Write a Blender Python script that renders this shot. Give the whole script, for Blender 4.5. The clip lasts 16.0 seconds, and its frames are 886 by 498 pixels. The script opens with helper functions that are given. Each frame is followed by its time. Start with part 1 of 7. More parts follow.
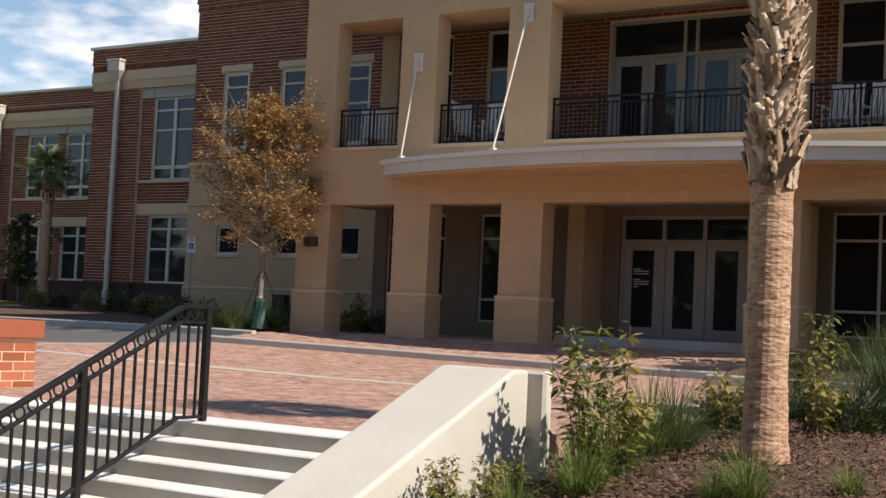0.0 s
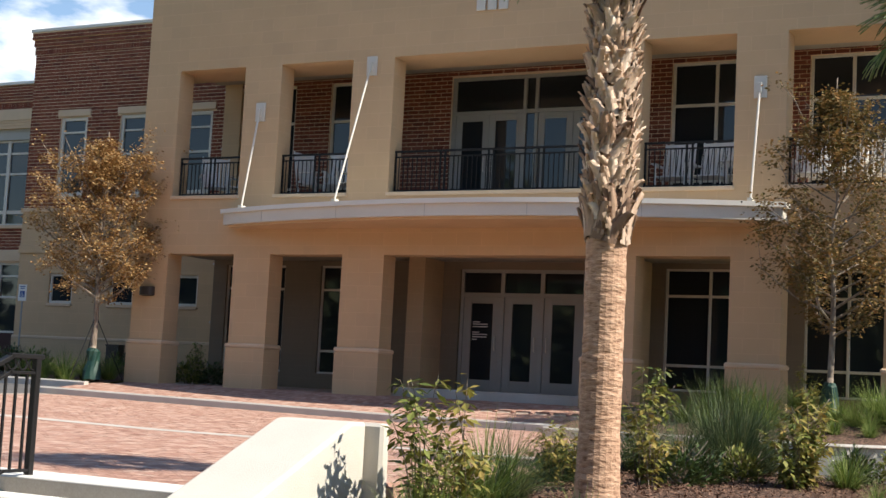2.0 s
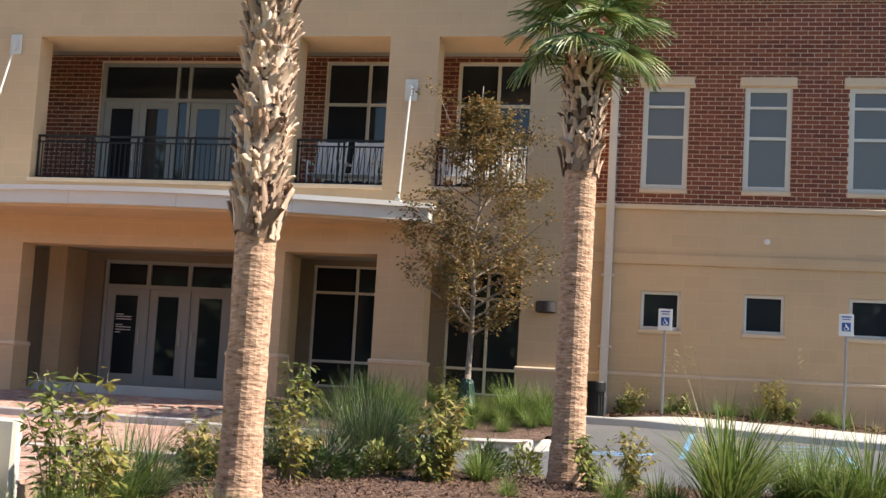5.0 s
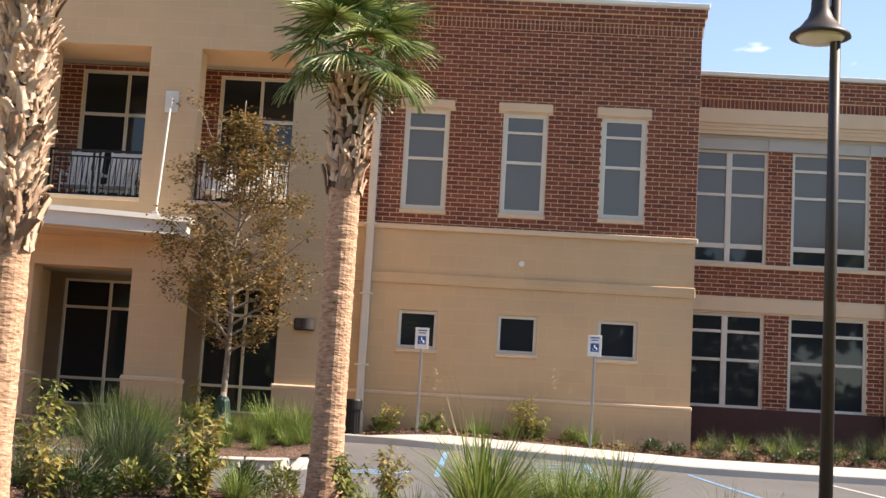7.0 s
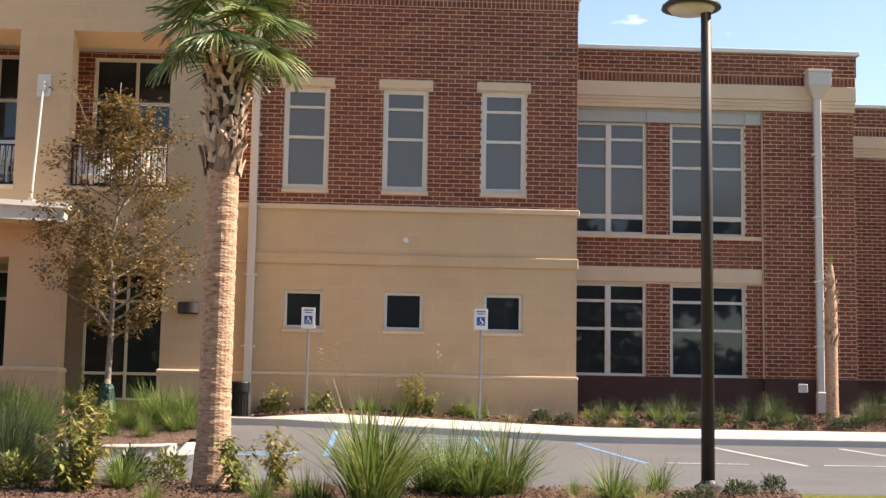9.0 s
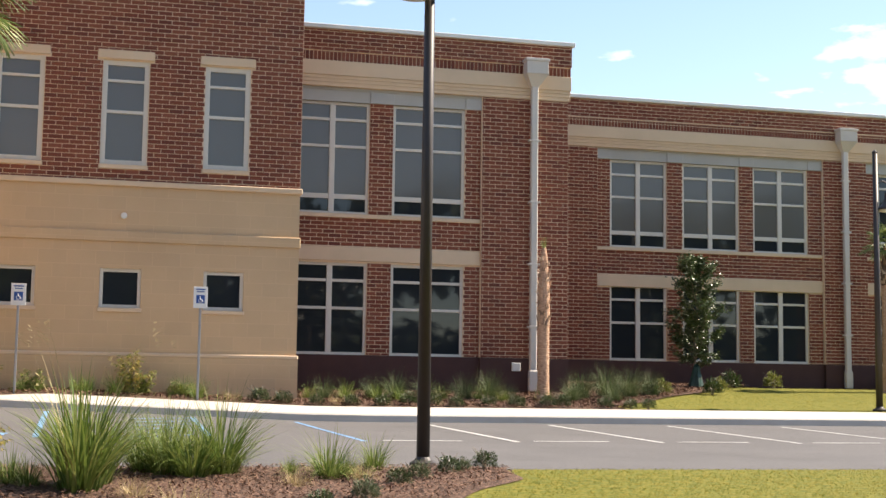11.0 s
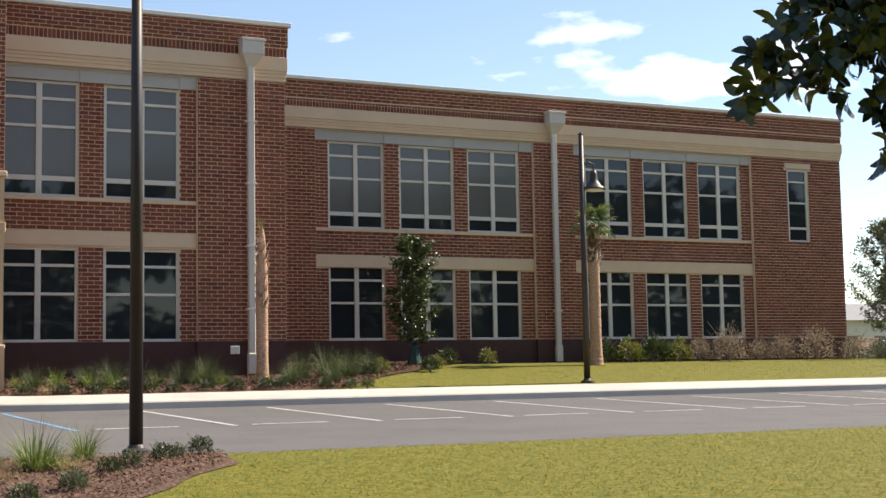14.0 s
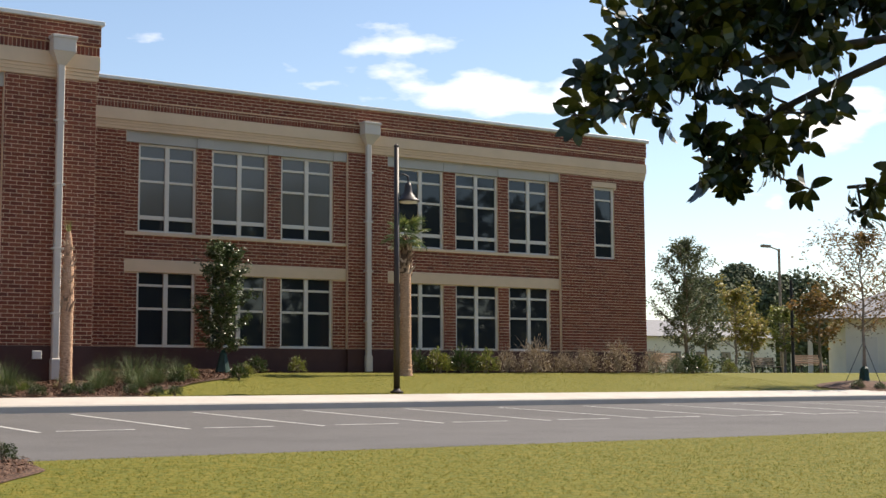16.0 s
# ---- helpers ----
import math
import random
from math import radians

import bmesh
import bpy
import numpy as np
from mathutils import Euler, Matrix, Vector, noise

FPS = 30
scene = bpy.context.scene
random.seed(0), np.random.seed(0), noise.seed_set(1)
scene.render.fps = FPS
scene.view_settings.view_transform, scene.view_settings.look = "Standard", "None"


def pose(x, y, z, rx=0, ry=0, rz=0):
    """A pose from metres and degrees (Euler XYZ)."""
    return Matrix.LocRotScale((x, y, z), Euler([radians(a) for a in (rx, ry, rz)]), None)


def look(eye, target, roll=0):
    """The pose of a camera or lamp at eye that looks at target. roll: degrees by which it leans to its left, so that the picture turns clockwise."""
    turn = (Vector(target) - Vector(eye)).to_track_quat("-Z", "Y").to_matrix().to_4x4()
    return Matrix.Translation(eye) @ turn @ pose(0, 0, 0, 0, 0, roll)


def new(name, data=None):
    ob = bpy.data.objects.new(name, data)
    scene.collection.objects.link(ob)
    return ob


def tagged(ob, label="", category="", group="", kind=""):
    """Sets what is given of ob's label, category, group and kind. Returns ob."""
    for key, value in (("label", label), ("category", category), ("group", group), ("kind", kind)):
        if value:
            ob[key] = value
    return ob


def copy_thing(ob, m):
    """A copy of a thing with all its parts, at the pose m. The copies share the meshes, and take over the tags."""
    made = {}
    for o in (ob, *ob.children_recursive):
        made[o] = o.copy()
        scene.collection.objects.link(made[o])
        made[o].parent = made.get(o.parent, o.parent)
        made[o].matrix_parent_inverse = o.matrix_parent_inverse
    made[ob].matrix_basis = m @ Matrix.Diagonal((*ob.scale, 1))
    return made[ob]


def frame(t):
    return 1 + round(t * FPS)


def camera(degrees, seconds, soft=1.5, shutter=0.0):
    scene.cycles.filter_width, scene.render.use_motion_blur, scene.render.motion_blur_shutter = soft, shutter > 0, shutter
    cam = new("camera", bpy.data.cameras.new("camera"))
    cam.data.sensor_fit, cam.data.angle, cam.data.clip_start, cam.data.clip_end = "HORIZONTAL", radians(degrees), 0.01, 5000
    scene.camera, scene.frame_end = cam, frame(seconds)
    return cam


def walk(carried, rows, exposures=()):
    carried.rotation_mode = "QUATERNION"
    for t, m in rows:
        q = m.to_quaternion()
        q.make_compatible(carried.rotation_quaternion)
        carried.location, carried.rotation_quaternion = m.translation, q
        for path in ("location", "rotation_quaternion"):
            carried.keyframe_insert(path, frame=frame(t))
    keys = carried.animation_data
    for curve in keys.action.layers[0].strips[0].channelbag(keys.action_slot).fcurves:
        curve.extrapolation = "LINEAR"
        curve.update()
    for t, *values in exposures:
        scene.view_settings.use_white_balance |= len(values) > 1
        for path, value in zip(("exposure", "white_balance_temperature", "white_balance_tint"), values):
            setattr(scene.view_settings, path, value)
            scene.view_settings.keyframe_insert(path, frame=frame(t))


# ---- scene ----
cam = camera(35.46, 16.0)
# seconds, yaw, pitch, roll and sideways sway of a camera that stands and turns
TURN = [
    (0.0, 33.143, 3.133, -2.694, -0.032),
    (0.5, 31.559, 3.518, -2.819, -0.043),
    (1.0, 30.719, 3.933, -2.239, -0.028),
    (1.5, 28.705, 5.005, -2.680, -0.012),
    (2.0, 26.542, 5.598, -2.943, -0.012),
    (2.5, 24.544, 5.650, -2.423, 0.007),
    (3.0, 21.423, 5.776, -2.617, 0.008),
    (3.5, 20.648, 5.899, -3.067, -0.013),
    (4.0, 18.192, 6.084, -3.549, 0.005),
    (4.5, 15.109, 5.910, -3.276, 0.003),
    (7.0, 1.860, 7.477, -3.288, -0.077),
    (7.5, 0.580, 7.386, -2.350, -0.064),
    (8.0, -0.646, 6.957, -1.856, -0.054),
    (10.5, -9.581, 6.409, -0.474, 0.006),
    (11.0, -14.026, 6.006, -0.778, -0.001),
    (11.5, -16.981, 5.416, -0.844, -0.006),
    (12.0, -18.229, 5.181, -0.059, 0.017),
    (12.5, -20.125, 5.534, 0.396, 0.060),
    (13.0, -21.674, 5.276, 0.874, 0.072),
    (13.5, -23.918, 5.340, 0.803, 0.082),
    (14.0, -25.369, 5.206, 1.028, 0.095),
    (14.5, -27.735, 5.146, 0.441, 0.096),
    (15.0, -30.002, 4.962, 0.209, 0.022),
    (15.5, -31.702, 5.257, 0.780, -0.024),
    (16.0, -33.385, 5.519, 0.259, -0.050),
]
walk(cam, [(t, pose(x, 0, 0, 90 + p, r, a)) for t, a, p, r, x in TURN],
     [(0.0, 0.15, 7000, 12), (2.0, 0.58, 6800, 10), (4.5, 0.93, 6700, 10), (7.0, 1.1, 7450, 16), (10.5, 1.12, 7500, 15), (12.5, 0.98, 7350, 13), (16.0, 0.56, 7350, 14)])

# ---- world and sun ----
SUN_WAY = Vector((0.9994 * math.cos(radians(46)), 0.035 * math.cos(radians(46)), math.sin(radians(46))))
world = bpy.data.worlds.new("world")
scene.world = world
world.use_nodes = True
CLOUDS = [((0.515, 0.823, 0.240), 0.07, 0.20), ((0.565, 0.799, 0.207), 0.08, 0.24), ((0.610, 0.766, 0.202), 0.09, 0.26), ((0.752, 0.633, 0.182), 0.08, 0.22), ((0.422, 0.882, 0.210), 0.06, 0.14), ((-0.756, 0.628, 0.186), 0.55, 0.165), ((-0.66, 0.72, 0.20), 0.25, 0.08)]
wn = world.node_tree
wn.nodes.clear()
sky = wn.nodes.new("ShaderNodeTexSky")
sky.sky_type, sky.sun_disc = "NISHITA", False
sky.sun_elevation, sky.sun_rotation = radians(46), radians(88)
sky.air_density, sky.dust_density, sky.ozone_density = 1.0, 0.1, 2.6
wc = wn.nodes.new("ShaderNodeTexCoord")
wm = wn.nodes.new("ShaderNodeMapping")
wm.inputs["Scale"].default_value = (2.2, 2.2, 6.0)
wnoise = wn.nodes.new("ShaderNodeTexNoise")
wnoise.inputs["Scale"].default_value, wnoise.inputs["Detail"].default_value = 6.0, 9
wr = wn.nodes.new("ShaderNodeValToRGB")
wr.color_ramp.elements[0].position, wr.color_ramp.elements[1].position = 0.66, 0.88
wmix = wn.nodes.new("ShaderNodeMixRGB")
wmix.inputs["Color2"].default_value = (9.5, 9.5, 9.7, 1)
wb = wn.nodes.new("ShaderNodeBackground")
wb.inputs["Strength"].default_value = 0.12
wo = wn.nodes.new("ShaderNodeOutputWorld")
wn.links.new(wc.outputs["Generated"], wm.inputs["Vector"])
wn.links.new(wm.outputs["Vector"], wnoise.inputs["Vector"])
last = wnoise.outputs["Fac"]
for way, size, gain in CLOUDS:
    dist = wn.nodes.new("ShaderNodeVectorMath"); dist.operation = "DISTANCE"
    flat = wn.nodes.new("ShaderNodeMapping"); flat.inputs["Scale"].default_value = (1, 1, 2.2)
    dist.inputs[1].default_value = (way[0], way[1], way[2] * 2.2)
    near = wn.nodes.new("ShaderNodeMapRange"); near.interpolation_type = "SMOOTHSTEP"
    near.inputs[1].default_value, near.inputs[2].default_value, near.inputs[3].default_value, near.inputs[4].default_value = 0.0, size, gain, 0.0
    plus = wn.nodes.new("ShaderNodeMath"); plus.operation = "ADD"
    wn.links.new(wc.outputs["Generated"], flat.inputs["Vector"]); wn.links.new(flat.outputs["Vector"], dist.inputs[0]); wn.links.new(dist.outputs["Value"], near.inputs[0])
    wn.links.new(last, plus.inputs[0]); wn.links.new(near.outputs[0], plus.inputs[1]); last = plus.outputs[0]
wn.links.new(last, wr.inputs["Fac"])
wn.links.new(wr.outputs["Color"], wmix.inputs["Fac"])
wn.links.new(sky.outputs["Color"], wmix.inputs["Color1"])
wn.links.new(wmix.outputs["Color"], wb.inputs["Color"])
wn.links.new(wb.outputs["Background"], wo.inputs["Surface"])
sun = new("sun", bpy.data.lights.new("sun", "SUN"))
sun.data.energy, sun.data.angle, sun.data.color = 5.0, radians(0.53), (1.0, 0.95, 0.86)
sun.matrix_world = look(SUN_WAY * 60, (0, 0, 0))

# ---- materials ----
def material(name, colour, rough=0.8, spread=0.12, scale=6.0, fine=60.0, bump=0.2, metal=0.0, random_by="", dirt=0.0, spec=0.4):
    """A plain surface: colour varied at two scales, with fine relief."""
    m = bpy.data.materials.new(name)
    m.use_nodes = True
    n, l = m.node_tree.nodes, m.node_tree.links
    b = n["Principled BSDF"]
    b.inputs["Roughness"].default_value, b.inputs["Metallic"].default_value = rough, metal
    b.inputs["Specular IOR Level"].default_value = spec
    co = n.new("ShaderNodeTexCoord")
    geo = n.new("ShaderNodeNewGeometry")
    big, small = n.new("ShaderNodeTexNoise"), n.new("ShaderNodeTexNoise")
    big.inputs["Scale"].default_value, small.inputs["Scale"].default_value = scale, fine
    big.inputs["Detail"].default_value = 5
    add = n.new("ShaderNodeMath"); add.operation = "ADD"
    l.new(geo.outputs["Position"], big.inputs["Vector"]); l.new(geo.outputs["Position"], small.inputs["Vector"])
    l.new(big.outputs["Fac"], add.inputs[0]); l.new(small.outputs["Fac"], add.inputs[1])
    last = add.outputs[0]
    if random_by:
        src = geo.outputs["Random Per Island"] if random_by == "island" else n.new("ShaderNodeObjectInfo").outputs["Random"]
        mul = n.new("ShaderNodeMath"); mul.operation = "MULTIPLY_ADD"
        mul.inputs[1].default_value, mul.inputs[2].default_value = 2.0, -1.0
        l.new(src, mul.inputs[0])
        a2 = n.new("ShaderNodeMath"); a2.operation = "ADD"
        l.new(last, a2.inputs[0]); l.new(mul.outputs[0], a2.inputs[1]); last = a2.outputs[0]
    rng = n.new("ShaderNodeMapRange")
    w = 1.0 if random_by else 0.45
    rng.inputs[1].default_value, rng.inputs[2].default_value = 1.0 - w, 1.0 + w
    rng.inputs[3].default_value, rng.inputs[4].default_value = 1 - spread, 1 + spread
    l.new(last, rng.inputs[0])
    mix = n.new("ShaderNodeMixRGB"); mix.blend_type = "MULTIPLY"; mix.inputs[0].default_value = 1
    mix.inputs[1].default_value = (*colour, 1)
    l.new(rng.outputs[0], mix.inputs[2])
    out = mix.outputs[0]
    if dirt:
        st = n.new("ShaderNodeTexNoise"); st.inputs["Scale"].default_value = scale * 0.23; st.inputs["Detail"].default_value = 8
        l.new(geo.outputs["Position"], st.inputs["Vector"])
        rp = n.new("ShaderNodeMapRange"); rp.inputs[1].default_value, rp.inputs[2].default_value = 0.45, 0.75
        rp.inputs[3].default_value, rp.inputs[4].default_value = 1.0, 1.0 - dirt
        l.new(st.outputs["Fac"], rp.inputs[0])
        m2 = n.new("ShaderNodeMixRGB"); m2.blend_type = "MULTIPLY"; m2.inputs[0].default_value = 1
        l.new(out, m2.inputs[1]); l.new(rp.outputs[0], m2.inputs[2]); out = m2.outputs[0]
    l.new(out, b.inputs["Base Color"])
    if bump:
        bm_ = n.new("ShaderNodeBump"); bm_.inputs["Strength"].default_value, bm_.inputs["Distance"].default_value = bump, 0.01
        l.new(small.outputs["Fac"], bm_.inputs["Height"]); l.new(bm_.outputs["Normal"], b.inputs["Normal"])
    return m


def ramp_material(name, stops, rough=0.8, scale=8.0, detail=6.0, bump=0.4, stretch=(1, 1, 1), random_by="", wave=0.0, translucent=0.0, spec=0.35):
    """A surface whose colour runs through stops by noise (plus a random shift for each piece)."""
    m = bpy.data.materials.new(name)
    m.use_nodes = True
    n, l = m.node_tree.nodes, m.node_tree.links
    b = n["Principled BSDF"]
    b.inputs["Roughness"].default_value = rough
    b.inputs["Specular IOR Level"].default_value = spec
    geo = n.new("ShaderNodeNewGeometry")
    mp = n.new("ShaderNodeMapping"); mp.inputs["Scale"].default_value = stretch
    l.new(geo.outputs["Position"], mp.inputs["Vector"])
    no = n.new("ShaderNodeTexNoise"); no.inputs["Scale"].default_value, no.inputs["Detail"].default_value = scale, detail
    l.new(mp.outputs["Vector"], no.inputs["Vector"])
    last = no.outputs["Fac"]
    if random_by:
        src = geo.outputs["Random Per Island"] if random_by == "island" else n.new("ShaderNodeObjectInfo").outputs["Random"]
        mx = n.new("ShaderNodeMath"); mx.operation = "MULTIPLY_ADD"; mx.inputs[1].default_value = 0.75
        l.new(src, mx.inputs[0])
        sc = n.new("ShaderNodeMath"); sc.operation = "MULTIPLY"; sc.inputs[1].default_value = 0.25
        l.new(last, sc.inputs[0]); l.new(sc.outputs[0], mx.inputs[2]); last = mx.outputs[0]
    cr = n.new("ShaderNodeValToRGB")
    el = cr.color_ramp.elements
    el[0].position, el[0].color = stops[0][0], (*stops[0][1], 1)
    el[1].position, el[1].color = stops[-1][0], (*stops[-1][1], 1)
    for p, c in stops[1:-1]:
        e = el.new(p); e.color = (*c, 1)
    l.new(last, cr.inputs["Fac"])
    l.new(cr.outputs["Color"], b.inputs["Base Color"])
    if bump:
        bp = n.new("ShaderNodeBump"); bp.inputs["Strength"].default_value, bp.inputs["Distance"].default_value = bump, 0.02
        l.new(no.outputs["Fac"], bp.inputs["Height"]); l.new(bp.outputs["Normal"], b.inputs["Normal"])
    if translucent:
        tr = n.new("ShaderNodeBsdfTranslucent"); ms = n.new("ShaderNodeMixShader"); ms.inputs[0].default_value = translucent
        l.new(cr.outputs["Color"], tr.inputs["Color"])
        l.new(b.outputs[0], ms.inputs[1]); l.new(tr.outputs[0], ms.inputs[2]); l.new(ms.outputs[0], n["Material Output"].inputs["Surface"])
    return m


def stucco_material(name, colour, block=(0.61, 0.305)):
    """Buff masonry blocks with faint paler joints."""
    m = material(name, colour, rough=0.9, spread=0.07, scale=1.3, fine=120, bump=0.15, dirt=0.10)
    n, l = m.node_tree.nodes, m.node_tree.links
    b = n["Principled BSDF"]
    was = b.inputs["Base Color"].links[0].from_socket
    geo = n.new("ShaderNodeNewGeometry")
    sep, com, ad = n.new("ShaderNodeSeparateXYZ"), n.new("ShaderNodeCombineXYZ"), n.new("ShaderNodeMath")
    ad.operation = "ADD"
    l.new(geo.outputs["Position"], sep.inputs[0])
    l.new(sep.outputs[0], ad.inputs[0]); l.new(sep.outputs[1], ad.inputs[1])
    l.new(ad.outputs[0], com.inputs[0]); l.new(sep.outputs[2], com.inputs[1])
    br = n.new("ShaderNodeTexBrick")
    br.inputs["Scale"].default_value, br.inputs["Brick Width"].default_value, br.inputs["Row Height"].default_value = 1.0, *block
    br.inputs["Mortar Size"].default_value, br.inputs["Mortar Smooth"].default_value = 0.007, 0.3
    br.inputs["Color1"].default_value, br.inputs["Color2"].default_value, br.inputs["Mortar"].default_value = (0.97, 0.97, 0.97, 1), (1.03, 1.02, 1.0, 1), (1.09, 1.09, 1.09, 1)
    l.new(com.outputs[0], br.inputs["Vector"])
    mx = n.new("ShaderNodeMixRGB"); mx.blend_type = "MULTIPLY"; mx.inputs[0].default_value = 1
    l.new(was, mx.inputs[1]); l.new(br.outputs["Color"], mx.inputs[2]); l.new(mx.outputs[0], b.inputs["Base Color"])
    return m


def glass_material(name, tint=(0.02, 0.024, 0.028), rough=0.03):
    """Dark tinted window glass: a smooth dark pane that mirrors the sky."""
    m = bpy.data.materials.new(name)
    m.use_nodes = True
    n, l = m.node_tree.nodes, m.node_tree.links
    b = n["Principled BSDF"]
    b.inputs["Base Color"].default_value = (*tint, 1)
    b.inputs["Roughness"].default_value = rough
    b.inputs["IOR"].default_value = 1.52
    geo, no, bp = n.new("ShaderNodeNewGeometry"), n.new("ShaderNodeTexNoise"), n.new("ShaderNodeBump")
    no.inputs["Scale"].default_value = 1.4
    bp.inputs["Strength"].default_value, bp.inputs["Distance"].default_value = 0.05, 0.02
    l.new(geo.outputs["Position"], no.inputs["Vector"]); l.new(no.outputs["Fac"], bp.inputs["Height"]); l.new(bp.outputs["Normal"], b.inputs["Normal"])
    return m


M_BRICK = ramp_material("brick", [(0.08, (0.135, 0.037, 0.024)), (0.3, (0.19, 0.050, 0.029)), (0.65, (0.235, 0.067, 0.036)), (0.95, (0.27, 0.09, 0.053))], 0.88, 30, 4, 0.35, random_by="island")
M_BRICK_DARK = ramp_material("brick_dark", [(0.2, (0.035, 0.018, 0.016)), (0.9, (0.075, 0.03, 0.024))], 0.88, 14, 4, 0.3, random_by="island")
M_MORTAR = material("mortar", (0.79, 0.61, 0.43), 0.95, 0.12, 3, 90, 0.3)
M_BASE = material("water_table", (0.075, 0.034, 0.028), 0.85, 0.18, 3, 60, 0.3)
M_STUCCO = stucco_material("buff_block", (0.59, 0.405, 0.24))
M_SOFFIT = material("soffit_plaster", (0.40, 0.345, 0.27), 0.9, 0.06, 1.5, 60, 0.1, dirt=0.1)
# Greyer than the buff block, and darkened to stand for the loggia's shade.
M_TAUPE_SHADE = stucco_material("taupe_shade_block", (0.25, 0.19, 0.135))
M_STONE = material("cast_stone", (0.68, 0.50, 0.335), 0.85, 0.07, 3, 100, 0.12, dirt=0.08)
M_WHITE = material("painted_frame", (0.66, 0.605, 0.52), 0.5, 0.04, 4, 60, 0.05)
# Frame paint darkened so the doors carry the loggia's shade in their colour.
M_DOOR_SHADE = material("door_shade_paint", (0.36, 0.345, 0.315), 0.5, 0.04, 4, 60, 0.05)
M_METAL = material("painted_metal", (0.64, 0.60, 0.53), 0.45, 0.06, 1.5, 40, 0.05, dirt=0.12)
M_PANEL = material("grey_panel", (0.43, 0.41, 0.37), 0.6, 0.08, 1.5, 40, 0.05, dirt=0.15)
M_COPING = material("metal_coping", (0.72, 0.69, 0.63), 0.4, 0.05, 1.5, 40, 0.04)
M_PIPE = material("painted_pipe", (0.62, 0.56, 0.49), 0.5, 0.06, 1.5, 30, 0.05, dirt=0.15)
M_BLACK = material("black_metal", (0.011, 0.010, 0.010), 0.5, 0.2, 8, 80, 0.08, spec=0.3)
M_BRONZE = material("dark_bronze", (0.035, 0.026, 0.022), 0.5, 0.15, 6, 80, 0.06, spec=0.5)
M_GLASS = glass_material("window_glass")
M_GLASS_BLIND = glass_material("window_glass_blind", (0.125, 0.118, 0.105), 0.08)
M_CONCRETE = material("concrete", (0.52, 0.48, 0.43), 0.9, 0.12, 2.2, 70, 0.3, dirt=0.18)
M_WALLWHITE = material("white_wall", (0.63, 0.585, 0.515), 0.88, 0.06, 2.5, 80, 0.25, dirt=0.14)
# Mottled step concrete, darkened to hold the shade of the faces turned from the sun.
M_RISER = material("shaded_riser", (0.42, 0.375, 0.315), 0.9, 0.16, 3, 70, 0.3, dirt=0.25)
M_PIERBRICK = ramp_material("pier_brick", [(0.1, (0.30, 0.085, 0.045)), (0.5, (0.42, 0.13, 0.07)), (0.95, (0.52, 0.19, 0.11))], 0.88, 25, 4, 0.3, random_by="object")
M_STEP = material("step_concrete", (0.84, 0.81, 0.76), 0.9, 0.12, 3, 70, 0.3, dirt=0.22)
M_ASPHALT = material("asphalt", (0.122, 0.117, 0.115), 0.93, 0.2, 0.7, 120, 0.5, dirt=0.12)
M_PAINT = material("road_paint", (0.56, 0.56, 0.54), 0.8, 0.18, 5, 60, 0.2, dirt=0.3)
M_PAINT_BLUE = material("blue_paint", (0.16, 0.32, 0.52), 0.8, 0.2, 5, 60, 0.2, dirt=0.3)
M_PAVER = ramp_material("paver", [(0.1, (0.33, 0.175, 0.130)), (0.5, (0.45, 0.265, 0.20)), (0.95, (0.55, 0.385, 0.305))], 0.9, 25, 4, 0.3, random_by="island")
M_SAND = material("joint_sand", (0.42, 0.33, 0.265), 0.95, 0.15, 5, 90, 0.3)
M_MULCH = ramp_material("mulch", [(0.36, (0.022, 0.013, 0.01)), (0.5, (0.10, 0.055, 0.037)), (0.64, (0.25, 0.155, 0.105))], 0.95, 26, 8, 1.0)
M_LAWN = ramp_material("lawn", [(0.30, (0.075, 0.088, 0.007)), (0.5, (0.135, 0.134, 0.012)), (0.70, (0.225, 0.175, 0.024))], 0.95, 11.0, 15, 0.8)
M_ROCKER = material("white_rocker", (0.78, 0.76, 0.72), 0.5, 0.04, 5, 60, 0.05)

# ---- building tools ----
XA = -12.8          # axis of the symmetrical front
YP, YW, YK, YA, YB = 27.15, 30.2, 31.21, 33.95, 38.75   # portico front, loggia wall, side block, inner wing, outer wing


def mesh_of(name, verts, faces, mat):
    me = bpy.data.meshes.new(name)
    me.from_pydata([tuple(v) for v in verts], [], faces)
    me.update()
    if mat:
        me.materials.append(mat)
    return me


def empty_thing(name, label, category, at=(0, 0, 0), group="", kind=""):
    return_ob = new(name)
    return_ob.location = at
    return tagged(return_ob, label, category, group, kind)


def part(name, bm, mat, parent=None, label="", smooth=False):
    me = bpy.data.meshes.new(name)
    bm.normal_update()
    bm.to_mesh(me)
    bm.free()
    me.materials.append(mat)
    if smooth:
        for p in me.polygons:
            p.use_smooth = True
    ob = new(name, me)
    if parent:
        ob.parent = parent
    if label:
        ob["label"] = label
    return ob


def box(bm, x0, x1, y0, y1, z0, z1, bevel=0.0):
    g = bmesh.ops.create_cube(bm, size=1.0)
    for v in g["verts"]:
        v.co = Vector(((x0 + x1) / 2 + v.co.x * (x1 - x0), (y0 + y1) / 2 + v.co.y * (y1 - y0), (z0 + z1) / 2 + v.co.z * (z1 - z0)))
    if bevel:
        es = {e for v in g["verts"] for e in v.link_edges}
        bmesh.ops.bevel(bm, geom=list(es), offset=bevel, segments=1, affect="EDGES", profile=0.5)
    return bm


def boxes(rows, bevel=0.0):
    bm = bmesh.new()
    for r in rows:
        box(bm, *r, bevel=bevel)
    return bm


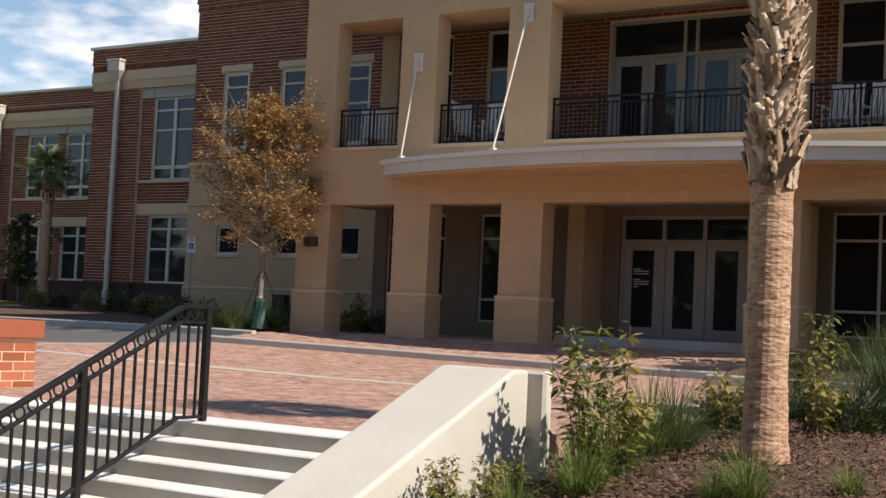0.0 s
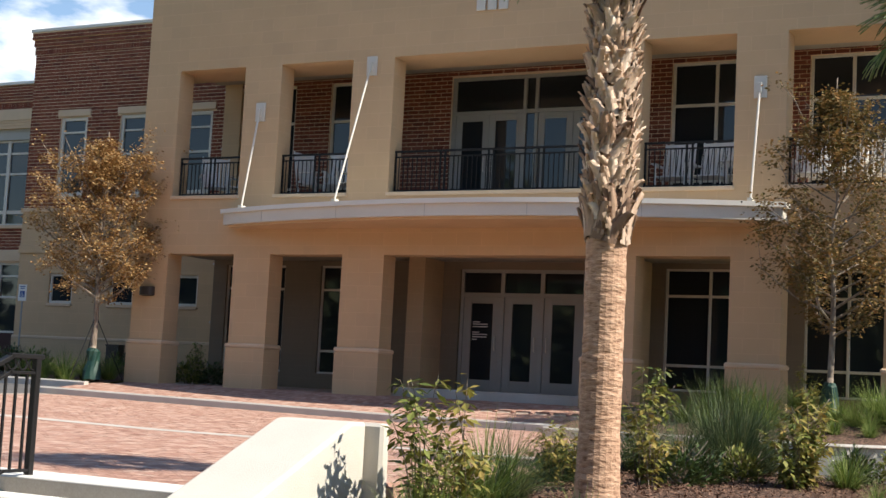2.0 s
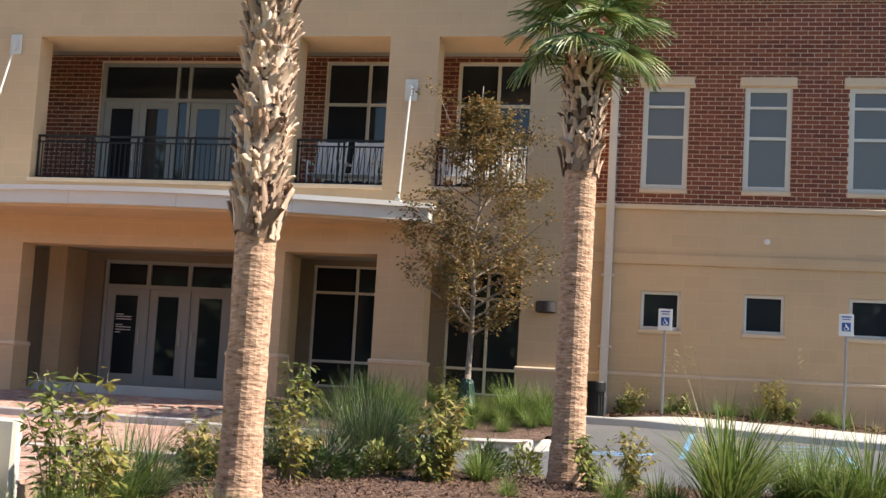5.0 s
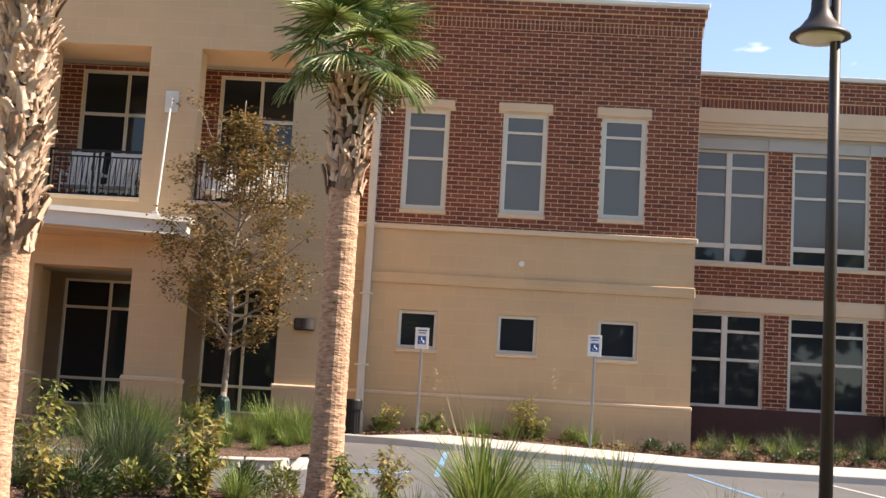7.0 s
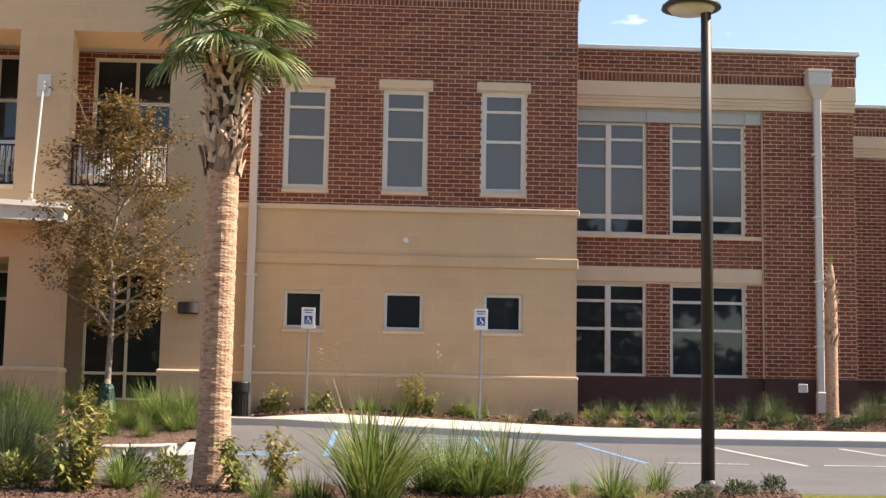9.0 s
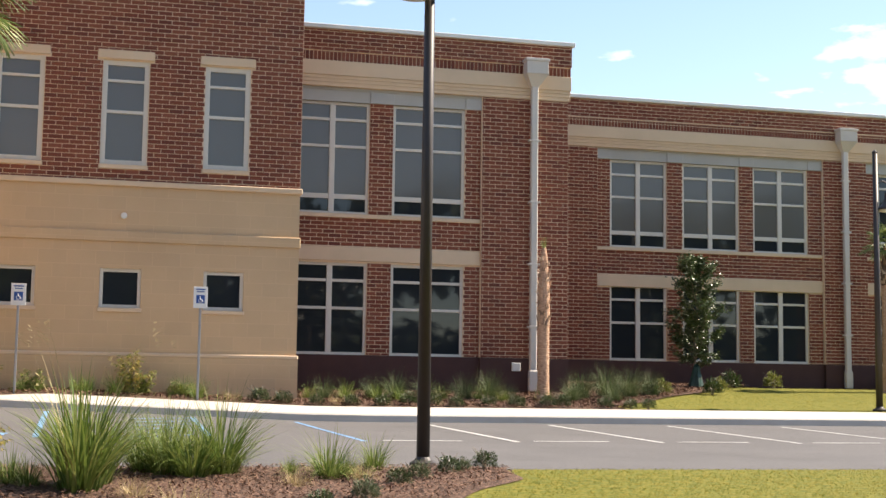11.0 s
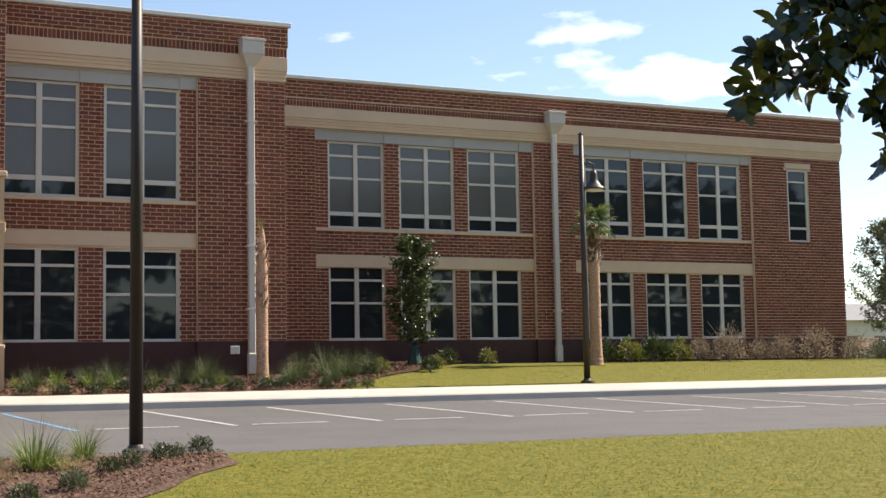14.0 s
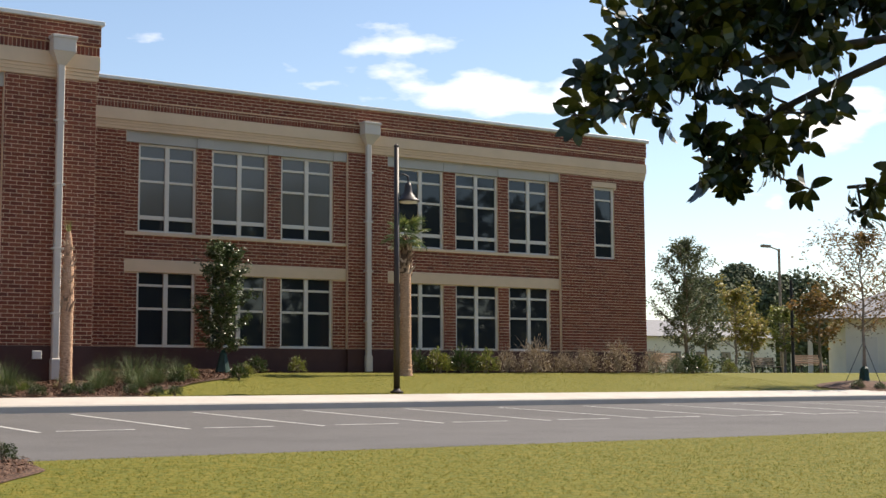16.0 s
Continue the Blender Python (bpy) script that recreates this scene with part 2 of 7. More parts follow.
def tube(bm, p, q, r0, r1=None, sides=10, caps=True):
    p, q = Vector(p), Vector(q)
    r1 = r0 if r1 is None else r1
    way = (q - p).normalized()
    a = way.orthogonal().normalized(); b = way.cross(a)
    rings = []
    for c, r in ((p, r0), (q, r1)):
        rings.append([bm.verts.new(c + (a * math.cos(2 * math.pi * i / sides) + b * math.sin(2 * math.pi * i / sides)) * r) for i in range(sides)])
    for i in range(sides):
        bm.faces.new((rings[0][i], rings[0][(i + 1) % sides], rings[1][(i + 1) % sides], rings[1][i]))
    if caps:
        bm.faces.new(rings[0][::-1]); bm.faces.new(rings[1])
    return bm


def lathe(bm, profile, sides=16, at=(0, 0, 0)):
    """A turned body from (radius, height) pairs."""
    at = Vector(at)
    rings = [[bm.verts.new(at + Vector((r * math.cos(2 * math.pi * i / sides), r * math.sin(2 * math.pi * i / sides), z))) for i in range(sides)] for r, z in profile]
    for a, b in zip(rings, rings[1:]):
        for i in range(sides):
            bm.faces.new((a[i], a[(i + 1) % sides], b[(i + 1) % sides], b[i]))
    bm.faces.new(rings[0][::-1]); bm.faces.new(rings[-1])
    return bm


def wall_faces(x0, x1, z0, z1, holes):
    """Rectangles that cover a wall's face around its openings."""
    xs = sorted({x0, x1, *[min(max(h[i], x0), x1) for h in holes for i in (0, 1)]})
    zs = sorted({z0, z1, *[min(max(h[i], z0), z1) for h in holes for i in (2, 3)]})
    out = []
    for za, zb in zip(zs, zs[1:]):
        run = None
        for xa, xb in zip(xs, xs[1:]):
            cx, cz = (xa + xb) / 2, (za + zb) / 2
            solid = not any(h[0] < cx < h[1] and h[2] < cz < h[3] for h in holes)
            if solid and run:
                run[1] = xb
            elif solid:
                run = [xa, xb, za, zb]; out.append(run)
            else:
                run = None
    return [tuple(r) for r in out]


def wall(name, x0, x1, y, thick, z0, z1, holes, mat, label):
    """One closed mesh: a slab pierced by its openings."""
    xs = sorted({x0, x1, *[min(max(h[i], x0), x1) for h in holes for i in (0, 1)]})
    zs = sorted({z0, z1, *[min(max(h[i], z0), z1) for h in holes for i in (2, 3)]})
    nx, nz = len(xs) - 1, len(zs) - 1
    def solid(i, k):
        if not (0 <= i < nx and 0 <= k < nz):
            return False
        cx, cz = (xs[i] + xs[i + 1]) / 2, (zs[k] + zs[k + 1]) / 2
        return not any(h[0] < cx < h[1] and h[2] < cz < h[3] for h in holes)
    vs, fs, ids = [], [], {}
    def vid(i, k, back):
        if (i, k, back) not in ids:
            ids[(i, k, back)] = len(vs)
            vs.append((xs[i], y + thick * back, zs[k]))
        return ids[(i, k, back)]
    for i in range(nx):
        for k in range(nz):
            if not solid(i, k):
                continue
            f = [vid(i, k, 0), vid(i + 1, k, 0), vid(i + 1, k + 1, 0), vid(i, k + 1, 0)]
            b = [vid(i, k, 1), vid(i + 1, k, 1), vid(i + 1, k + 1, 1), vid(i, k + 1, 1)]
            fs += [tuple(f), tuple(b[::-1])]
            for (di, dk), (p, q) in (((0, -1), (0, 1)), ((1, 0), (1, 2)), ((0, 1), (2, 3)), ((-1, 0), (3, 0))):
                if not solid(i + di, k + dk):
                    fs.append((f[q], f[p], b[p], b[q]))
    ob = new(name, mesh_of(name, vs, fs, mat))
    return tagged(ob, label, "wall", kind="structure")


BRICK_W, BRICK_H, JOINT = 0.305, 0.1016, 0.015


def brick_rows(x0, x1, z0, z1, holes, soldier=False):
    """The rectangles of the bricks of a running bond, cut at openings."""
    w, h = (BRICK_H, BRICK_W) if soldier else (BRICK_W, BRICK_H)
    out = []
    k0 = math.floor(z0 / h)
    for k in range(k0, math.ceil(z1 / h) + 1):
        za, zb = max(k * h, z0), min((k + 1) * h, z1)
        if zb - za < 0.03:
            continue
        cuts = sorted([(hh[0], hh[1]) for hh in holes if hh[2] < (za + zb) / 2 < hh[3]])
        spans, at = [], x0
        for a, b in cuts:
            if a > at:
                spans.append((at, min(a, x1)))
            at = max(at, b)
        if at < x1:
            spans.append((at, x1))
        off = 0 if soldier else (k % 2) * w / 2
        for a, b in spans:
            i = math.floor((a - off) / w)
            while off + i * w < b:
                p, q = max(a, off + i * w), min(b, off + (i + 1) * w)
                if q - p > 0.035:
                    out.append((p + JOINT / 2, q - JOINT / 2, za + JOINT / 2, zb - JOINT / 2))
                i += 1
    return out


PICKED = []


def brick_field(rects, y, mat, parent, depth=0.014, name="brick_courses", seed=1, pick=None):
    """Joined bricks that stand proud of the mortar by about a centimetre."""
    rnd = random.Random(seed)
    vs, fs = [], []
    for a, b, c, d in rects:
        if pick and pick[0] < a and b < pick[1] and pick[2] < c and d < pick[3] and b - a > BRICK_W - JOINT - 0.001 and d - c > BRICK_H - JOINT - 0.001:
            PICKED.append((a, y, c, parent))
            continue
        n = len(vs)
        f = y - depth + rnd.uniform(-0.003, 0.003)
        e = 0.004
        vs += [(a, y, c), (b, y, c), (b, y, d), (a, y, d), (a + e, f, c + e), (b - e, f, c + e), (b - e, f, d - e), (a + e, f, d - e)]
        fs += [(n + 4, n + 5, n + 6, n + 7), (n, n + 1, n + 5, n + 4), (n + 1, n + 2, n + 6, n + 5), (n + 2, n + 3, n + 7, n + 6), (n + 3, n, n + 4, n + 7)]
    ob = new(name, mesh_of(name, vs, fs, mat))
    ob.parent = parent
    ob["kind"] = "stuff"
    return ob


def mirrored(r):
    """The same rectangle on the other side of the axis."""
    return (2 * XA - r[1], 2 * XA - r[0], *r[2:])


def window_unit(name, x0, x1, z0, z1, y, bars_x, bars_z, label, kind="structure", glass=None, frame_w=0.07, rail=0.06, blind_rows=()):
    """A window in an opening: frame, mullions and panes, its outer face at y."""
    w = empty_thing(name, label, "window", ((x0 + x1) / 2, y, z0), kind=kind)
    bars_z = sorted(bars_z)
    ox, oz = (x0 + x1) / 2, z0
    fr = [(x0 - ox, x0 - ox + frame_w, 0, 0.09, 0, z1 - z0), (x1 - ox - frame_w, x1 - ox, 0, 0.09, 0, z1 - z0),
          (x0 - ox + frame_w, x1 - ox - frame_w, 0, 0.09, 0, frame_w), (x0 - ox + frame_w, x1 - ox - frame_w, 0, 0.09, z1 - z0 - frame_w, z1 - z0)]
    part("window_frame", boxes(fr, 0.006), M_WHITE, w)
    for bx, bw in bars_x:
        part("mullion", boxes([(bx - ox - bw / 2, bx - ox + bw / 2, -0.004, 0.085, frame_w, z1 - z0 - frame_w)], 0.006), M_WHITE, w)
    xs = [x0 - ox + frame_w] + sum([[bx - ox - bw / 2, bx - ox + bw / 2] for bx, bw in bars_x], []) + [x1 - ox - frame_w]
    zs = [frame_w] + sum([[bz - z0 - bw / 2, bz - z0 + bw / 2] for bz, bw in bars_z], []) + [z1 - z0 - frame_w]
    for i in range(0, len(xs), 2):
        for bz, bw in bars_z:
            part("glazing_bar", boxes([(xs[i], xs[i + 1], 0.004, 0.08, bz - z0 - bw / 2, bz - z0 + bw / 2)], 0.005), M_WHITE, w)
        for k in range(0, len(zs), 2):
            g = (glass or M_GLASS)
            if (k // 2) in blind_rows:
                g = M_GLASS_BLIND
            part("pane", boxes([(xs[i], xs[i + 1], 0.05, 0.06, zs[k], zs[k + 1])]), g, w)
    return w

# ---- ground ----
def lerp_rows(v, rows):
    if v <= rows[0][0]:
        return rows[0][1]
    for (a, p), (b, q) in zip(rows, rows[1:]):
        if v <= b:
            return p + (q - p) * (v - a) / (b - a)
    return rows[-1][1]


def grade(x, y):
    """Height of the finished ground, eye height being 0."""
    right = lerp_rows(y, [(3, -1.6), (8, -1.28), (12.5, -1.05), (16.5, -0.88), (23, -0.78), (28.6, -0.57), (28.8, -0.42), (31.2, -0.2), (37.5, 0.34), (60, 0.3), (200, 0.5)])
    rise = 0.25 * min(1, max(0, (4.5 - x) / 7)) * min(1, max(0, (y - 22) / 6))
    left = lerp_rows(y, [(6.4, -1.75), (8.3, -1.75), (8.45, -0.86), (14, -0.82), (20, -0.77), (24, -0.70), (27.2, -0.36), (29, -0.3), (33, -0.1), (38, 0.2), (60, 0.3), (200, 0.5)])
    bed = lerp_rows(y, [(3, -1.6), (7.0, -1.3), (10.3, -0.97), (14, -0.89), (16.5, -0.86), (24, -0.74), (27.2, -0.36), (29, -0.3), (33, -0.1), (38, 0.2), (60, 0.3), (200, 0.5)])
    left += min(0.09, max(-0.05, (-16.5 - x) * 0.014)) if 14 < y < 26 else 0
    bed -= 0.16 * min(1, max(0, (-4.3 - x) / 1.0)) * min(1, max(0, (12.5 - y) / 2))
    if x < -5.76:
        return left
    if x < -3:
        return bed
    w = min(1, (x + 3) / 2.0)
    return bed * (1 - w) + (right + rise) * w


def sheet(name, mat, x0, x1, y0, y1, lift, step=0.7, label="", category="ground", outline=None, kind="structure"):
    """A piece of ground that follows the grade; outline(x, y) says where it lies."""
    nx, ny = max(2, int((x1 - x0) / step)), max(2, int((y1 - y0) / step))
    vs, fs, ids = [], [], {}
    def vid(i, j):
        if (i, j) not in ids:
            x, y = x0 + (x1 - x0) * i / nx, y0 + (y1 - y0) * j / ny
            ids[(i, j)] = len(vs)
            vs.append((x, y, grade(x, y) + (lift(x, y) if callable(lift) else lift)))
        return ids[(i, j)]
    for i in range(nx):
        for j in range(ny):
            x, y = x0 + (x1 - x0) * (i + 0.5) / nx, y0 + (y1 - y0) * (j + 0.5) / ny
            if outline is None or outline(x, y):
                fs.append((vid(i, j), vid(i + 1, j), vid(i + 1, j + 1), vid(i, j + 1)))
    ob = new(name, mesh_of(name, vs, fs, mat))
    for p in ob.data.polygons:
        p.use_smooth = True
    return tagged(ob, label, category, kind=kind)


def far_ground():
    """One sheet of earth out to the horizon."""
    xs = [-1500, -600, -250, -120, -70] + [-50 + 2.0 * i for i in range(22)] + [-6.3, -5.80, -5.74] + [-4 + 2.0 * i for i in range(38)] + [90, 130, 250, 600, 1500]
    ys = [-400, -120, -40, -15, -5, 0, 2] + [3 + 0.75 * i for i in range(7)] + [8.28, 8.46] + [9 + 0.75 * i for i in range(10)] + [16.4, 16.5] + [16.9 + 0.75 * i for i in range(17)] + [29.85, 29.95] + [30.5 + 0.75 * i for i in range(24)] + [52, 60, 80, 120, 200, 400, 900, 2000]
    vs = [(x, y, grade(x, y) - (0.012 if x > -2.5 and (y < 16.45 or y > 29.9) else 0.3 if -4.5 < x < 70 and 16.8 < y < 29 else 0.06)) for y in ys for x in xs]
    n = len(xs)
    fs = [(j * n + i, j * n + i + 1, (j + 1) * n + i + 1, (j + 1) * n + i) for j in range(len(ys) - 1) for i in range(n - 1)]
    ob = new("ground", mesh_of("ground", vs, fs, M_LAWN))
    for p in ob.data.polygons:
        p.use_smooth = True
    tagged(ob, "mown yellow-green grass ground reaching to the horizon", "ground", kind="structure")


far_ground()


def in_island(x, y):
    """Planted island before the portico's end bays."""
    return -9.2 < x < -3.1 and 22.3 < y < 26.9 and not (x > -4.6 and y < 23.8 and (x + 4.6) ** 2 + (y - 23.8) ** 2 > 2.25)


def bed_edge(y):
    """Where the near mulch bed gives way to the lawn."""
    return lerp_rows(y, [(6, -0.5), (9.5, 1.4), (12.8, 3.15), (15.2, 4.7), (16.6, 5.0)])


sheet("road", M_ASPHALT, -6.2, 74, 16.5, 28.62, -0.03, 0.8, "worn grey asphalt parking lot and drive", "road")
sheet("road", M_ASPHALT, -80, -22.0, 14.0, 25.5, -0.03, 1.5, "grey asphalt drive beside the brick plaza", "road")
sheet("plaza_bed", M_SAND, -22.0, -5.66, 8.46, 24.0, -0.027, 0.4, "sand bed under the brick pavers", "ground")
def strip_sheet(name, mat, y0, y1, left_of, right_of, lift, label, rows=60, cols=40):
    """A piece of ground between two curved edges."""
    vs, fs = [], []
    for j in range(rows + 1):
        y = y0 + (y1 - y0) * j / rows
        a, b = left_of(y), right_of(y)
        for i in range(cols + 1):
            x = a + (b - a) * i / cols
            e = 0.05 * min(1, 4 * min(i, cols - i) / cols, 6 * min(j, rows - j) / rows)
            vs.append((x, y, grade(x, y) + lift + e * (0.6 + 0.8 * noise.noise((x * 1.1, y * 1.1, 0)))))
    n = cols + 1
    for j in range(rows):
        for i in range(cols):
            fs.append((j * n + i, j * n + i + 1, (j + 1) * n + i + 1, (j + 1) * n + i))
    ob = new(name, mesh_of(name, vs, fs, mat))
    for p in ob.data.polygons:
        p.use_smooth = True
    return tagged(ob, label, "ground", kind="structure")


strip_sheet("planting_bed", M_MULCH, 6.2, 16.65, lambda y: -5.735, lambda y: bed_edge(y) + 0.06 * math.sin(3 * y), 0.0, "brown bark mulch planting bed beside the stairs")
strip_sheet("planting_bed", M_MULCH, 29.95, 38.7, lambda y: -2.9 if y < 31.2 else 4.3, lambda y: 12.0 + max(0, y - 31) * 0.95 + 0.1 * math.sin(2 * y), 0.02, "bark mulch bed along the brick wing")
sheet("planting_bed", M_MULCH, -9.2, -3.0, 22.3, 27.0, lambda x, y: 0.12 + 0.28 * max(0, 1 - abs(y - 25.4) / 2.6), 0.2, "mulched planting island with pale kerb", "ground", outline=in_island)
sheet("planting_bed", M_MULCH, -40, -22.3, 25.4, 33.9, 0.08, 0.6, "mulch bed before the buff wall", "ground")
sheet("pavement", M_SAND, -22.3, -6.2, 24.15, 29.4, 0.028, 0.4, "sand bed under the brick walk", "pavement")


def kerb_line(pts, width=0.16, high=0.15, label="pale concrete kerb", down=0.25):
    """A kerb along a line of plan points, following the grade."""
    bm = bmesh.new()
    rows = []
    for i, (x, y) in enumerate(pts):
        p0, p1 = Vector(pts[max(0, i - 1)]), Vector(pts[min(len(pts) - 1, i + 1)])
        d = (p1 - p0).normalized()
        n = Vector((-d.y, d.x))
        z = grade(x, y - 0.1 if abs(d.x) > 0.7 else y)
        a, b = Vector((x, y)), Vector((x, y)) + n * width
        rows.append([bm.verts.new((*a, z - down)), bm.verts.new((*(a + n * 0.005), z + high - 0.03)), bm.verts.new((*(a + n * 0.03), z + high)), bm.verts.new((*b, z + high)), bm.verts.new((*b, z - down))])
    for a, b in zip(rows, rows[1:]):
        for k in range(4):
            bm.faces.new((a[k], b[k], b[k + 1], a[k + 1]))
    bm.faces.new(rows[0]); bm.faces.new(rows[-1][::-1])
    bmesh.ops.recalc_face_normals(bm, faces=bm.faces)
    return tagged(part("kerb", bm, M_CONCRETE), label, "kerb", kind="structure")


sheet("pavement", M_CONCRETE, -3.4, 66, 28.74, 30.0, 0.03, 0.5, "pale concrete pavement beside the parking lot", "pavement")
kerb_line([(-3.4 + 1.5 * i, 28.6) for i in range(47)], label="pale concrete kerb of the parking lot")
kerb_line([(-22.2 + 1.0 * i, 24.0) for i in range(14)], label="grey stone kerb along the brick walk", high=0.13)
kerb_line([(-9.2, 22.3), (-8, 22.25), (-6.5, 22.25), (-4.9, 22.3), (-4.2, 22.4), (-3.6, 22.75), (-3.2, 23.3), (-3.05, 23.9), (-3.05, 25), (-3.05, 26.8)], 0.18, 0.16, "pale rounded concrete kerb of the island")
kerb_line([(-40 + 1.5 * i, 25.3) for i in range(13)], label="pale kerb of the bed beside the drive")

# ---- building: structure ----
WIN_K = [(2.16, 3.18, 4.98, 7.34), (-0.10, 0.92, 4.98, 7.34), (-2.36, -1.34, 4.98, 7.34)]
SQ_K = [(2.25, 3.14, 1.80, 2.67), (0.0, 0.89, 1.80, 2.67), (-2.25, -1.36, 1.80, 2.67)]
WIN_A = [(4.60, 6.48, 4.46, 7.30), (7.09, 8.97, 4.46, 7.30)]
LOW_A = [(4.60, 6.48, 0.95, 3.24), (7.09, 8.97, 0.95, 3.24)]
WIN_B = [(14.76, 16.58, 4.46, 7.11), (17.10, 18.96, 4.46, 7.11), (19.44, 21.28, 4.46, 7.11), (23.75, 25.52, 4.46, 7.11), (26.02, 27.78, 4.46, 7.11), (28.25, 30.02, 4.46, 7.11)]
LOW_B = [(a, b, 1.09, 3.34) for a, b, c, d in WIN_B]
SLIM = (32.0, 32.94, 4.44, 7.06)


def both(f):
    """Build on the right-hand side and mirrored on the left."""
    f(lambda r: r, "east")
    f(mirrored, "west")


def shift_y(rows, m):
    return [(*m((a, b))[:2], c, d, e, g) for a, b, c, d, e, g in rows]


def block(m, side):
    x0, x1 = m((-3.95, 4.37))[:2]
    hol = [m(h) for h in WIN_K]
    sq = [m(h) for h in SQ_K]
    lower = wall("wall_block_lower_" + side, x0, x1, YK, 0.35, -0.8, 4.5, sq, M_STUCCO, "buff block lower wall with small square windows")
    upper = wall("wall_block_upper_" + side, x0, x1, YK + 0.016, 0.33, 4.62, 10.0, hol, M_MORTAR, "red-brown brick upper wall with pale mortar joints")
    lint = [m((a - 0.12, b + 0.10, d + 0.02, d + 0.22)) for a, b, c, d in WIN_K]
    sills = [m((a - 0.02, b + 0.02, c - 0.10, c)) for a, b, c, d in WIN_K]
    holes = hol + lint + sills + [(x0 - 1, x1 + 1, 9.42, 9.62)]
    rects = brick_rows(x0, x1, 4.62, 9.95, holes)
    brick_field(rects, YK + 0.016, M_BRICK, upper, seed=3, pick=(-3.5, 4.4, 4.6, 6.5) if side == "east" else None)
    brick_field(brick_rows(x0 - 0.02, x1 + 0.02, 9.3, 9.55, [], True), YK - 0.02, M_BRICK, upper, 0.016, "soldier_course", 5)
    part("soldier_bed", boxes([(x0 - 0.02, x1 + 0.02, YK - 0.02, YK + 0.01, 9.3, 9.55)]), M_MORTAR, upper)
    # ledges
    part("ledge", boxes([(x0 - 0.05, x1 + 0.05, YK - 0.07, YK + 0.3, 4.5, 4.62)], 0.015), M_STONE, lower)
    part("belt_course", boxes([(x0 - 0.03, x1 + 0.03, YK - 0.05, YK + 0.01, 3.26, 3.5)], 0.015), M_STUCCO, lower)
    part("base_course", boxes([(x0 - 0.03, x1 + 0.03, YK - 0.05, YK + 0.01, -0.8, 0.74)], 0.0), M_STUCCO, lower)
    part("base_moulding", boxes([(x0 - 0.04, x1 + 0.04, YK - 0.06, YK + 0.01, 0.74, 0.83)], 0.02), M_STONE, lower)
    for z0_, z1_, d in ((9.55, 9.76, 0.05), (9.76, 9.98, 0.10)):
        part("cornice", boxes([(x0 - d, x1 + d, YK - d, YK + 0.2, z0_, z1_)], 0.0), M_MORTAR, upper)
        brick_field(brick_rows(x0 - d, x1 + d, z0_, z1_, []), YK - d, M_BRICK, upper, 0.014, seed=7)
    part("coping", boxes([(x0 - 0.14, x1 + 0.14, YK - 0.14, YK + 0.4, 9.98, 10.09)], 0.015), M_COPING, upper)
    for r in lint:
        part("lintel", boxes([(r[0], r[1], YK - 0.035, YK + 0.1, r[2], r[3])], 0.01), M_STONE, upper)
    for r in sills:
        part("sill", boxes([(r[0], r[1], YK - 0.03, YK + 0.1, r[2], r[3])], 0.01), M_STONE, upper)
    for r in sq:
        part("sill", boxes([(r[0] - 0.03, r[1] + 0.03, YK - 0.04, YK + 0.05, r[2] - 0.09, r[2])], 0.01), M_STONE, lower)
    # returns and roof behind the face
    for xs in ((x0, x0 + 0.3), (x1 - 0.3, x1)):
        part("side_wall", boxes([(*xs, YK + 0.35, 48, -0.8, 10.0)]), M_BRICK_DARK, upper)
    for i, r in enumerate(hol):
        window_unit("window_%d" % (i + 1), *r, YK + 0.06, [], [(6.88, 0.06), (6.18, 0.07)], "tall narrow window with two pale glazing bars", glass=M_GLASS_BLIND if side == "east" else M_GLASS, frame_w=0.11)
    for i, r in enumerate(sq):
        window_unit("window_%d" % (i + 4), *r, YK + 0.05, [], [], "small square window in a pale frame", frame_w=0.075)


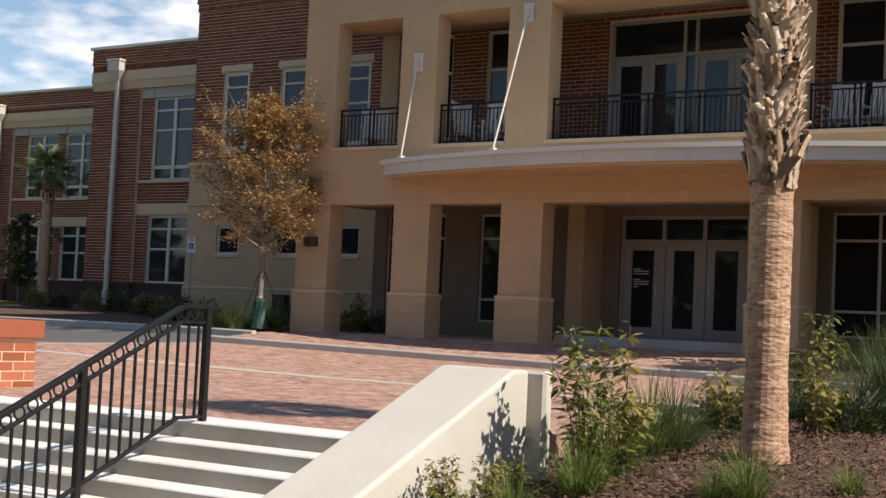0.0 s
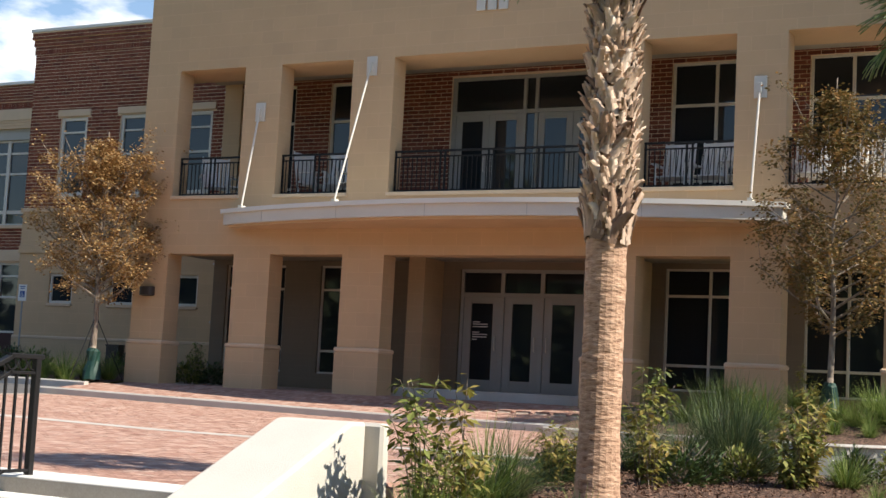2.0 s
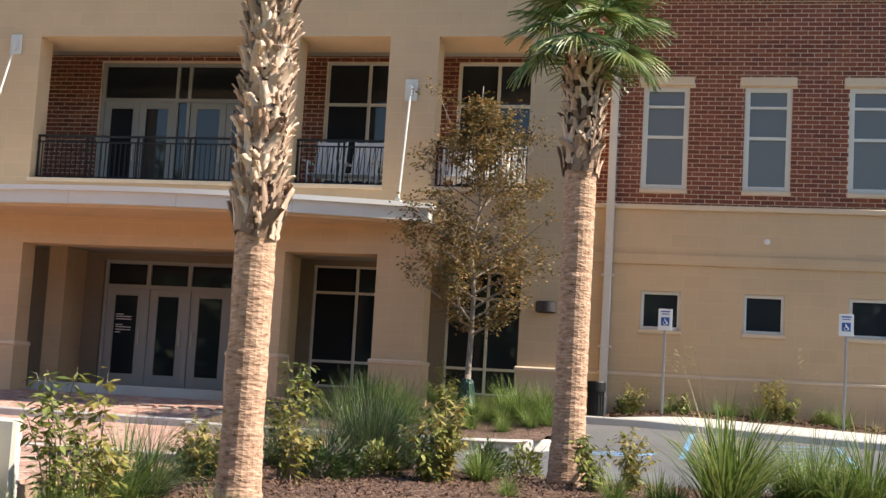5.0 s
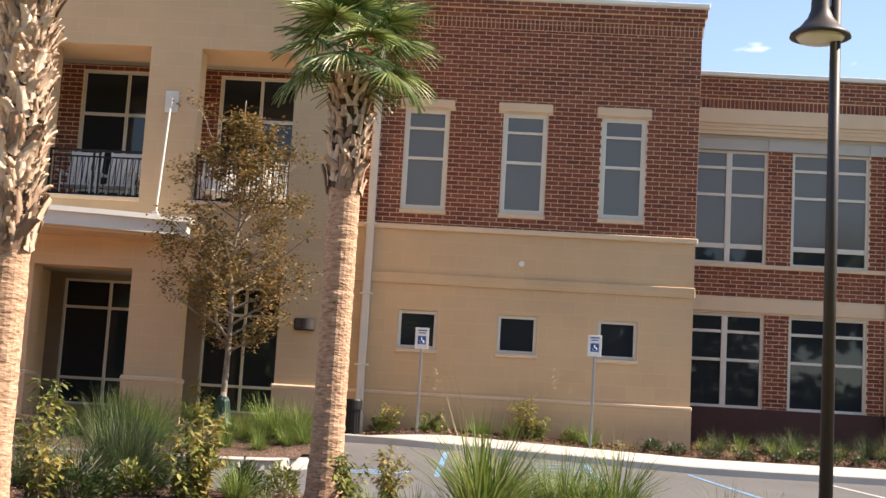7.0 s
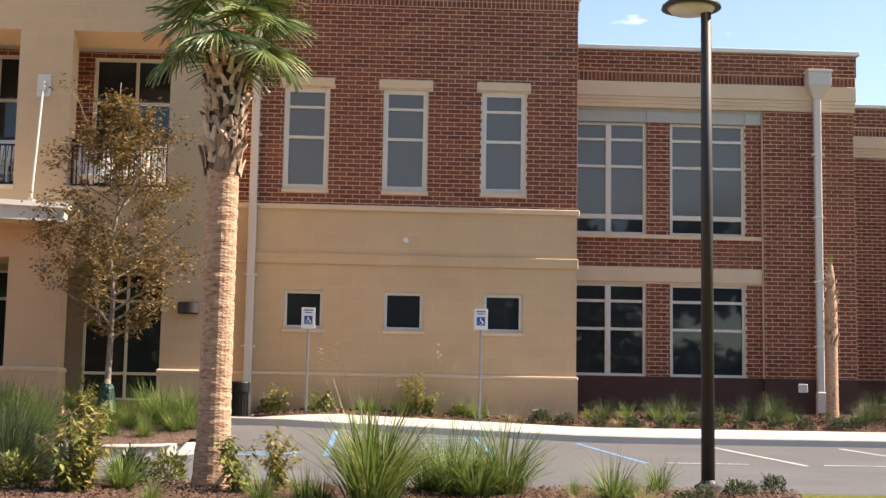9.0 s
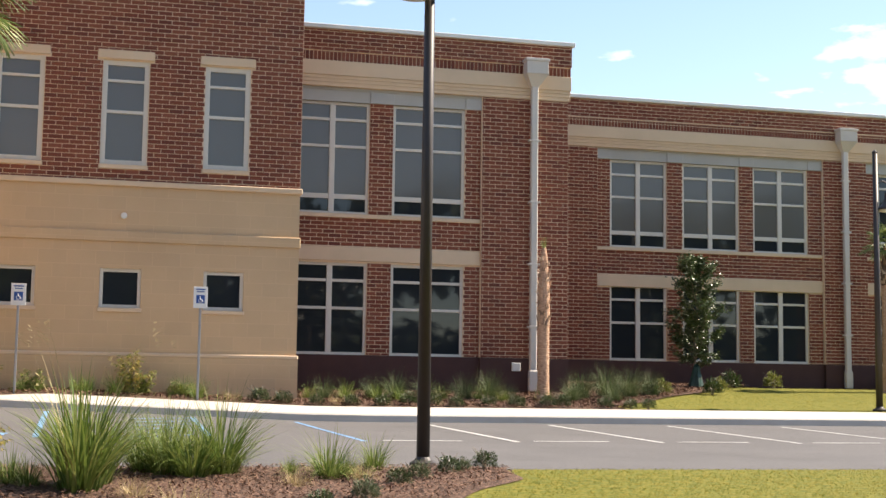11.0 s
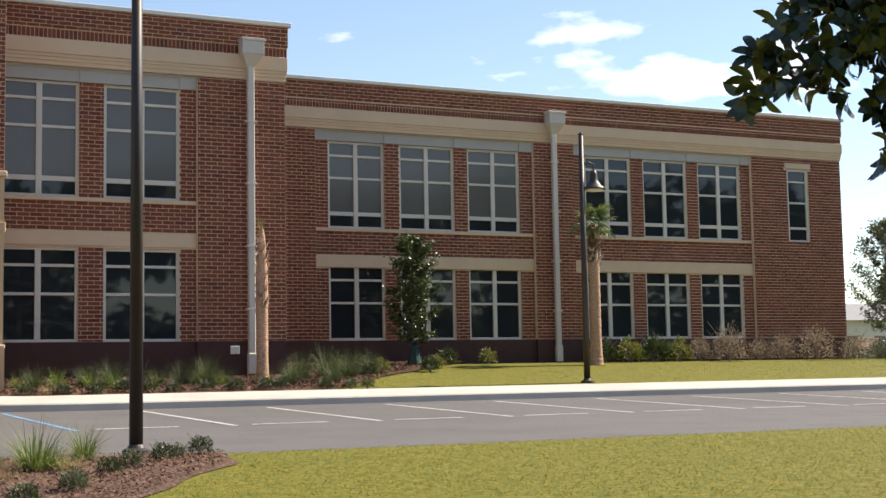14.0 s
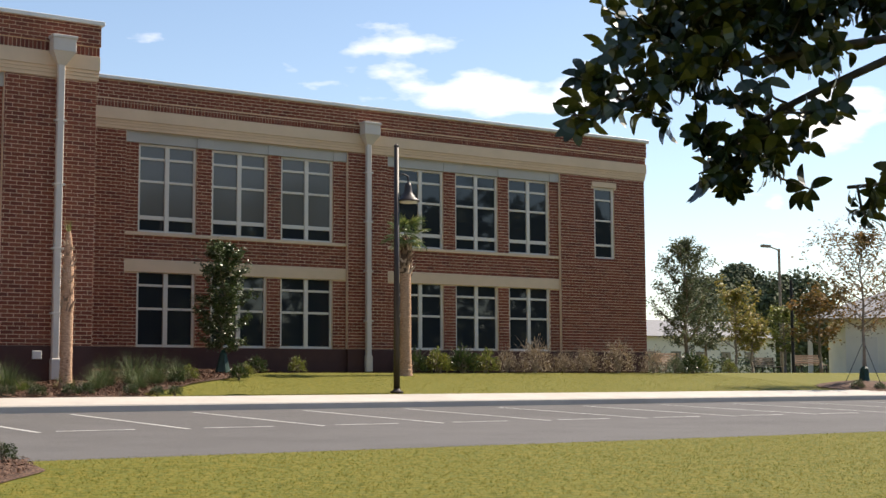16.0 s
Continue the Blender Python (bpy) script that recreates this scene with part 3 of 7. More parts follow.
def wing(m, side, x0, x1, y, wins, lows, piers, top, corn, tag, slim=None):
    """A two-storey brick wing: piers proud of recessed window bays."""
    a0, a1 = m((x0, x1))[:2]
    holes = [m(h) for h in wins + lows] + ([m(slim)] if slim else [])
    w = wall("wall_%s_%s" % (tag, side), a0, a1, y, 0.33, -0.6, top, holes, M_MORTAR, "two-storey red-brown brick wing wall")
    bays, at = [], x0
    for p in piers:
        if p[0] > at:
            bays.append((at, p[0]))
        at = p[1]
    if at < x1:
        bays.append((at, x1))
    bands = []
    for b in bays:
        bands += [m((b[0], b[1], 3.28, 3.64)), m((b[0], b[1], 4.36, 4.47))]
    base = 0.95 if tag == "inner" else 1.08
    cut = holes + bands + [m((b[0], b[1], wins[0][3], wins[0][3] + 0.36)) for b in bays] + [(a0 - 1, a1 + 1, corn[0], corn[1])]
    pier_cut = [m((p[0], p[1], -2, 20)) for p in piers]
    brick_field(brick_rows(a0, a1, base, top - 0.05, cut + pier_cut), y, M_BRICK, w, seed=11)
    part("base_course", boxes([(a0, a1, y - 0.04, y + 0.01, -0.6, base)], 0.0), M_BASE, w)
    for p in piers:
        q = m((p[0], p[1]))
        part("pier", boxes([(q[0], q[1], y - 0.12, y + 0.02, -0.6, corn[0])]), M_MORTAR, w)
        pc = [m(slim)] if slim and p[0] < slim[0] < p[1] else []
        if pc:
            bpy.data.objects.remove(w.children[-1])
            part("pier", boxes([(a, b, y - 0.12, y + 0.02, c, d) for a, b, c, d in wall_faces(q[0], q[1], -0.6, corn[0], pc)]), M_MORTAR, w)
        brick_field(brick_rows(q[0], q[1], base, corn[0], pc + ([(pc[0][0] - 0.1, pc[0][1] + 0.1, pc[0][3], pc[0][3] + 0.2)] if pc else [])), y - 0.12, M_BRICK, w, seed=17)
        part("base_course", boxes([(q[0] - 0.01, q[1] + 0.01, y - 0.16, y + 0.01, -0.6, base)], 0.0), M_BASE, w)
    for b in bays:
        q = m(b)
        c0, c1 = q[0] + (0.0), q[1]
        part("lintel", boxes([(c0, c1, y - 0.05, y + 0.1, 3.28, 3.64)], 0.012), M_STONE, w)
        part("sill", boxes([(c0, c1, y - 0.07, y + 0.1, 4.36, 4.47)], 0.012), M_STONE, w)
        top_w = wins[0][3]
        part("head_panel", boxes([(c0, c1, y - 0.03, y + 0.1, top_w, top_w + 0.36)], 0.01), M_PANEL, w)
        part("head_rail", boxes([(c0, c1, y - 0.055, y - 0.032, top_w + 0.29, top_w + 0.36)], 0.006), M_PANEL, w)
        inner = sorted(m(v)[:2] for v in wins if b[0] < v[0] < b[1])
        edges = [c0] + [v for pair in inner for v in pair] + [c1]
        for e0, e1 in zip(edges[::2], edges[1::2]):
            if e1 - e0 > 0.1:
                part("head_block", boxes([(e0, e1, y - 0.06, y - 0.032, top_w, top_w + 0.288)], 0.008), M_PANEL, w)
    h = corn[1] - corn[0]
    part("stone_cornice", boxes([(a0 - 0.02, a1 + 0.02, y - 0.16, y + 0.1, corn[0], corn[0] + h * 0.15), (a0 - 0.03, a1 + 0.03, y - 0.18, y + 0.1, corn[0] + h * 0.15, corn[0] + h * 0.29),
                                 (a0 - 0.04, a1 + 0.04, y - 0.20, y + 0.1, corn[0] + h * 0.29, corn[0] + h * 0.42), (a0 - 0.05, a1 + 0.05, y - 0.23, y + 0.1, corn[0] + h * 0.42, corn[1])], 0.008), M_STONE, w)
    part("parapet", boxes([(a0 - 0.05, a1 + 0.05, y - 0.17, y + 0.3, corn[1], top)]), M_MORTAR, w)
    part("parapet_face", boxes([(a0 - 0.07, a1 + 0.07, y - 0.205, y - 0.168, corn[1] + 0.25, top - 0.06)]), M_MORTAR, w)
    brick_field(brick_rows(a0 - 0.05, a1 + 0.05, corn[1], corn[1] + 0.25, [], True), y - 0.17, M_BRICK, w, 0.016, "soldier_course", 8)
    brick_field(brick_rows(a0 - 0.07, a1 + 0.07, corn[1] + 0.25, top - 0.06, []), y - 0.205, M_BRICK, w, 0.014, seed=12)
    part("coping", boxes([(a0 - 0.14, a1 + 0.14, y - 0.3, y + 0.4, top - 0.06, top + 0.05)], 0.012), M_COPING, w)
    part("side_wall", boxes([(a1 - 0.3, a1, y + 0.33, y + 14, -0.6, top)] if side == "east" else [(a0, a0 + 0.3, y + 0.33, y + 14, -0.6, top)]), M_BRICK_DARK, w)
    for i, r in enumerate(wins):
        q = m(r)
        c = (q[0] + q[1]) / 2
        window_unit("window_%d" % (i + 10), *q, y + 0.05, [(c, 0.14)], [(r[3] - 0.44, 0.07), (r[3] - 1.12, 0.07), (r[2] + 0.45, 0.12)], "tall double window with pale frame and glazing bars", blind_rows=(1, 2, 3) if r[0] < 22 and side == "east" else ())
    for i, r in enumerate(lows):
        q = m(r)
        c = (q[0] + q[1]) / 2
        window_unit("window_%d" % (i + 20), *q, y + 0.05, [(c, 0.14)], [(r[3] - 0.44, 0.07), (r[3] - 1.13, 0.07)], "double sash window with pale frame and glazing bars")
    if slim:
        q = m(slim)
        window_unit("window_30", *q, y - 0.08, [], [(6.6, 0.06), (5.85, 0.06), (4.95, 0.08)], "slim tall window in the end pier", frame_w=0.09)
        part("lintel", boxes([(q[0] - 0.1, q[1] + 0.1, y - 0.16, y, q[3], q[3] + 0.2)], 0.01), M_STONE, w)


both(block)
def moved(rows, side, by):
    """The west wing's windows stand a little nearer to the axis."""
    return rows if side == "east" else [(a - by, b - by, c, d) for a, b, c, d in rows]


both(lambda m, s: wing(m, s, 4.37, 11.72, YA, moved(WIN_A, s, 0.16), moved(LOW_A, s, 0.16), [(9.40, 11.72)], 9.16, (7.66, 8.30), "inner"))
both(lambda m, s: wing(m, s, 11.6, 34.42, YB, moved(WIN_B, s, 0.36), moved(LOW_B, s, 0.36), [(11.6, 14.32), (21.77, 23.27), (30.45, 34.42)], 8.93, (7.45, 8.06), "outer", SLIM))
roof = part("roof", boxes([(2 * XA - 34.3, 34.3, YB + 0.3, 52, 8.4, 8.6), (2 * XA - 11.6, 11.6, YA + 0.3, 52, 8.75, 8.9), (2 * XA - 4.3, 4.3, YK + 0.3, 48, 9.5, 9.7)]), M_METAL)
tagged(roof, "flat grey roof behind the parapets", "roof", kind="structure")
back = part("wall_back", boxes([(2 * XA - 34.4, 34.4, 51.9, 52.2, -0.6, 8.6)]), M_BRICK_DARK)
tagged(back, "plain brick rear wall of the building", "wall", kind="structure")

# ---- portico ----
HALF = 9.48
OPEN = [(-8.474, -6.524), (-5.487, -3.517), (-2.425, 2.425), (3.517, 5.487), (6.524, 8.474)]
up = [(XA + a, XA + b, 4.24, 7.396) for a, b in OPEN]
lo = [(XA + a, XA + b, -0.8, 2.846) for a, b in OPEN]
front = wall("wall_portico", XA - HALF, XA + HALF, YP, 0.55, -0.8, 11.0, up + lo, M_STUCCO, "buff block portico front with two storeys of openings")
part("beam", boxes([(XA - HALF, XA + HALF, YP + 0.55, YP + 1.3, 7.396, 8.2), (XA - HALF, XA + HALF, YP + 0.55, YW, 3.2, 4.12)]), M_STUCCO, front)
cols = [(-HALF, -8.474), (-6.524, -5.487), (-3.517, -2.425), (2.425, 3.517), (5.487, 6.524), (8.474, HALF)]
for a, b in cols:
    part("column_base", boxes([(XA + a - 0.03, XA + b + 0.03, YP - 0.06, YP + 0.61, -0.6, 0.62)], 0.0), M_STUCCO, front)
    part("base_moulding", boxes([(XA + a - 0.05, XA + b + 0.05, YP - 0.09, YP + 0.64, 0.62, 0.73)], 0.03), M_STONE, front)
part("coping", boxes([(XA - HALF - 0.1, XA + HALF + 0.1, YP - 0.1, YP + 0.6, 11.0, 11.12)], 0.02), M_COPING, front)
for a, b in OPEN:
    part("ledge", boxes([(XA + a - 0.03, XA + b + 0.03, YP - 0.05, YP + 0.5, 4.18, 4.27)], 0.012), M_STONE, front)
ceil = part("ceiling", boxes([(XA - HALF, XA + HALF, YP + 1.3, YW, 7.75, 7.9), (XA - HALF, XA + HALF, YP + 0.55, YW, 3.0, 3.15)]), M_SOFFIT)
tagged(ceil, "plain buff ceilings of the two loggias", "ceiling", kind="structure")
roof2 = part("roof", boxes([(XA - HALF, XA + HALF, YP + 0.5, 48, 10.6, 10.8)]), M_METAL)
tagged(roof2, "flat roof over the portico", "roof", kind="structure")

# loggia walls
DEEP = YW / 29.4      # the loggia wall's openings keep their bearing from the lawn


def deeper(r):
    return (r[0] * DEEP, r[1] * DEEP, r[2] * DEEP, r[3] * DEEP)


UW = [(XA - 5.45, XA - 3.45, 4.2, 7.42), (XA + 3.45, XA + 5.45, 4.2, 7.42), (XA - 8.3, XA - 6.5, 4.2, 7.42), (XA + 6.5, XA + 8.3, 4.2, 7.42)]
UW = [deeper(r) for r in UW]
UD = deeper((XA - 2.05, XA + 2.05, 4.12, 7.38))
LW = [(XA - 5.45, XA - 3.45, 0.12, 2.8), (XA + 3.45, XA + 5.45, 0.12, 2.8), (XA - 8.3, XA - 6.5, 0.12, 2.8), (XA + 6.5, XA + 8.3, 0.12, 2.8)]
LW = [deeper(r) for r in LW]
LD = deeper((XA - 1.58, XA + 1.58, -0.10, 2.75))
uw = wall("wall_loggia_upper", XA - 8.75, XA + 8.4, YW, 0.3, 4.12, 7.8, UW + [UD], M_MORTAR, "red-brown brick wall behind the balcony")
brick_field(brick_rows(XA - 8.75, XA + 8.4, 4.12, 7.8, UW + [UD]), YW, M_BRICK, uw, seed=21)
part("corner_pier", boxes([(XA - 9.3, XA - 8.75, YW - 0.02, YW + 0.5, 4.12, 7.8)]), M_STUCCO, uw)
part("corner_pier", boxes([(XA + 8.4, XA + 8.95, YW - 0.02, YW + 0.5, 4.12, 7.8)]), M_STUCCO, uw)
# The wall colour carries part of the loggia's shade.
lw = wall("wall_loggia_lower", XA - 9.3, XA + 8.95, YW, 0.3, -0.5, 3.1, LW + [LD], M_TAUPE_SHADE, "taupe block wall behind the entrance columns, toned darker for loggia shade")
for s in (-1, 1):
    part("side_wall", boxes([(XA + s * 8.95 - 0.15, XA + s * 8.95 + 0.15, YW + 0.5, YK + 1, -0.5, 10.6)]), M_STUCCO, lw)
    part("entrance_pilaster", boxes([(XA + s * 2.65 - 0.22, XA + s * 2.65 + 0.22, YW - 1.0, YW, -0.4, 3.0)]), M_STUCCO, lw)
slab = part("balcony_floor", boxes([(XA - HALF + 0.5, XA + HALF - 0.5, YP + 0.5, YW, 4.02, 4.13)]), M_CONCRETE)
tagged(slab, "concrete balcony floor", "floor", kind="structure")

# ---- portico fittings ----
def door_leaf(parent, x0, x1, z0, z1, y, stile, handle_x):
    leaf = part("door_leaf", boxes([(x0, x0 + stile, y, y + 0.05, z0, z1), (x1 - stile, x1, y, y + 0.05, z0, z1), (x0 + stile, x1 - stile, y, y + 0.05, z0, z0 + 0.26), (x0 + stile, x1 - stile, y, y + 0.05, z1 - 0.15, z1)], 0.004), M_DOOR_SHADE, parent)
    part("pane", boxes([(x0 + stile, x1 - stile, y + 0.02, y + 0.03, z0 + 0.26, z1 - 0.15)]), M_GLASS, leaf)
    bm = bmesh.new()
    tube(bm, (handle_x, y - 0.07, z0 + 0.95), (handle_x, y - 0.07, z0 + 1.28), 0.014)
    tube(bm, (handle_x, y, z0 + 0.96), (handle_x, y - 0.075, z0 + 0.96), 0.012)
    tube(bm, (handle_x, y, z0 + 1.27), (handle_x, y - 0.075, z0 + 1.27), 0.012)
    part("door_handle", bm, M_METAL, leaf, "brushed metal pull handle")
    part("push_bar", boxes([(x0 + stile, x1 - stile, y + 0.05, y + 0.09, z0 + 0.98, z0 + 1.04)]), M_METAL, leaf)
    return leaf


def lower_doors():
    d = empty_thing("door_1", "grey-white glazed entrance doors with dark transom lights", "door", (XA * DEEP, YW + 0.1, -0.1), kind="structure")
    d.scale = (DEEP, 1, DEEP)
    part("door_frame", boxes([(-1.58, -1.5, -0.02, 0.12, 0, 2.85), (1.5, 1.58, -0.02, 0.12, 0, 2.85), (-1.5, 1.5, -0.02, 0.12, 2.77, 2.85), (-1.5, 1.5, -0.02, 0.12, 2.2, 2.3), (-0.55, -0.45, -0.02, 0.12, 0, 2.2), (0.45, 0.55, -0.02, 0.12, 0, 2.2), (-0.55, -0.45, -0.02, 0.12, 2.3, 2.77), (0.45, 0.55, -0.02, 0.12, 2.3, 2.77)], 0.005), M_DOOR_SHADE, d)
    for i in range(3):
        a = -1.5 + i * 1.0 + (0.05 if i else 0)
        b = a + (0.95 if i != 1 else 0.9)
        leaf = door_leaf(d, a, b, 0.0, 2.2, 0.02, 0.2, b - 0.1 if i < 2 else a + 0.1)
        part("transom_pane", boxes([(a, b, 0.04, 0.05, 2.3, 2.77)]), M_GLASS, d)
        if i == 0:
            rows = [(0.30, 1.60, 0.20), (0.62, 1.55, 0.0), (0.62, 1.49, 0.0), (0.28, 1.36, 0.1), (0.62, 1.31, 0.0), (0.6, 1.25, 0.0), (0.2, 1.19, 0.0)]
            part("lettering", boxes([(a + 0.24, a + 0.24 + 0.62 * l, 0.034, 0.039, z, z + 0.022) for l, z, o in rows]), M_ROCKER, leaf, "white unreadable lettering bars on the glass")
    step = part("door_step", boxes([(XA - 2.4, XA + 2.4, YP + 0.7, YW + 0.1, -0.5, -0.1)], 0.015), M_CONCRETE)
    tagged(step, "pale concrete landing before the entrance doors", "step", kind="structure")


def upper_doors():
    d = empty_thing("door_2", "pale glazed balcony doors below wide dark transom panes", "door", (XA * DEEP, YW + 0.08, 4.13 * DEEP), kind="structure")
    d.scale = (DEEP, 1, DEEP)
    part("door_frame", boxes([(-2.05, -1.95, -0.02, 0.12, 0, 3.25), (1.95, 2.05, -0.02, 0.12, 0, 3.25), (-1.95, 1.95, -0.02, 0.12, 3.17, 3.25), (-1.95, 1.95, -0.02, 0.12, 2.33, 2.42), (-0.19, -0.11, -0.02, 0.12, 0, 2.33), (0.11, 0.19, -0.02, 0.12, 0, 2.33), (-0.19, -0.11, -0.02, 0.12, 2.42, 3.17), (0.11, 0.19, -0.02, 0.12, 2.42, 3.17)], 0.005), M_DOOR_SHADE, d)
    for s in (-1, 1):
        for k in (0, 1):
            a, b = sorted((s * (0.2 + 0.875 * k), s * (0.2 + 0.875 * (k + 1) - 0.01)))
            door_leaf(d, a, b, 0.0, 2.33, 0.02, 0.16, b - 0.08 if (s > 0) == (k == 0) else a + 0.08)
        a, b = sorted((s * 0.19, s * 1.95))
        part("transom_pane", boxes([(a, b, 0.04, 0.05, 2.42, 3.17)]), M_GLASS, d)
    part("side_light", boxes([(-0.11, 0.11, 0.04, 0.05, 0, 3.17)]), M_GLASS, d)


lower_doors()
upper_doors()
for i, r in enumerate(UW):
    m_x = (r[0] + r[1]) / 2
    window_unit("window_%d" % (40 + i), *r, YW + 0.06, [(m_x, 0.07)], [(6.45 * DEEP, 0.07), (4.75 * DEEP, 0.06)], "large dark balcony window with pale mullion", frame_w=0.06)
for i, r in enumerate(LW):
    m_x = (r[0] + r[1]) / 2
    window_unit("window_%d" % (50 + i), *r, YW + 0.06, [(m_x, 0.06)], [(2.2 * DEEP, 0.06), (0.68 * DEEP, 0.06)], "tall dark ground-floor window with slim pale bars", frame_w=0.05)


def canopy():
    n = 48
    ob = empty_thing("canopy", "white curved metal canopy over the entrance", "canopy", kind="structure")
    half, ends, mid = 6.55, 26.72, 25.5
    def y_at(u, d=0.0):
        return mid + d + (ends - mid) * (u / half) ** 2
    def strip(z0, z1, d, back, name, mat):
        bm = bmesh.new()
        rows = []
        for i in range(n + 1):
            u = -half - (0.05 - d) + (2 * half + 2 * (0.05 - d)) * i / n
            y = y_at(u, d)
            rows.append([bm.verts.new((XA + u, y, z0)), bm.verts.new((XA + u, y, z1)), bm.verts.new((XA + u, back, z1)), bm.verts.new((XA + u, back, z0))])
        for a, b in zip(rows, rows[1:]):
            for k in range(4):
                bm.faces.new((a[k], b[k], b[(k + 1) % 4], a[(k + 1) % 4]))
        bm.faces.new(rows[0][::-1]); bm.faces.new(rows[-1])
        bmesh.ops.recalc_face_normals(bm, faces=bm.faces)
        part(name, bm, mat, ob)
    strip(3.50, 3.76, 0.0, YP - 0.002, "fascia", M_METAL)
    strip(3.76, 3.86, -0.07, YP - 0.002, "top_lip", M_COPING)
    strip(3.44, 3.50, 0.10, YP - 0.002, "soffit", M_STUCCO)
    for u in (-5.2, -2.9, -0.6, 1.7, 4.0):
        part("seam", boxes([(XA + u - 0.006, XA + u + 0.006, y_at(u) - 0.004, y_at(u) + 0.05, 3.50, 3.758)]), M_PANEL, ob, "narrow joint in the fascia")
    for u, zt in ((-6.0, 6.23), (-3.0, 7.18), (3.0, 7.18), (6.0, 6.23)):
        bm = bmesh.new()
        tube(bm, (XA + u, YP - 0.08, zt), (XA + u, y_at(u) + 0.06, 3.9), 0.024, sides=10)
        box(bm, XA + u - 0.05, XA + u + 0.05, y_at(u) + 0.0, y_at(u) + 0.16, 3.858, 3.93)
        rod = part("tie_rod", bm, M_METAL, ob, "white steel tie rod")
        part("anchor_plate", boxes([(XA + u - 0.13, XA + u + 0.13, YP - 0.05, YP - 0.003, zt - 0.2, zt + 0.25), (XA + u - 0.04, XA + u + 0.04, YP - 0.13, YP - 0.05, zt - 0.1, zt + 0.1)], 0.008), M_METAL, rod, "white steel anchor plate")


canopy()


def balcony_rail(x0, x1):
    z0 = 4.27
    r = empty_thing("balcony_railing", "black metal balcony railing between buff columns", "railing", ((x0 + x1) / 2, YP + 0.25, z0), "balcony railings")
    h = (x1 - x0) / 2
    part("top_rail", boxes([(-h, h, -0.025, 0.025, 0.94, 0.985)], 0.006), M_BLACK, r)
    part("middle_rail", boxes([(-h, h, -0.02, 0.02, 0.82, 0.85)], 0.005), M_BLACK, r)
    part("bottom_rail", boxes([(-h, h, -0.02, 0.02, 0.05, 0.08)], 0.005), M_BLACK, r)
    nb = max(3, round(2 * h / 0.115))
    me = None
    for i in range(1, nb):
        x = -h + 2 * h * i / nb
        if me is None:
            ob = part("baluster", boxes([(-0.009, 0.009, -0.009, 0.009, 0.08, 0.82)]), M_BLACK, r)
            me = ob.data
        else:
            ob = new("baluster", me)
            ob.parent = r
        ob.location = (x, 0, 0)
    npst = max(1, round(2 * h / 1.2))
    for i in range(npst + 1):
        x = -h + 0.03 + (2 * h - 0.06) * i / npst
        for dx in ((-0.06, 0.06) if 0 < i < npst else (0,)):
            part("post", boxes([(x + dx - 0.02, x + dx + 0.02, -0.02, 0.02, 0.0, 0.94)], 0.004), M_BLACK, r)


for a, b in OPEN:
    balcony_rail(XA + a + 0.01, XA + b - 0.01)


def rocking_chair():
    c = empty_thing("rocking_chair", "white wooden slatted rocking chair on the balcony", "rocking chair", (0, 0, 0), "balcony rocking chairs")
    part("seat", boxes([(-0.27, 0.27, -0.27, 0.22, 0.40, 0.43)], 0.01), M_ROCKER, c)
    for i in range(7):
        x = -0.225 + i * 0.075
        bm = boxes([(x - 0.026, x + 0.026, 0.22, 0.24, 0.46, 1.08)])
        for v in bm.verts:
            v.co.y += (v.co.z - 0.45) * 0.28
        part("back_slat", bm, M_ROCKER, c)
    for z0, z1 in ((1.06, 1.14), (0.46, 0.51)):
        bm = boxes([(-0.30, 0.30, 0.215, 0.245, z0, z1)], 0.006)
        for v in bm.verts:
            v.co.y += (v.co.z - 0.45) * 0.28
        part("back_rail", bm, M_ROCKER, c)
    for s in (-1, 1):
        bm = bmesh.new()
        tube(bm, (s * 0.29, 0.20, 0.05), (s * 0.29, 0.42, 1.16), 0.024, 0.02, 8)
        part("back_post", bm, M_ROCKER, c)
        bm = bmesh.new()
        tube(bm, (s * 0.29, -0.24, 0.06), (s * 0.29, -0.24, 0.66), 0.022, 0.022, 8)
        part("front_leg", bm, M_ROCKER, c)
        part("armrest", boxes([(s * 0.31 - 0.05, s * 0.31 + 0.05, -0.30, 0.28, 0.65, 0.675)], 0.008), M_ROCKER, c)
        bm = bmesh.new()
        pts = [(s * 0.29, -0.42 + 0.95 * i / 8, 0.02 + 0.10 * ((i - 4) / 4) ** 2) for i in range(9)]
        for p, q in zip(pts, pts[1:]):
            tube(bm, p, q, 0.02, 0.02, 6)
        part("rocker", bm, M_ROCKER, c)
    return c


chair0 = rocking_chair()
chair0.matrix_basis = pose(XA - 7.05, 28.1, 4.13, 0, 0, 8) @ Matrix.Diagonal((1.06, 1.06, 1.06, 1))
for u, y, rz in ((-4.95, 28.5, 78), (-4.25, 28.45, 20), (-3.75, 28.3, -15), (3.95, 28.5, 0), (4.75, 28.45, -6), (5.35, 28.5, -70), (6.85, 28.4, 6), (7.55, 28.45, 0), (8.2, 28.5, -10), (-7.9, 28.5, 40)):
    copy_thing(chair0, pose(XA + u, y - 0.38, 4.13, 0, 0, rz) @ Matrix.Diagonal((1.06, 1.06, 1.06, 1)))


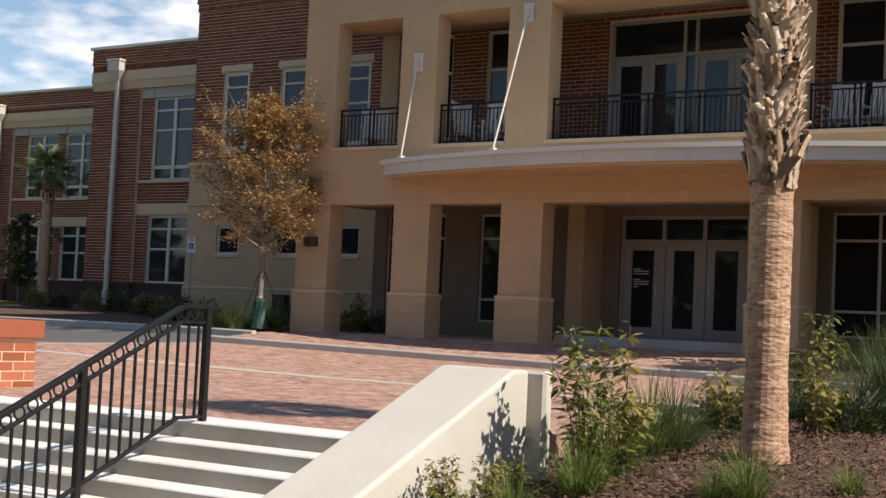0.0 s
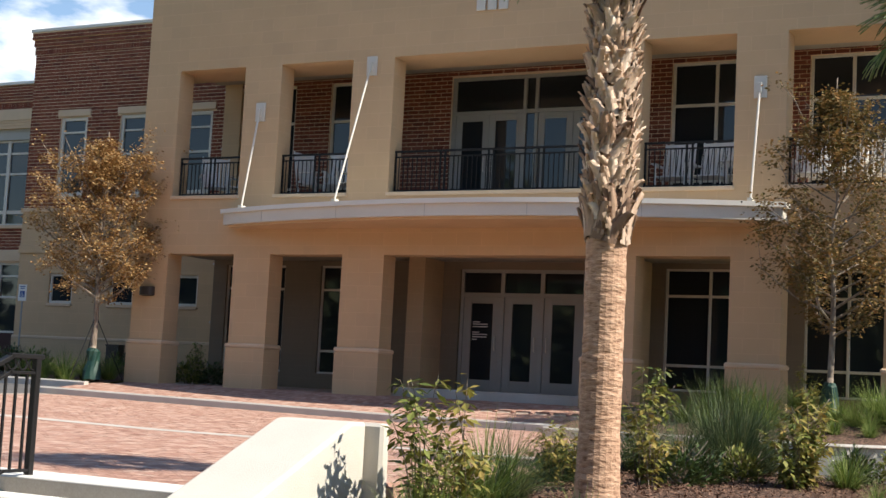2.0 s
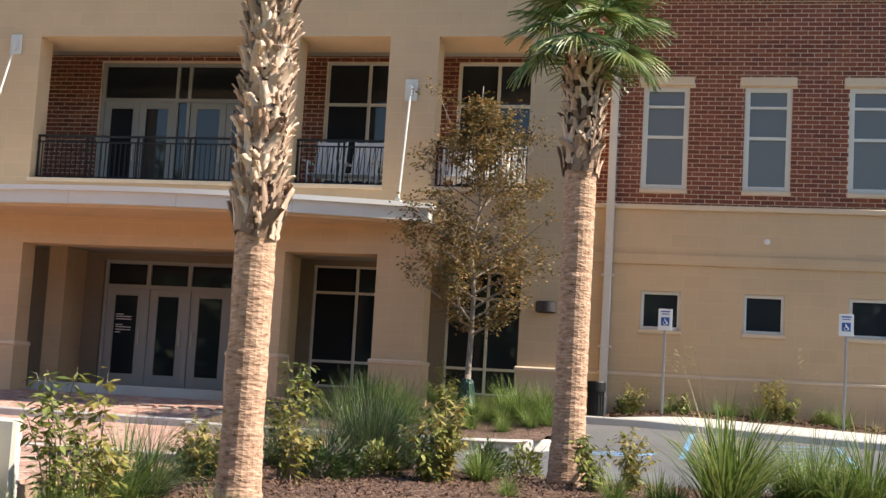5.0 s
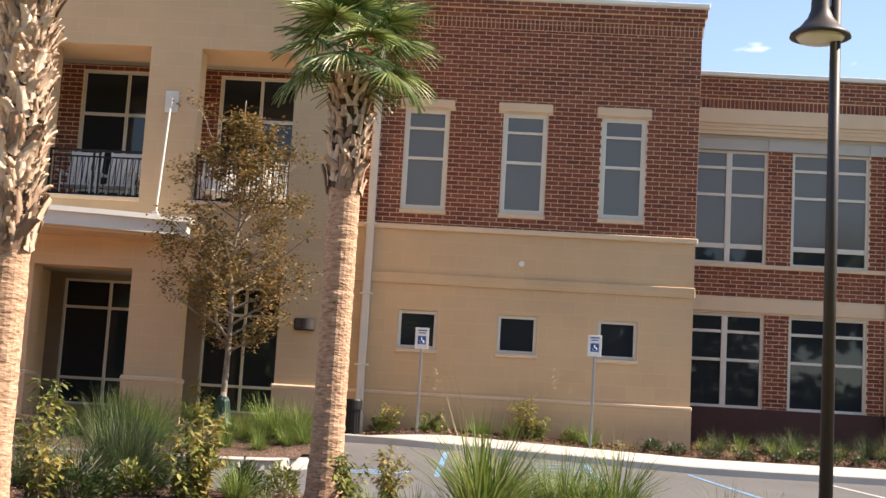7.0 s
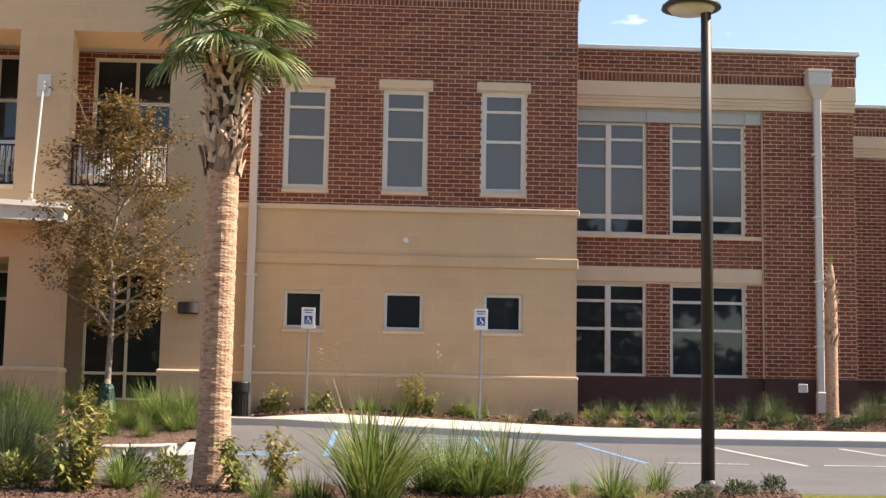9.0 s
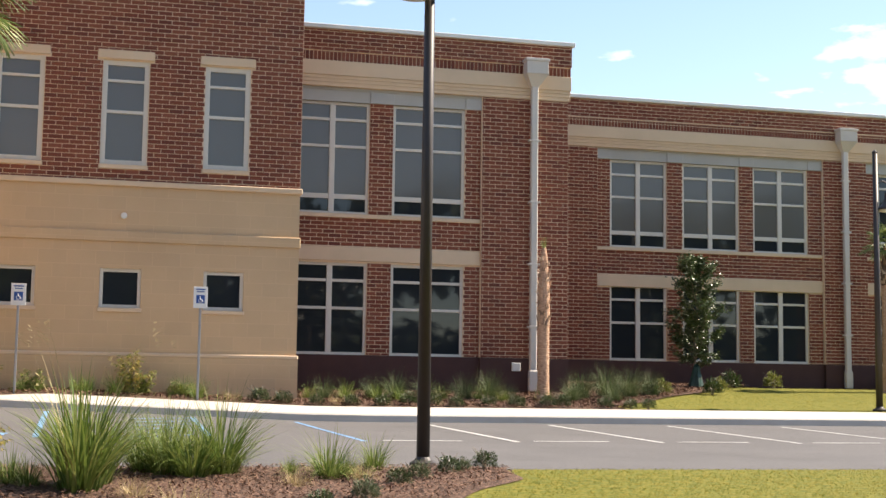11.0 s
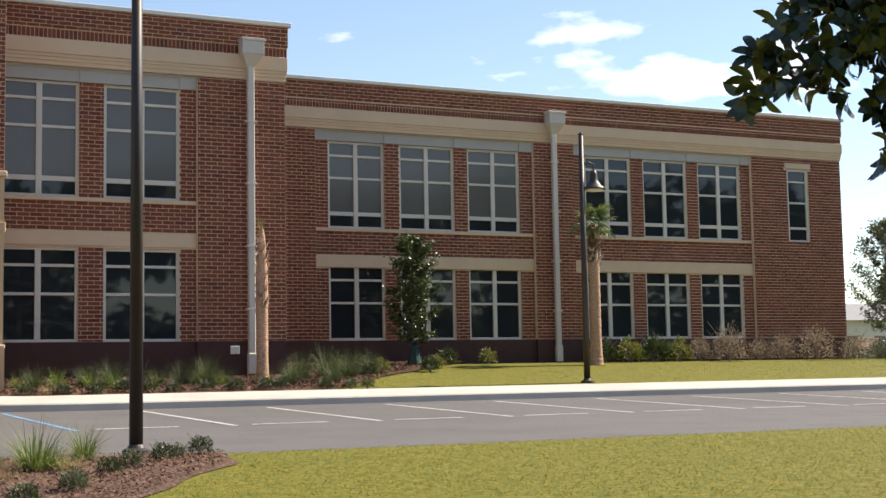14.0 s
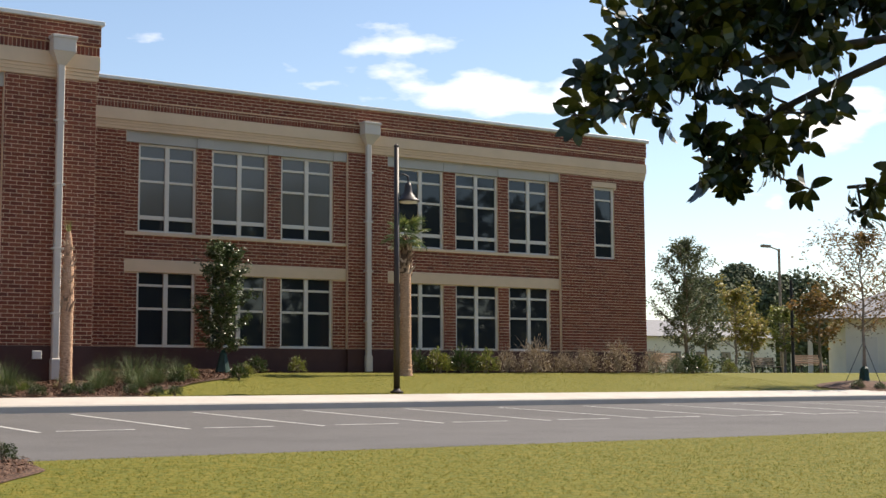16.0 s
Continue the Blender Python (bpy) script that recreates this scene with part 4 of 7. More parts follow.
def wall_light(x, y, z, w=0.42):
    t = empty_thing("wall_light", "dark bronze half-round wall light", "wall light", (x, y, z), "wall lights")
    bm = bmesh.new()
    n = 12
    lo_, hi_ = [], []
    for i in range(n + 1):
        a = math.pi * i / n
        lo_.append(bm.verts.new((math.cos(a) * w / 2, -math.sin(a) * 0.2, -0.1)))
        hi_.append(bm.verts.new((math.cos(a) * w / 2, -math.sin(a) * 0.2, 0.1)))
    for i in range(n):
        bm.faces.new((lo_[i + 1], lo_[i], hi_[i], hi_[i + 1]))
    bm.faces.new(hi_); bm.faces.new(lo_[::-1])
    bm.faces.new((lo_[0], lo_[-1], hi_[-1], hi_[0]))
    part("housing", bm, M_BRONZE, t)
    part("back_plate", boxes([(-w / 2 + 0.03, w / 2 - 0.03, -0.004, 0.01, -0.12, 0.12)]), M_BRONZE, t)


wall_light(XA + 9.0, YP - 0.012, 1.92)
wall_light(XA - 9.0, YP - 0.012, 1.92)
wall_light((XA + 2.9) * DEEP, YW - 0.012, 1.9, 0.25)
wall_light(2 * XA - 13.0, YB - 0.14, 2.9, 0.2)
num = part("number_sign", boxes([(-13.2 + i * 0.27, -13.2 + i * 0.27 + 0.22, YP - 0.05, YP - 0.006, 8.3, 8.62) for i in range(3)], 0.01), M_METAL)
tagged(num, "three pale metal blocks for a sign on the buff wall", "sign")
bm = bmesh.new()
lathe(bm, [(0.001, -0.03), (0.07, -0.03), (0.07, 0.02), (0.05, 0.04), (0.001, 0.045)], 14)
bmesh.ops.rotate(bm, verts=bm.verts, matrix=Matrix.Rotation(radians(90), 3, "X"))
sens = part("wall_sensor", bm, M_COPING)
sens.location = (0.47, YK - 0.03, 3.84)
tagged(sens, "small white round sensor on the buff wall", "sensor")


def downpipe(x, y, top, foot, head=True, mat=None):
    d = empty_thing("downpipe", "beige painted metal downpipe with box head on the wall", "downpipe", (x, y, foot), "downpipes")
    h = top - foot
    part("pipe", boxes([(-0.09, 0.09, -0.07, 0.06, 0.5, h)], 0.02), M_PIPE, d)
    part("boot", boxes([(-0.115, 0.115, -0.1, 0.06, 0.0, 0.52)], 0.02), M_PIPE, d)
    for k in range(1, int(h // 1.6) + 1):
        part("strap", boxes([(-0.15, 0.15, -0.078, 0.06, k * 1.6, k * 1.6 + 0.05)], 0.004), M_PIPE, d)
    if head:
        bm = boxes([(-0.29, 0.29, -0.28, 0.06, h + 0.25, h + 0.62), (-0.32, 0.32, -0.31, 0.06, h + 0.58, h + 0.66)], 0.01)
        vs = [bm.verts.new(p) for p in [(-0.29, -0.28, h + 0.25), (0.29, -0.28, h + 0.25), (0.29, 0.06, h + 0.25), (-0.29, 0.06, h + 0.25), (-0.1, -0.08, h - 0.05), (0.1, -0.08, h - 0.05), (0.1, 0.06, h - 0.05), (-0.1, 0.06, h - 0.05)]]
        for a, b in ((0, 1), (1, 2), (2, 3), (3, 0)):
            bm.faces.new((vs[a], vs[b], vs[b + 4], vs[a + 4]))
        part("leader_head", bm, M_PIPE, d)


for m in (lambda v: v, lambda v: 2 * XA - v):
    downpipe(m(22.42), YB - 0.32, 7.75, 0.36)
    downpipe(m(-3.0), YK - 0.12, 9.6, -0.25, False)
downpipe(10.74, YA - 0.30, 8.0, 0.12)
downpipe(-35.95, YA - 0.30, 8.0, 0.12)
vent = part("outlet_box", boxes([(10.22, 10.45, YA - 0.2, YA - 0.16, 0.62, 0.83)], 0.01), M_COPING)
tagged(vent, "small white outlet box on the brick base", "outlet")

# ---- stairs and plaza edge ----
def stairs():
    s = empty_thing("stairs", "broad concrete steps with pale nosings and shade-toned risers", "stairs", kind="structure")
    for i in range(6):
        y, z = 8.2 - 0.31 * i, -0.86 - 0.13 * i
        part("step", boxes([(-11.9, -6.05, y, y + 0.42 if i else y + 0.5, z - 0.9, z)], 0.012), M_STEP, s)
        # Thin plate that puts the riser's shade into its colour.
        part("riser", boxes([(-11.9, -6.055, y - 0.006, y - 0.001, z - 0.15, z - 0.018)]), M_RISER, s, "grey-tan riser plate toned dark for its shade")


stairs()
low = part("lower_walk", boxes([(-14, -6.4, 2.0, 6.95, -1.9, -1.61)]), M_CONCRETE)
tagged(low, "concrete walk at the foot of the stairs", "pavement", kind="structure")


def cheek_wall():
    bm = bmesh.new()
    side = [(9.49, -1.9), (9.49, -0.321), (9.27, -0.321), (6.23, -1.586), (6.23, -1.9)]
    a = [bm.verts.new((-6.10, y, z)) for y, z in side]
    b = [bm.verts.new((-5.40, y, z)) for y, z in side]
    n = len(side)
    for i in range(n):
        bm.faces.new((a[i], a[(i + 1) % n], b[(i + 1) % n], b[i]))
    bm.faces.new(a); bm.faces.new(b[::-1])
    bmesh.ops.recalc_face_normals(bm, faces=bm.faces)
    bmesh.ops.bevel(bm, geom=list(bm.edges), offset=0.03, segments=3, affect="EDGES", profile=0.5)
    w = part("cheek_wall", bm, M_WALLWHITE)
    tagged(w, "sloping white rendered wall beside the stairs", "wall", kind="structure")
    p = part("end_pier", boxes([(-6.06, -5.26, 9.50, 9.63, -1.6, -0.326)], 0.025), M_WALLWHITE)
    tagged(p, "white rendered pier ending the stair wall", "pier", kind="structure")


cheek_wall()


def stair_rail():
    r = empty_thing("handrail", "black metal stair handrail with ring frieze", "handrail", (-7.71, 8.3, -0.86))
    def drop(y):
        return min(0.0, y * 0.47) if y < 0 else 0.0
    def bar(name, z, y0, y1, hw, hh, lab=""):
        bm = bmesh.new()
        box(bm, -hw, hw, y0, y1, z - hh, z + hh, 0.004)
        for v in bm.verts:
            v.co.z += v.co.y * 0.47
        return part(name, bm, M_BLACK, r, lab)
    bar("top_rail", 1.04, -2.6, -0.28, 0.03, 0.02)
    bar("frieze_rail", 0.92, -2.6, -0.28, 0.02, 0.014)
    bar("bottom_rail", 0.17, -2.6, -0.28, 0.02, 0.014)
    part("top_rail", boxes([(-0.03, 0.03, -0.3, 0.06, 0.895, 0.935)], 0.006), M_BLACK, r)
    part("frieze_rail", boxes([(-0.02, 0.02, -0.3, 0.0, 0.775, 0.80)], 0.004), M_BLACK, r)
    part("bottom_rail", boxes([(-0.02, 0.02, -0.3, 0.0, 0.025, 0.05)], 0.004), M_BLACK, r)
    for y, z0 in ((0.0, -0.02), (-1.28, -0.62), (-2.56, -1.1)):
        part("post", boxes([(-0.028, 0.028, y - 0.028, y + 0.028, z0, (0.92 if y == 0 else 1.04 + 0.47 * y))], 0.005), M_BLACK, r)
    rv, rf, n1, n2 = [], [], 14, 6
    for k in range(n1):
        a = 2 * math.pi * k / n1
        for q in range(n2):
            b = 2 * math.pi * q / n2
            rad = 0.045 + 0.008 * math.cos(b)
            rv.append((0.008 * math.sin(b), math.cos(a) * rad, math.sin(a) * rad))
            rf.append((k * n2 + q, k * n2 + (q + 1) % n2, (k + 1) % n1 * n2 + (q + 1) % n2, (k + 1) % n1 * n2 + q))
    ring_me = mesh_of("ring", rv, rf, M_BLACK)
    for i in range(1, 23):
        y = -2.56 + i * 0.112
        if abs(y + 1.28) < 0.05:
            continue
        base = 0.47 * y if y < -0.28 else -0.135
        part("baluster", boxes([(-0.009, 0.009, y - 0.009, y + 0.009, base + 0.17, base + 0.92)]), M_BLACK, r)
        y2 = y + 0.056
        b2 = 0.47 * y2 if y2 < -0.28 else -0.125
        ring = new("ring", ring_me)
        ring.parent = r
        ring.location = (0, y2, b2 + 0.978)


stair_rail()


def brick_pier(x0, x1, y0, y1, z0, z1):
    core = part("brick_pier", boxes([(x0 + 0.005, x1 - 0.005, y0 + 0.005, y1 - 0.005, z0, z1 - 0.02)]), M_MORTAR)
    tagged(core, "square red brick pier with soldier-brick cap", "pier")
    k = 0
    z = z0
    while z + 0.1 < z1 - 0.2:
        off = (k % 2) * 0.15
        for face in range(4):
            L = (x1 - x0) if face < 2 else (y1 - y0)
            e = [0] + [off + i * 0.305 for i in range(0 if off else 1, 4) if 0 < off + i * 0.305 < L - 0.04] + [L]
            for a, b in zip(e, e[1:]):
                a, b = a + 0.008, b - 0.008
                if face == 0: bx = (x0 + a, x0 + b, y0, y0 + 0.05, z + 0.007, z + 0.094)
                elif face == 1: bx = (x0 + a, x0 + b, y1 - 0.05, y1, z + 0.007, z + 0.094)
                elif face == 2: bx = (x0, x0 + 0.05, y0 + a, y0 + b, z + 0.007, z + 0.094)
                else: bx = (x1 - 0.05, x1, y0 + a, y0 + b, z + 0.007, z + 0.094)
                part("brick", boxes([bx]), M_PIERBRICK, core)
        z += 0.1016
        k += 1
    for i in range(9):
        a = x0 - 0.06 + i * (x1 - x0 + 0.12) / 9
        part("cap_brick", boxes([(a + 0.006, a + (x1 - x0 + 0.12) / 9 - 0.006, y0 - 0.06, y1 + 0.06, z1 - 0.19, z1)], 0.006), M_PIERBRICK, core)


brick_pier(-12.75, -11.82, 9.2, 10.1, -0.9, -0.16)

# ---- lamps, signs, bin ----
def street_lamp(x, y, high, rim, ax, size, label):
    z = grade(x, y)
    p = empty_thing("street_lamp", label, "street lamp", (x, y, z), "parking lot lamps")
    bm = bmesh.new()
    lathe(bm, [(0.001, -0.05), (0.17, -0.05), (0.17, 0.03), (0.11, 0.06), (0.085, 0.10), (0.001, 0.1)], 16)
    part("base", bm, M_BRONZE, p)
    bm = bmesh.new()
    tube(bm, (0, 0, 0.05), (0, 0, high), 0.085, 0.062, 16)
    part("pole", bm, M_BRONZE, p, smooth=True)
    bm = bmesh.new()
    lathe(bm, [(0.07, high - 0.03), (0.075, high), (0.03, high + 0.04), (0.001, high + 0.05)], 12)
    part("finial", bm, M_BRONZE, p)
    k = size / 0.56
    hz = rim + 0.34 * k
    bm = bmesh.new()
    pts = [(0, 0, hz + 0.2 * k), (ax * 0.5, 0, hz + 0.32 * k), (ax, 0, hz + 0.26 * k), (ax, 0, hz + 0.1 * k)]
    for a, b in zip(pts, pts[1:]):
        tube(bm, a, b, 0.024, sides=8)
    part("arm", bm, M_BRONZE, p)
    bm = bmesh.new()
    lathe(bm, [(r * k, h * k) for r, h in [(0.001, 0.12), (0.06, 0.11), (0.085, 0.02), (0.09, -0.08), (0.12, -0.16), (0.19, -0.25), (0.27, -0.31), (0.28, -0.34), (0.25, -0.345), (0.001, -0.28)]], 22, (ax, 0, hz))
    lens = bmesh.new()
    lathe(lens, [(0.001, -0.30 * k), (0.2 * k, -0.318 * k), (0.225 * k, -0.335 * k), (0.19 * k, -0.375 * k), (0.001, -0.39 * k)], 18, (ax, 0, hz))
    part("lens", lens, M_COPING, p, "pale frosted lamp lens", smooth=True)
    part("lamp_shade", bm, M_BRONZE, p, "black bell-shaped lamp shade", smooth=True)


street_lamp(4.0, 17.0, 7.4, 6.02, -0.19, 0.76, "tall black lamp post with bell shade at the bed's tip")
street_lamp(18.75, 30.7, 6.45, 5.0, 0.36, 0.62, "tall black lamp post with bell shade on the lawn")


M_BARE = material("galvanised_steel", (0.33, 0.33, 0.33), 0.5, 0.1, 6, 60, 0.1, metal=0.4)


def parking_sign(x, y, top):
    z = grade(x, y)
    s = empty_thing("parking_sign", "blue and white wheelchair parking sign on a grey steel post", "road sign", (x, y, z), "parking signs")
    h = top - z
    part("post", boxes([(-0.025, 0.025, -0.012, 0.012, -0.1, h)], 0.004), M_BARE, s)
    plate = part("plate", boxes([(-0.15, 0.15, -0.02, -0.013, h - 0.46, h)], 0.003), M_ROCKER, s, "white sign plate")
    part("blue_panel", boxes([(-0.09, 0.09, -0.024, -0.021, h - 0.36, h - 0.18)]), M_SIGNBLUE, plate)
    bm = bmesh.new()
    c = Vector((-0.005, -0.026, h - 0.30))
    pts = [c + Vector((0.04 * math.cos(a), 0, 0.04 * math.sin(a))) for a in [math.pi * (0.75 + 1.3 * k / 8) for k in range(9)]]
    for p_, q_ in zip(pts, pts[1:]):
        tube(bm, p_, q_, 0.006, sides=5)
    tube(bm, c + Vector((-0.005, 0, 0.09)), c + Vector((0.0, 0, 0.03)), 0.009, sides=6)
    tube(bm, c + Vector((0.0, 0, 0.03)), c + Vector((0.035, 0, 0.025)), 0.008, sides=6)
    tube(bm, c + Vector((0.035, 0, 0.025)), c + Vector((0.055, 0, -0.03)), 0.008, sides=6)
    part("wheelchair_symbol", bm, M_ROCKER, plate)
    part("lettering", boxes([(-0.1, 0.1, -0.024, -0.0205, h - 0.07, h - 0.045), (-0.08, 0.08, -0.024, -0.0205, h - 0.12, h - 0.1)]), M_SIGNBLUE, plate, "unreadable dark lettering bars")


M_SIGNBLUE = material("sign_blue", (0.02, 0.08, 0.28), 0.5, 0.05, 10, 60, 0.02)
parking_sign(-1.63, 30.2, 2.2)
parking_sign(2.12, 30.1, 2.24)
parking_sign(-28.1, 29.5, 2.2)


def bin_(x, y):
    z = grade(x, y)
    b = empty_thing("litter_bin", "black round metal litter bin beside the pavement", "litter bin", (x, y, z))
    b.scale = (0.74, 0.74, 0.88)
    bm = bmesh.new()
    lathe(bm, [(0.001, 0.0), (0.2, 0.0), (0.22, 0.04), (0.22, 0.72), (0.001, 0.72)], 20)
    part("body", bm, M_BLACK, b, smooth=False)
    bm = bmesh.new()
    lathe(bm, [(0.26, 0.70), (0.27, 0.74), (0.27, 0.92), (0.25, 0.95), (0.13, 0.96), (0.12, 0.90), (0.001, 0.90)], 20)
    part("rim", bm, M_BLACK, b)
    for i in range(16):
        a = 2 * math.pi * i / 16
        part("slat", boxes([(0.225 * math.cos(a) - 0.01, 0.225 * math.cos(a) + 0.01, 0.225 * math.sin(a) - 0.01, 0.225 * math.sin(a) + 0.01, 0.04, 0.70)]), M_BLACK, b)


bin_(-2.95, 29.2)


# ---- road paint ----
def paint_strip(name, pts, w, mat, label):
    """A painted line on the road, a few millimetres above it."""
    bm = bmesh.new()
    (xa, ya), (xb, yb) = pts
    n = max(1, int(math.hypot(xb - xa, yb - ya) / 0.4))
    d = Vector((xb - xa, yb - ya)).normalized()
    nn = Vector((-d.y, d.x)) * w / 2
    rows = []
    for i in range(n + 1):
        c = Vector((xa + (xb - xa) * i / n, ya + (yb - ya) * i / n))
        rows.append([bm.verts.new((*(c + s * nn), grade(*(c + s * nn)) - 0.03 + 0.007)) for s in (-1, 1)])
    for a, b in zip(rows, rows[1:]):
        bm.faces.new((a[0], b[0], b[1], a[1]))
    bmesh.ops.recalc_face_normals(bm, faces=bm.faces)
    ob = part(name, bm, mat)
    if bm and ob.data.polygons[0].normal.z < 0:
        ob.data.flip_normals()
    return tagged(ob, label, "road marking", kind="structure")


for i in range(15):
    x = 3.95 + 2.7 * i
    paint_strip("road_marking", [(x, 28.4), (x + 0.5, 23.2)], 0.1, M_PAINT_BLUE if i == 0 else M_PAINT, "worn painted parking stall line")
    if i:
        paint_strip("road_marking", [(x - 1.85, 23.4), (x - 0.45, 23.4)], 0.1, M_PAINT, "worn short painted bar across the stall mouth")
for x in (-0.9, 1.9):
    paint_strip("road_marking", [(x, 28.2), (x, 23.2)], 0.1, M_PAINT_BLUE, "worn blue parking stall line")
for i in range(6):
    paint_strip("road_marking", [(0.7, 23.4 + 0.75 * i), (1.85, 24.2 + 0.75 * i)], 0.09, M_PAINT_BLUE, "blue hatching beside the accessible stall")
for dx, dy, ex, ey in ((-0.5, 0, 0.5, 0), (-0.4, 0.35, 0.2, 0.35), (0.2, -0.3, 0.5, 0.3), (-0.5, -0.35, 0.1, -0.35)):
    paint_strip("road_marking", [(-1.9 + dx, 23.6 + dy), (-1.9 + ex, 23.6 + ey)], 0.16, M_PAINT_BLUE, "blue wheelchair mark on the asphalt")

# ---- plants ----
M_BLADE = ramp_material("grass_blade", [(0.1, (0.06, 0.11, 0.02)), (0.5, (0.15, 0.22, 0.045)), (0.95, (0.34, 0.36, 0.12))], 0.6, 3, 3, 0.0, random_by="island", translucent=0.3)
M_BLADE_DARK = ramp_material("muhly_blade", [(0.1, (0.045, 0.075, 0.03)), (0.6, (0.10, 0.14, 0.055)), (0.95, (0.24, 0.24, 0.12))], 0.65, 3, 3, 0.0, random_by="island", translucent=0.25)
M_STRAW = ramp_material("straw_stalk", [(0.1, (0.36, 0.27, 0.12)), (0.9, (0.55, 0.45, 0.25))], 0.7, 3, 3, 0.0, random_by="island", translucent=0.2)
M_LEAF = ramp_material("shrub_leaf", [(0.1, (0.08, 0.11, 0.025)), (0.5, (0.19, 0.215, 0.05)), (0.95, (0.38, 0.34, 0.10))], 0.5, 3, 3, 0.0, random_by="island", translucent=0.25)
M_LEAF_YELLOW = ramp_material("yellowing_leaf", [(0.1, (0.12, 0.14, 0.03)), (0.5, (0.28, 0.25, 0.06)), (0.95, (0.42, 0.30, 0.10))], 0.5, 3, 3, 0.0, random_by="island", translucent=0.3)
M_LEAF_DARK = ramp_material("dark_leaf", [(0.1, (0.025, 0.05, 0.015)), (0.6, (0.055, 0.09, 0.028)), (0.95, (0.13, 0.17, 0.05))], 0.35, 3, 3, 0.0, random_by="island", translucent=0.12, spec=0.5)
M_LEAF_AUTUMN = ramp_material("autumn_leaf", [(0.1, (0.20, 0.10, 0.035)), (0.5, (0.38, 0.22, 0.085)), (0.95, (0.55, 0.38, 0.17))], 0.65, 3, 3, 0.0, random_by="island", translucent=0.3)
M_LEAF_TURNING = ramp_material("turning_leaf", [(0.1, (0.08, 0.072, 0.022)), (0.5, (0.175, 0.12, 0.038)), (0.95, (0.36, 0.19, 0.07))], 0.65, 3, 3, 0.0, random_by="island", translucent=0.3)
M_LEAF_MAG = ramp_material("magnolia_leaf", [(0.1, (0.012, 0.024, 0.008)), (0.7, (0.03, 0.05, 0.014)), (0.97, (0.14, 0.15, 0.035))], 0.3, 3, 3, 0.0, random_by="island", translucent=0.07, spec=0.6)
M_LEAF_GREY = ramp_material("grey_green_leaf", [(0.1, (0.06, 0.08, 0.04)), (0.6, (0.12, 0.15, 0.08)), (0.95, (0.22, 0.24, 0.14))], 0.6, 3, 3, 0.0, random_by="island", translucent=0.25)
M_LEAF_PALE = ramp_material("pale_shrub_leaf", [(0.1, (0.17, 0.13, 0.085)), (0.6, (0.36, 0.28, 0.20)), (0.95, (0.56, 0.46, 0.37))], 0.7, 3, 3, 0.0, random_by="island", translucent=0.2)
M_FAR = ramp_material("far_foliage", [(0.1, (0.065, 0.085, 0.05)), (0.6, (0.11, 0.14, 0.075)), (0.95, (0.19, 0.205, 0.11))], 0.8, 0.4, 3, 0.0, random_by="island")
M_BARK = ramp_material("bark", [(0.25, (0.13, 0.10, 0.075)), (0.75, (0.34, 0.28, 0.22))], 0.9, 18, 6, 0.8, (1, 1, 0.3))
# Bark darkened so that sunlit limbs look like a backlit silhouette.
M_BARK_BACKLIT = ramp_material("backlit_bark", [(0.25, (0.045, 0.036, 0.028)), (0.75, (0.12, 0.10, 0.08))], 0.9, 18, 6, 0.8, (1, 1, 0.3))
M_BARK_PALE = ramp_material("pale_bark", [(0.25, (0.34, 0.30, 0.25)), (0.75, (0.60, 0.55, 0.48))], 0.9, 18, 6, 0.6, (1, 1, 0.4))
M_PALM = ramp_material("palm_trunk", [(0.26, (0.15, 0.08, 0.05)), (0.40, (0.42, 0.25, 0.16)), (0.58, (0.54, 0.34, 0.225)), (0.8, (0.68, 0.47, 0.33))], 0.92, 9, 12, 1.0, (1.5, 1.5, 4.0))
M_BOOT = ramp_material("palm_boot", [(0.1, (0.18, 0.10, 0.065)), (0.4, (0.42, 0.28, 0.19)), (0.75, (0.62, 0.46, 0.34)), (0.97, (0.78, 0.64, 0.52))], 0.8, 22, 8, 0.9, (1, 1, 0.2), random_by="object")
# Brown fibre, darkened so the gaps between leaf bases look shaded.
M_GAP_FIBRE = ramp_material("shaded_gap_fibre", [(0.3, (0.05, 0.03, 0.02)), (0.7, (0.20, 0.125, 0.08))], 0.95, 20, 6, 0.8, (1, 1, 0.4))
M_FROND = ramp_material("palm_frond", [(0.1, (0.06, 0.11, 0.022)), (0.5, (0.15, 0.21, 0.05)), (0.95, (0.36, 0.37, 0.15))], 0.42, 3, 3, 0.0, random_by="island", translucent=0.25, spec=0.5)
M_WRAP = material("green_bag", (0.012, 0.046, 0.034), 0.5, 0.3, 8, 30, 0.5)

RND = random.Random(7)


def add_leaf(vs, fs, at, way, up, length, width):
    """A folded pointed leaf of two triangle pairs."""
    way = way.normalized()
    side = way.cross(up)
    side = side.normalized() if side.length > 1e-4 else way.orthogonal().normalized()
    n = side.cross(way)
    k = len(vs)
    mid = at + way * length * 0.5
    vs += [at, mid + side * width / 2 + n * width * 0.12, at + way * length, mid - side * width / 2 + n * width * 0.12]
    fs += [(k, k + 1, k + 2), (k, k + 2, k + 3)]


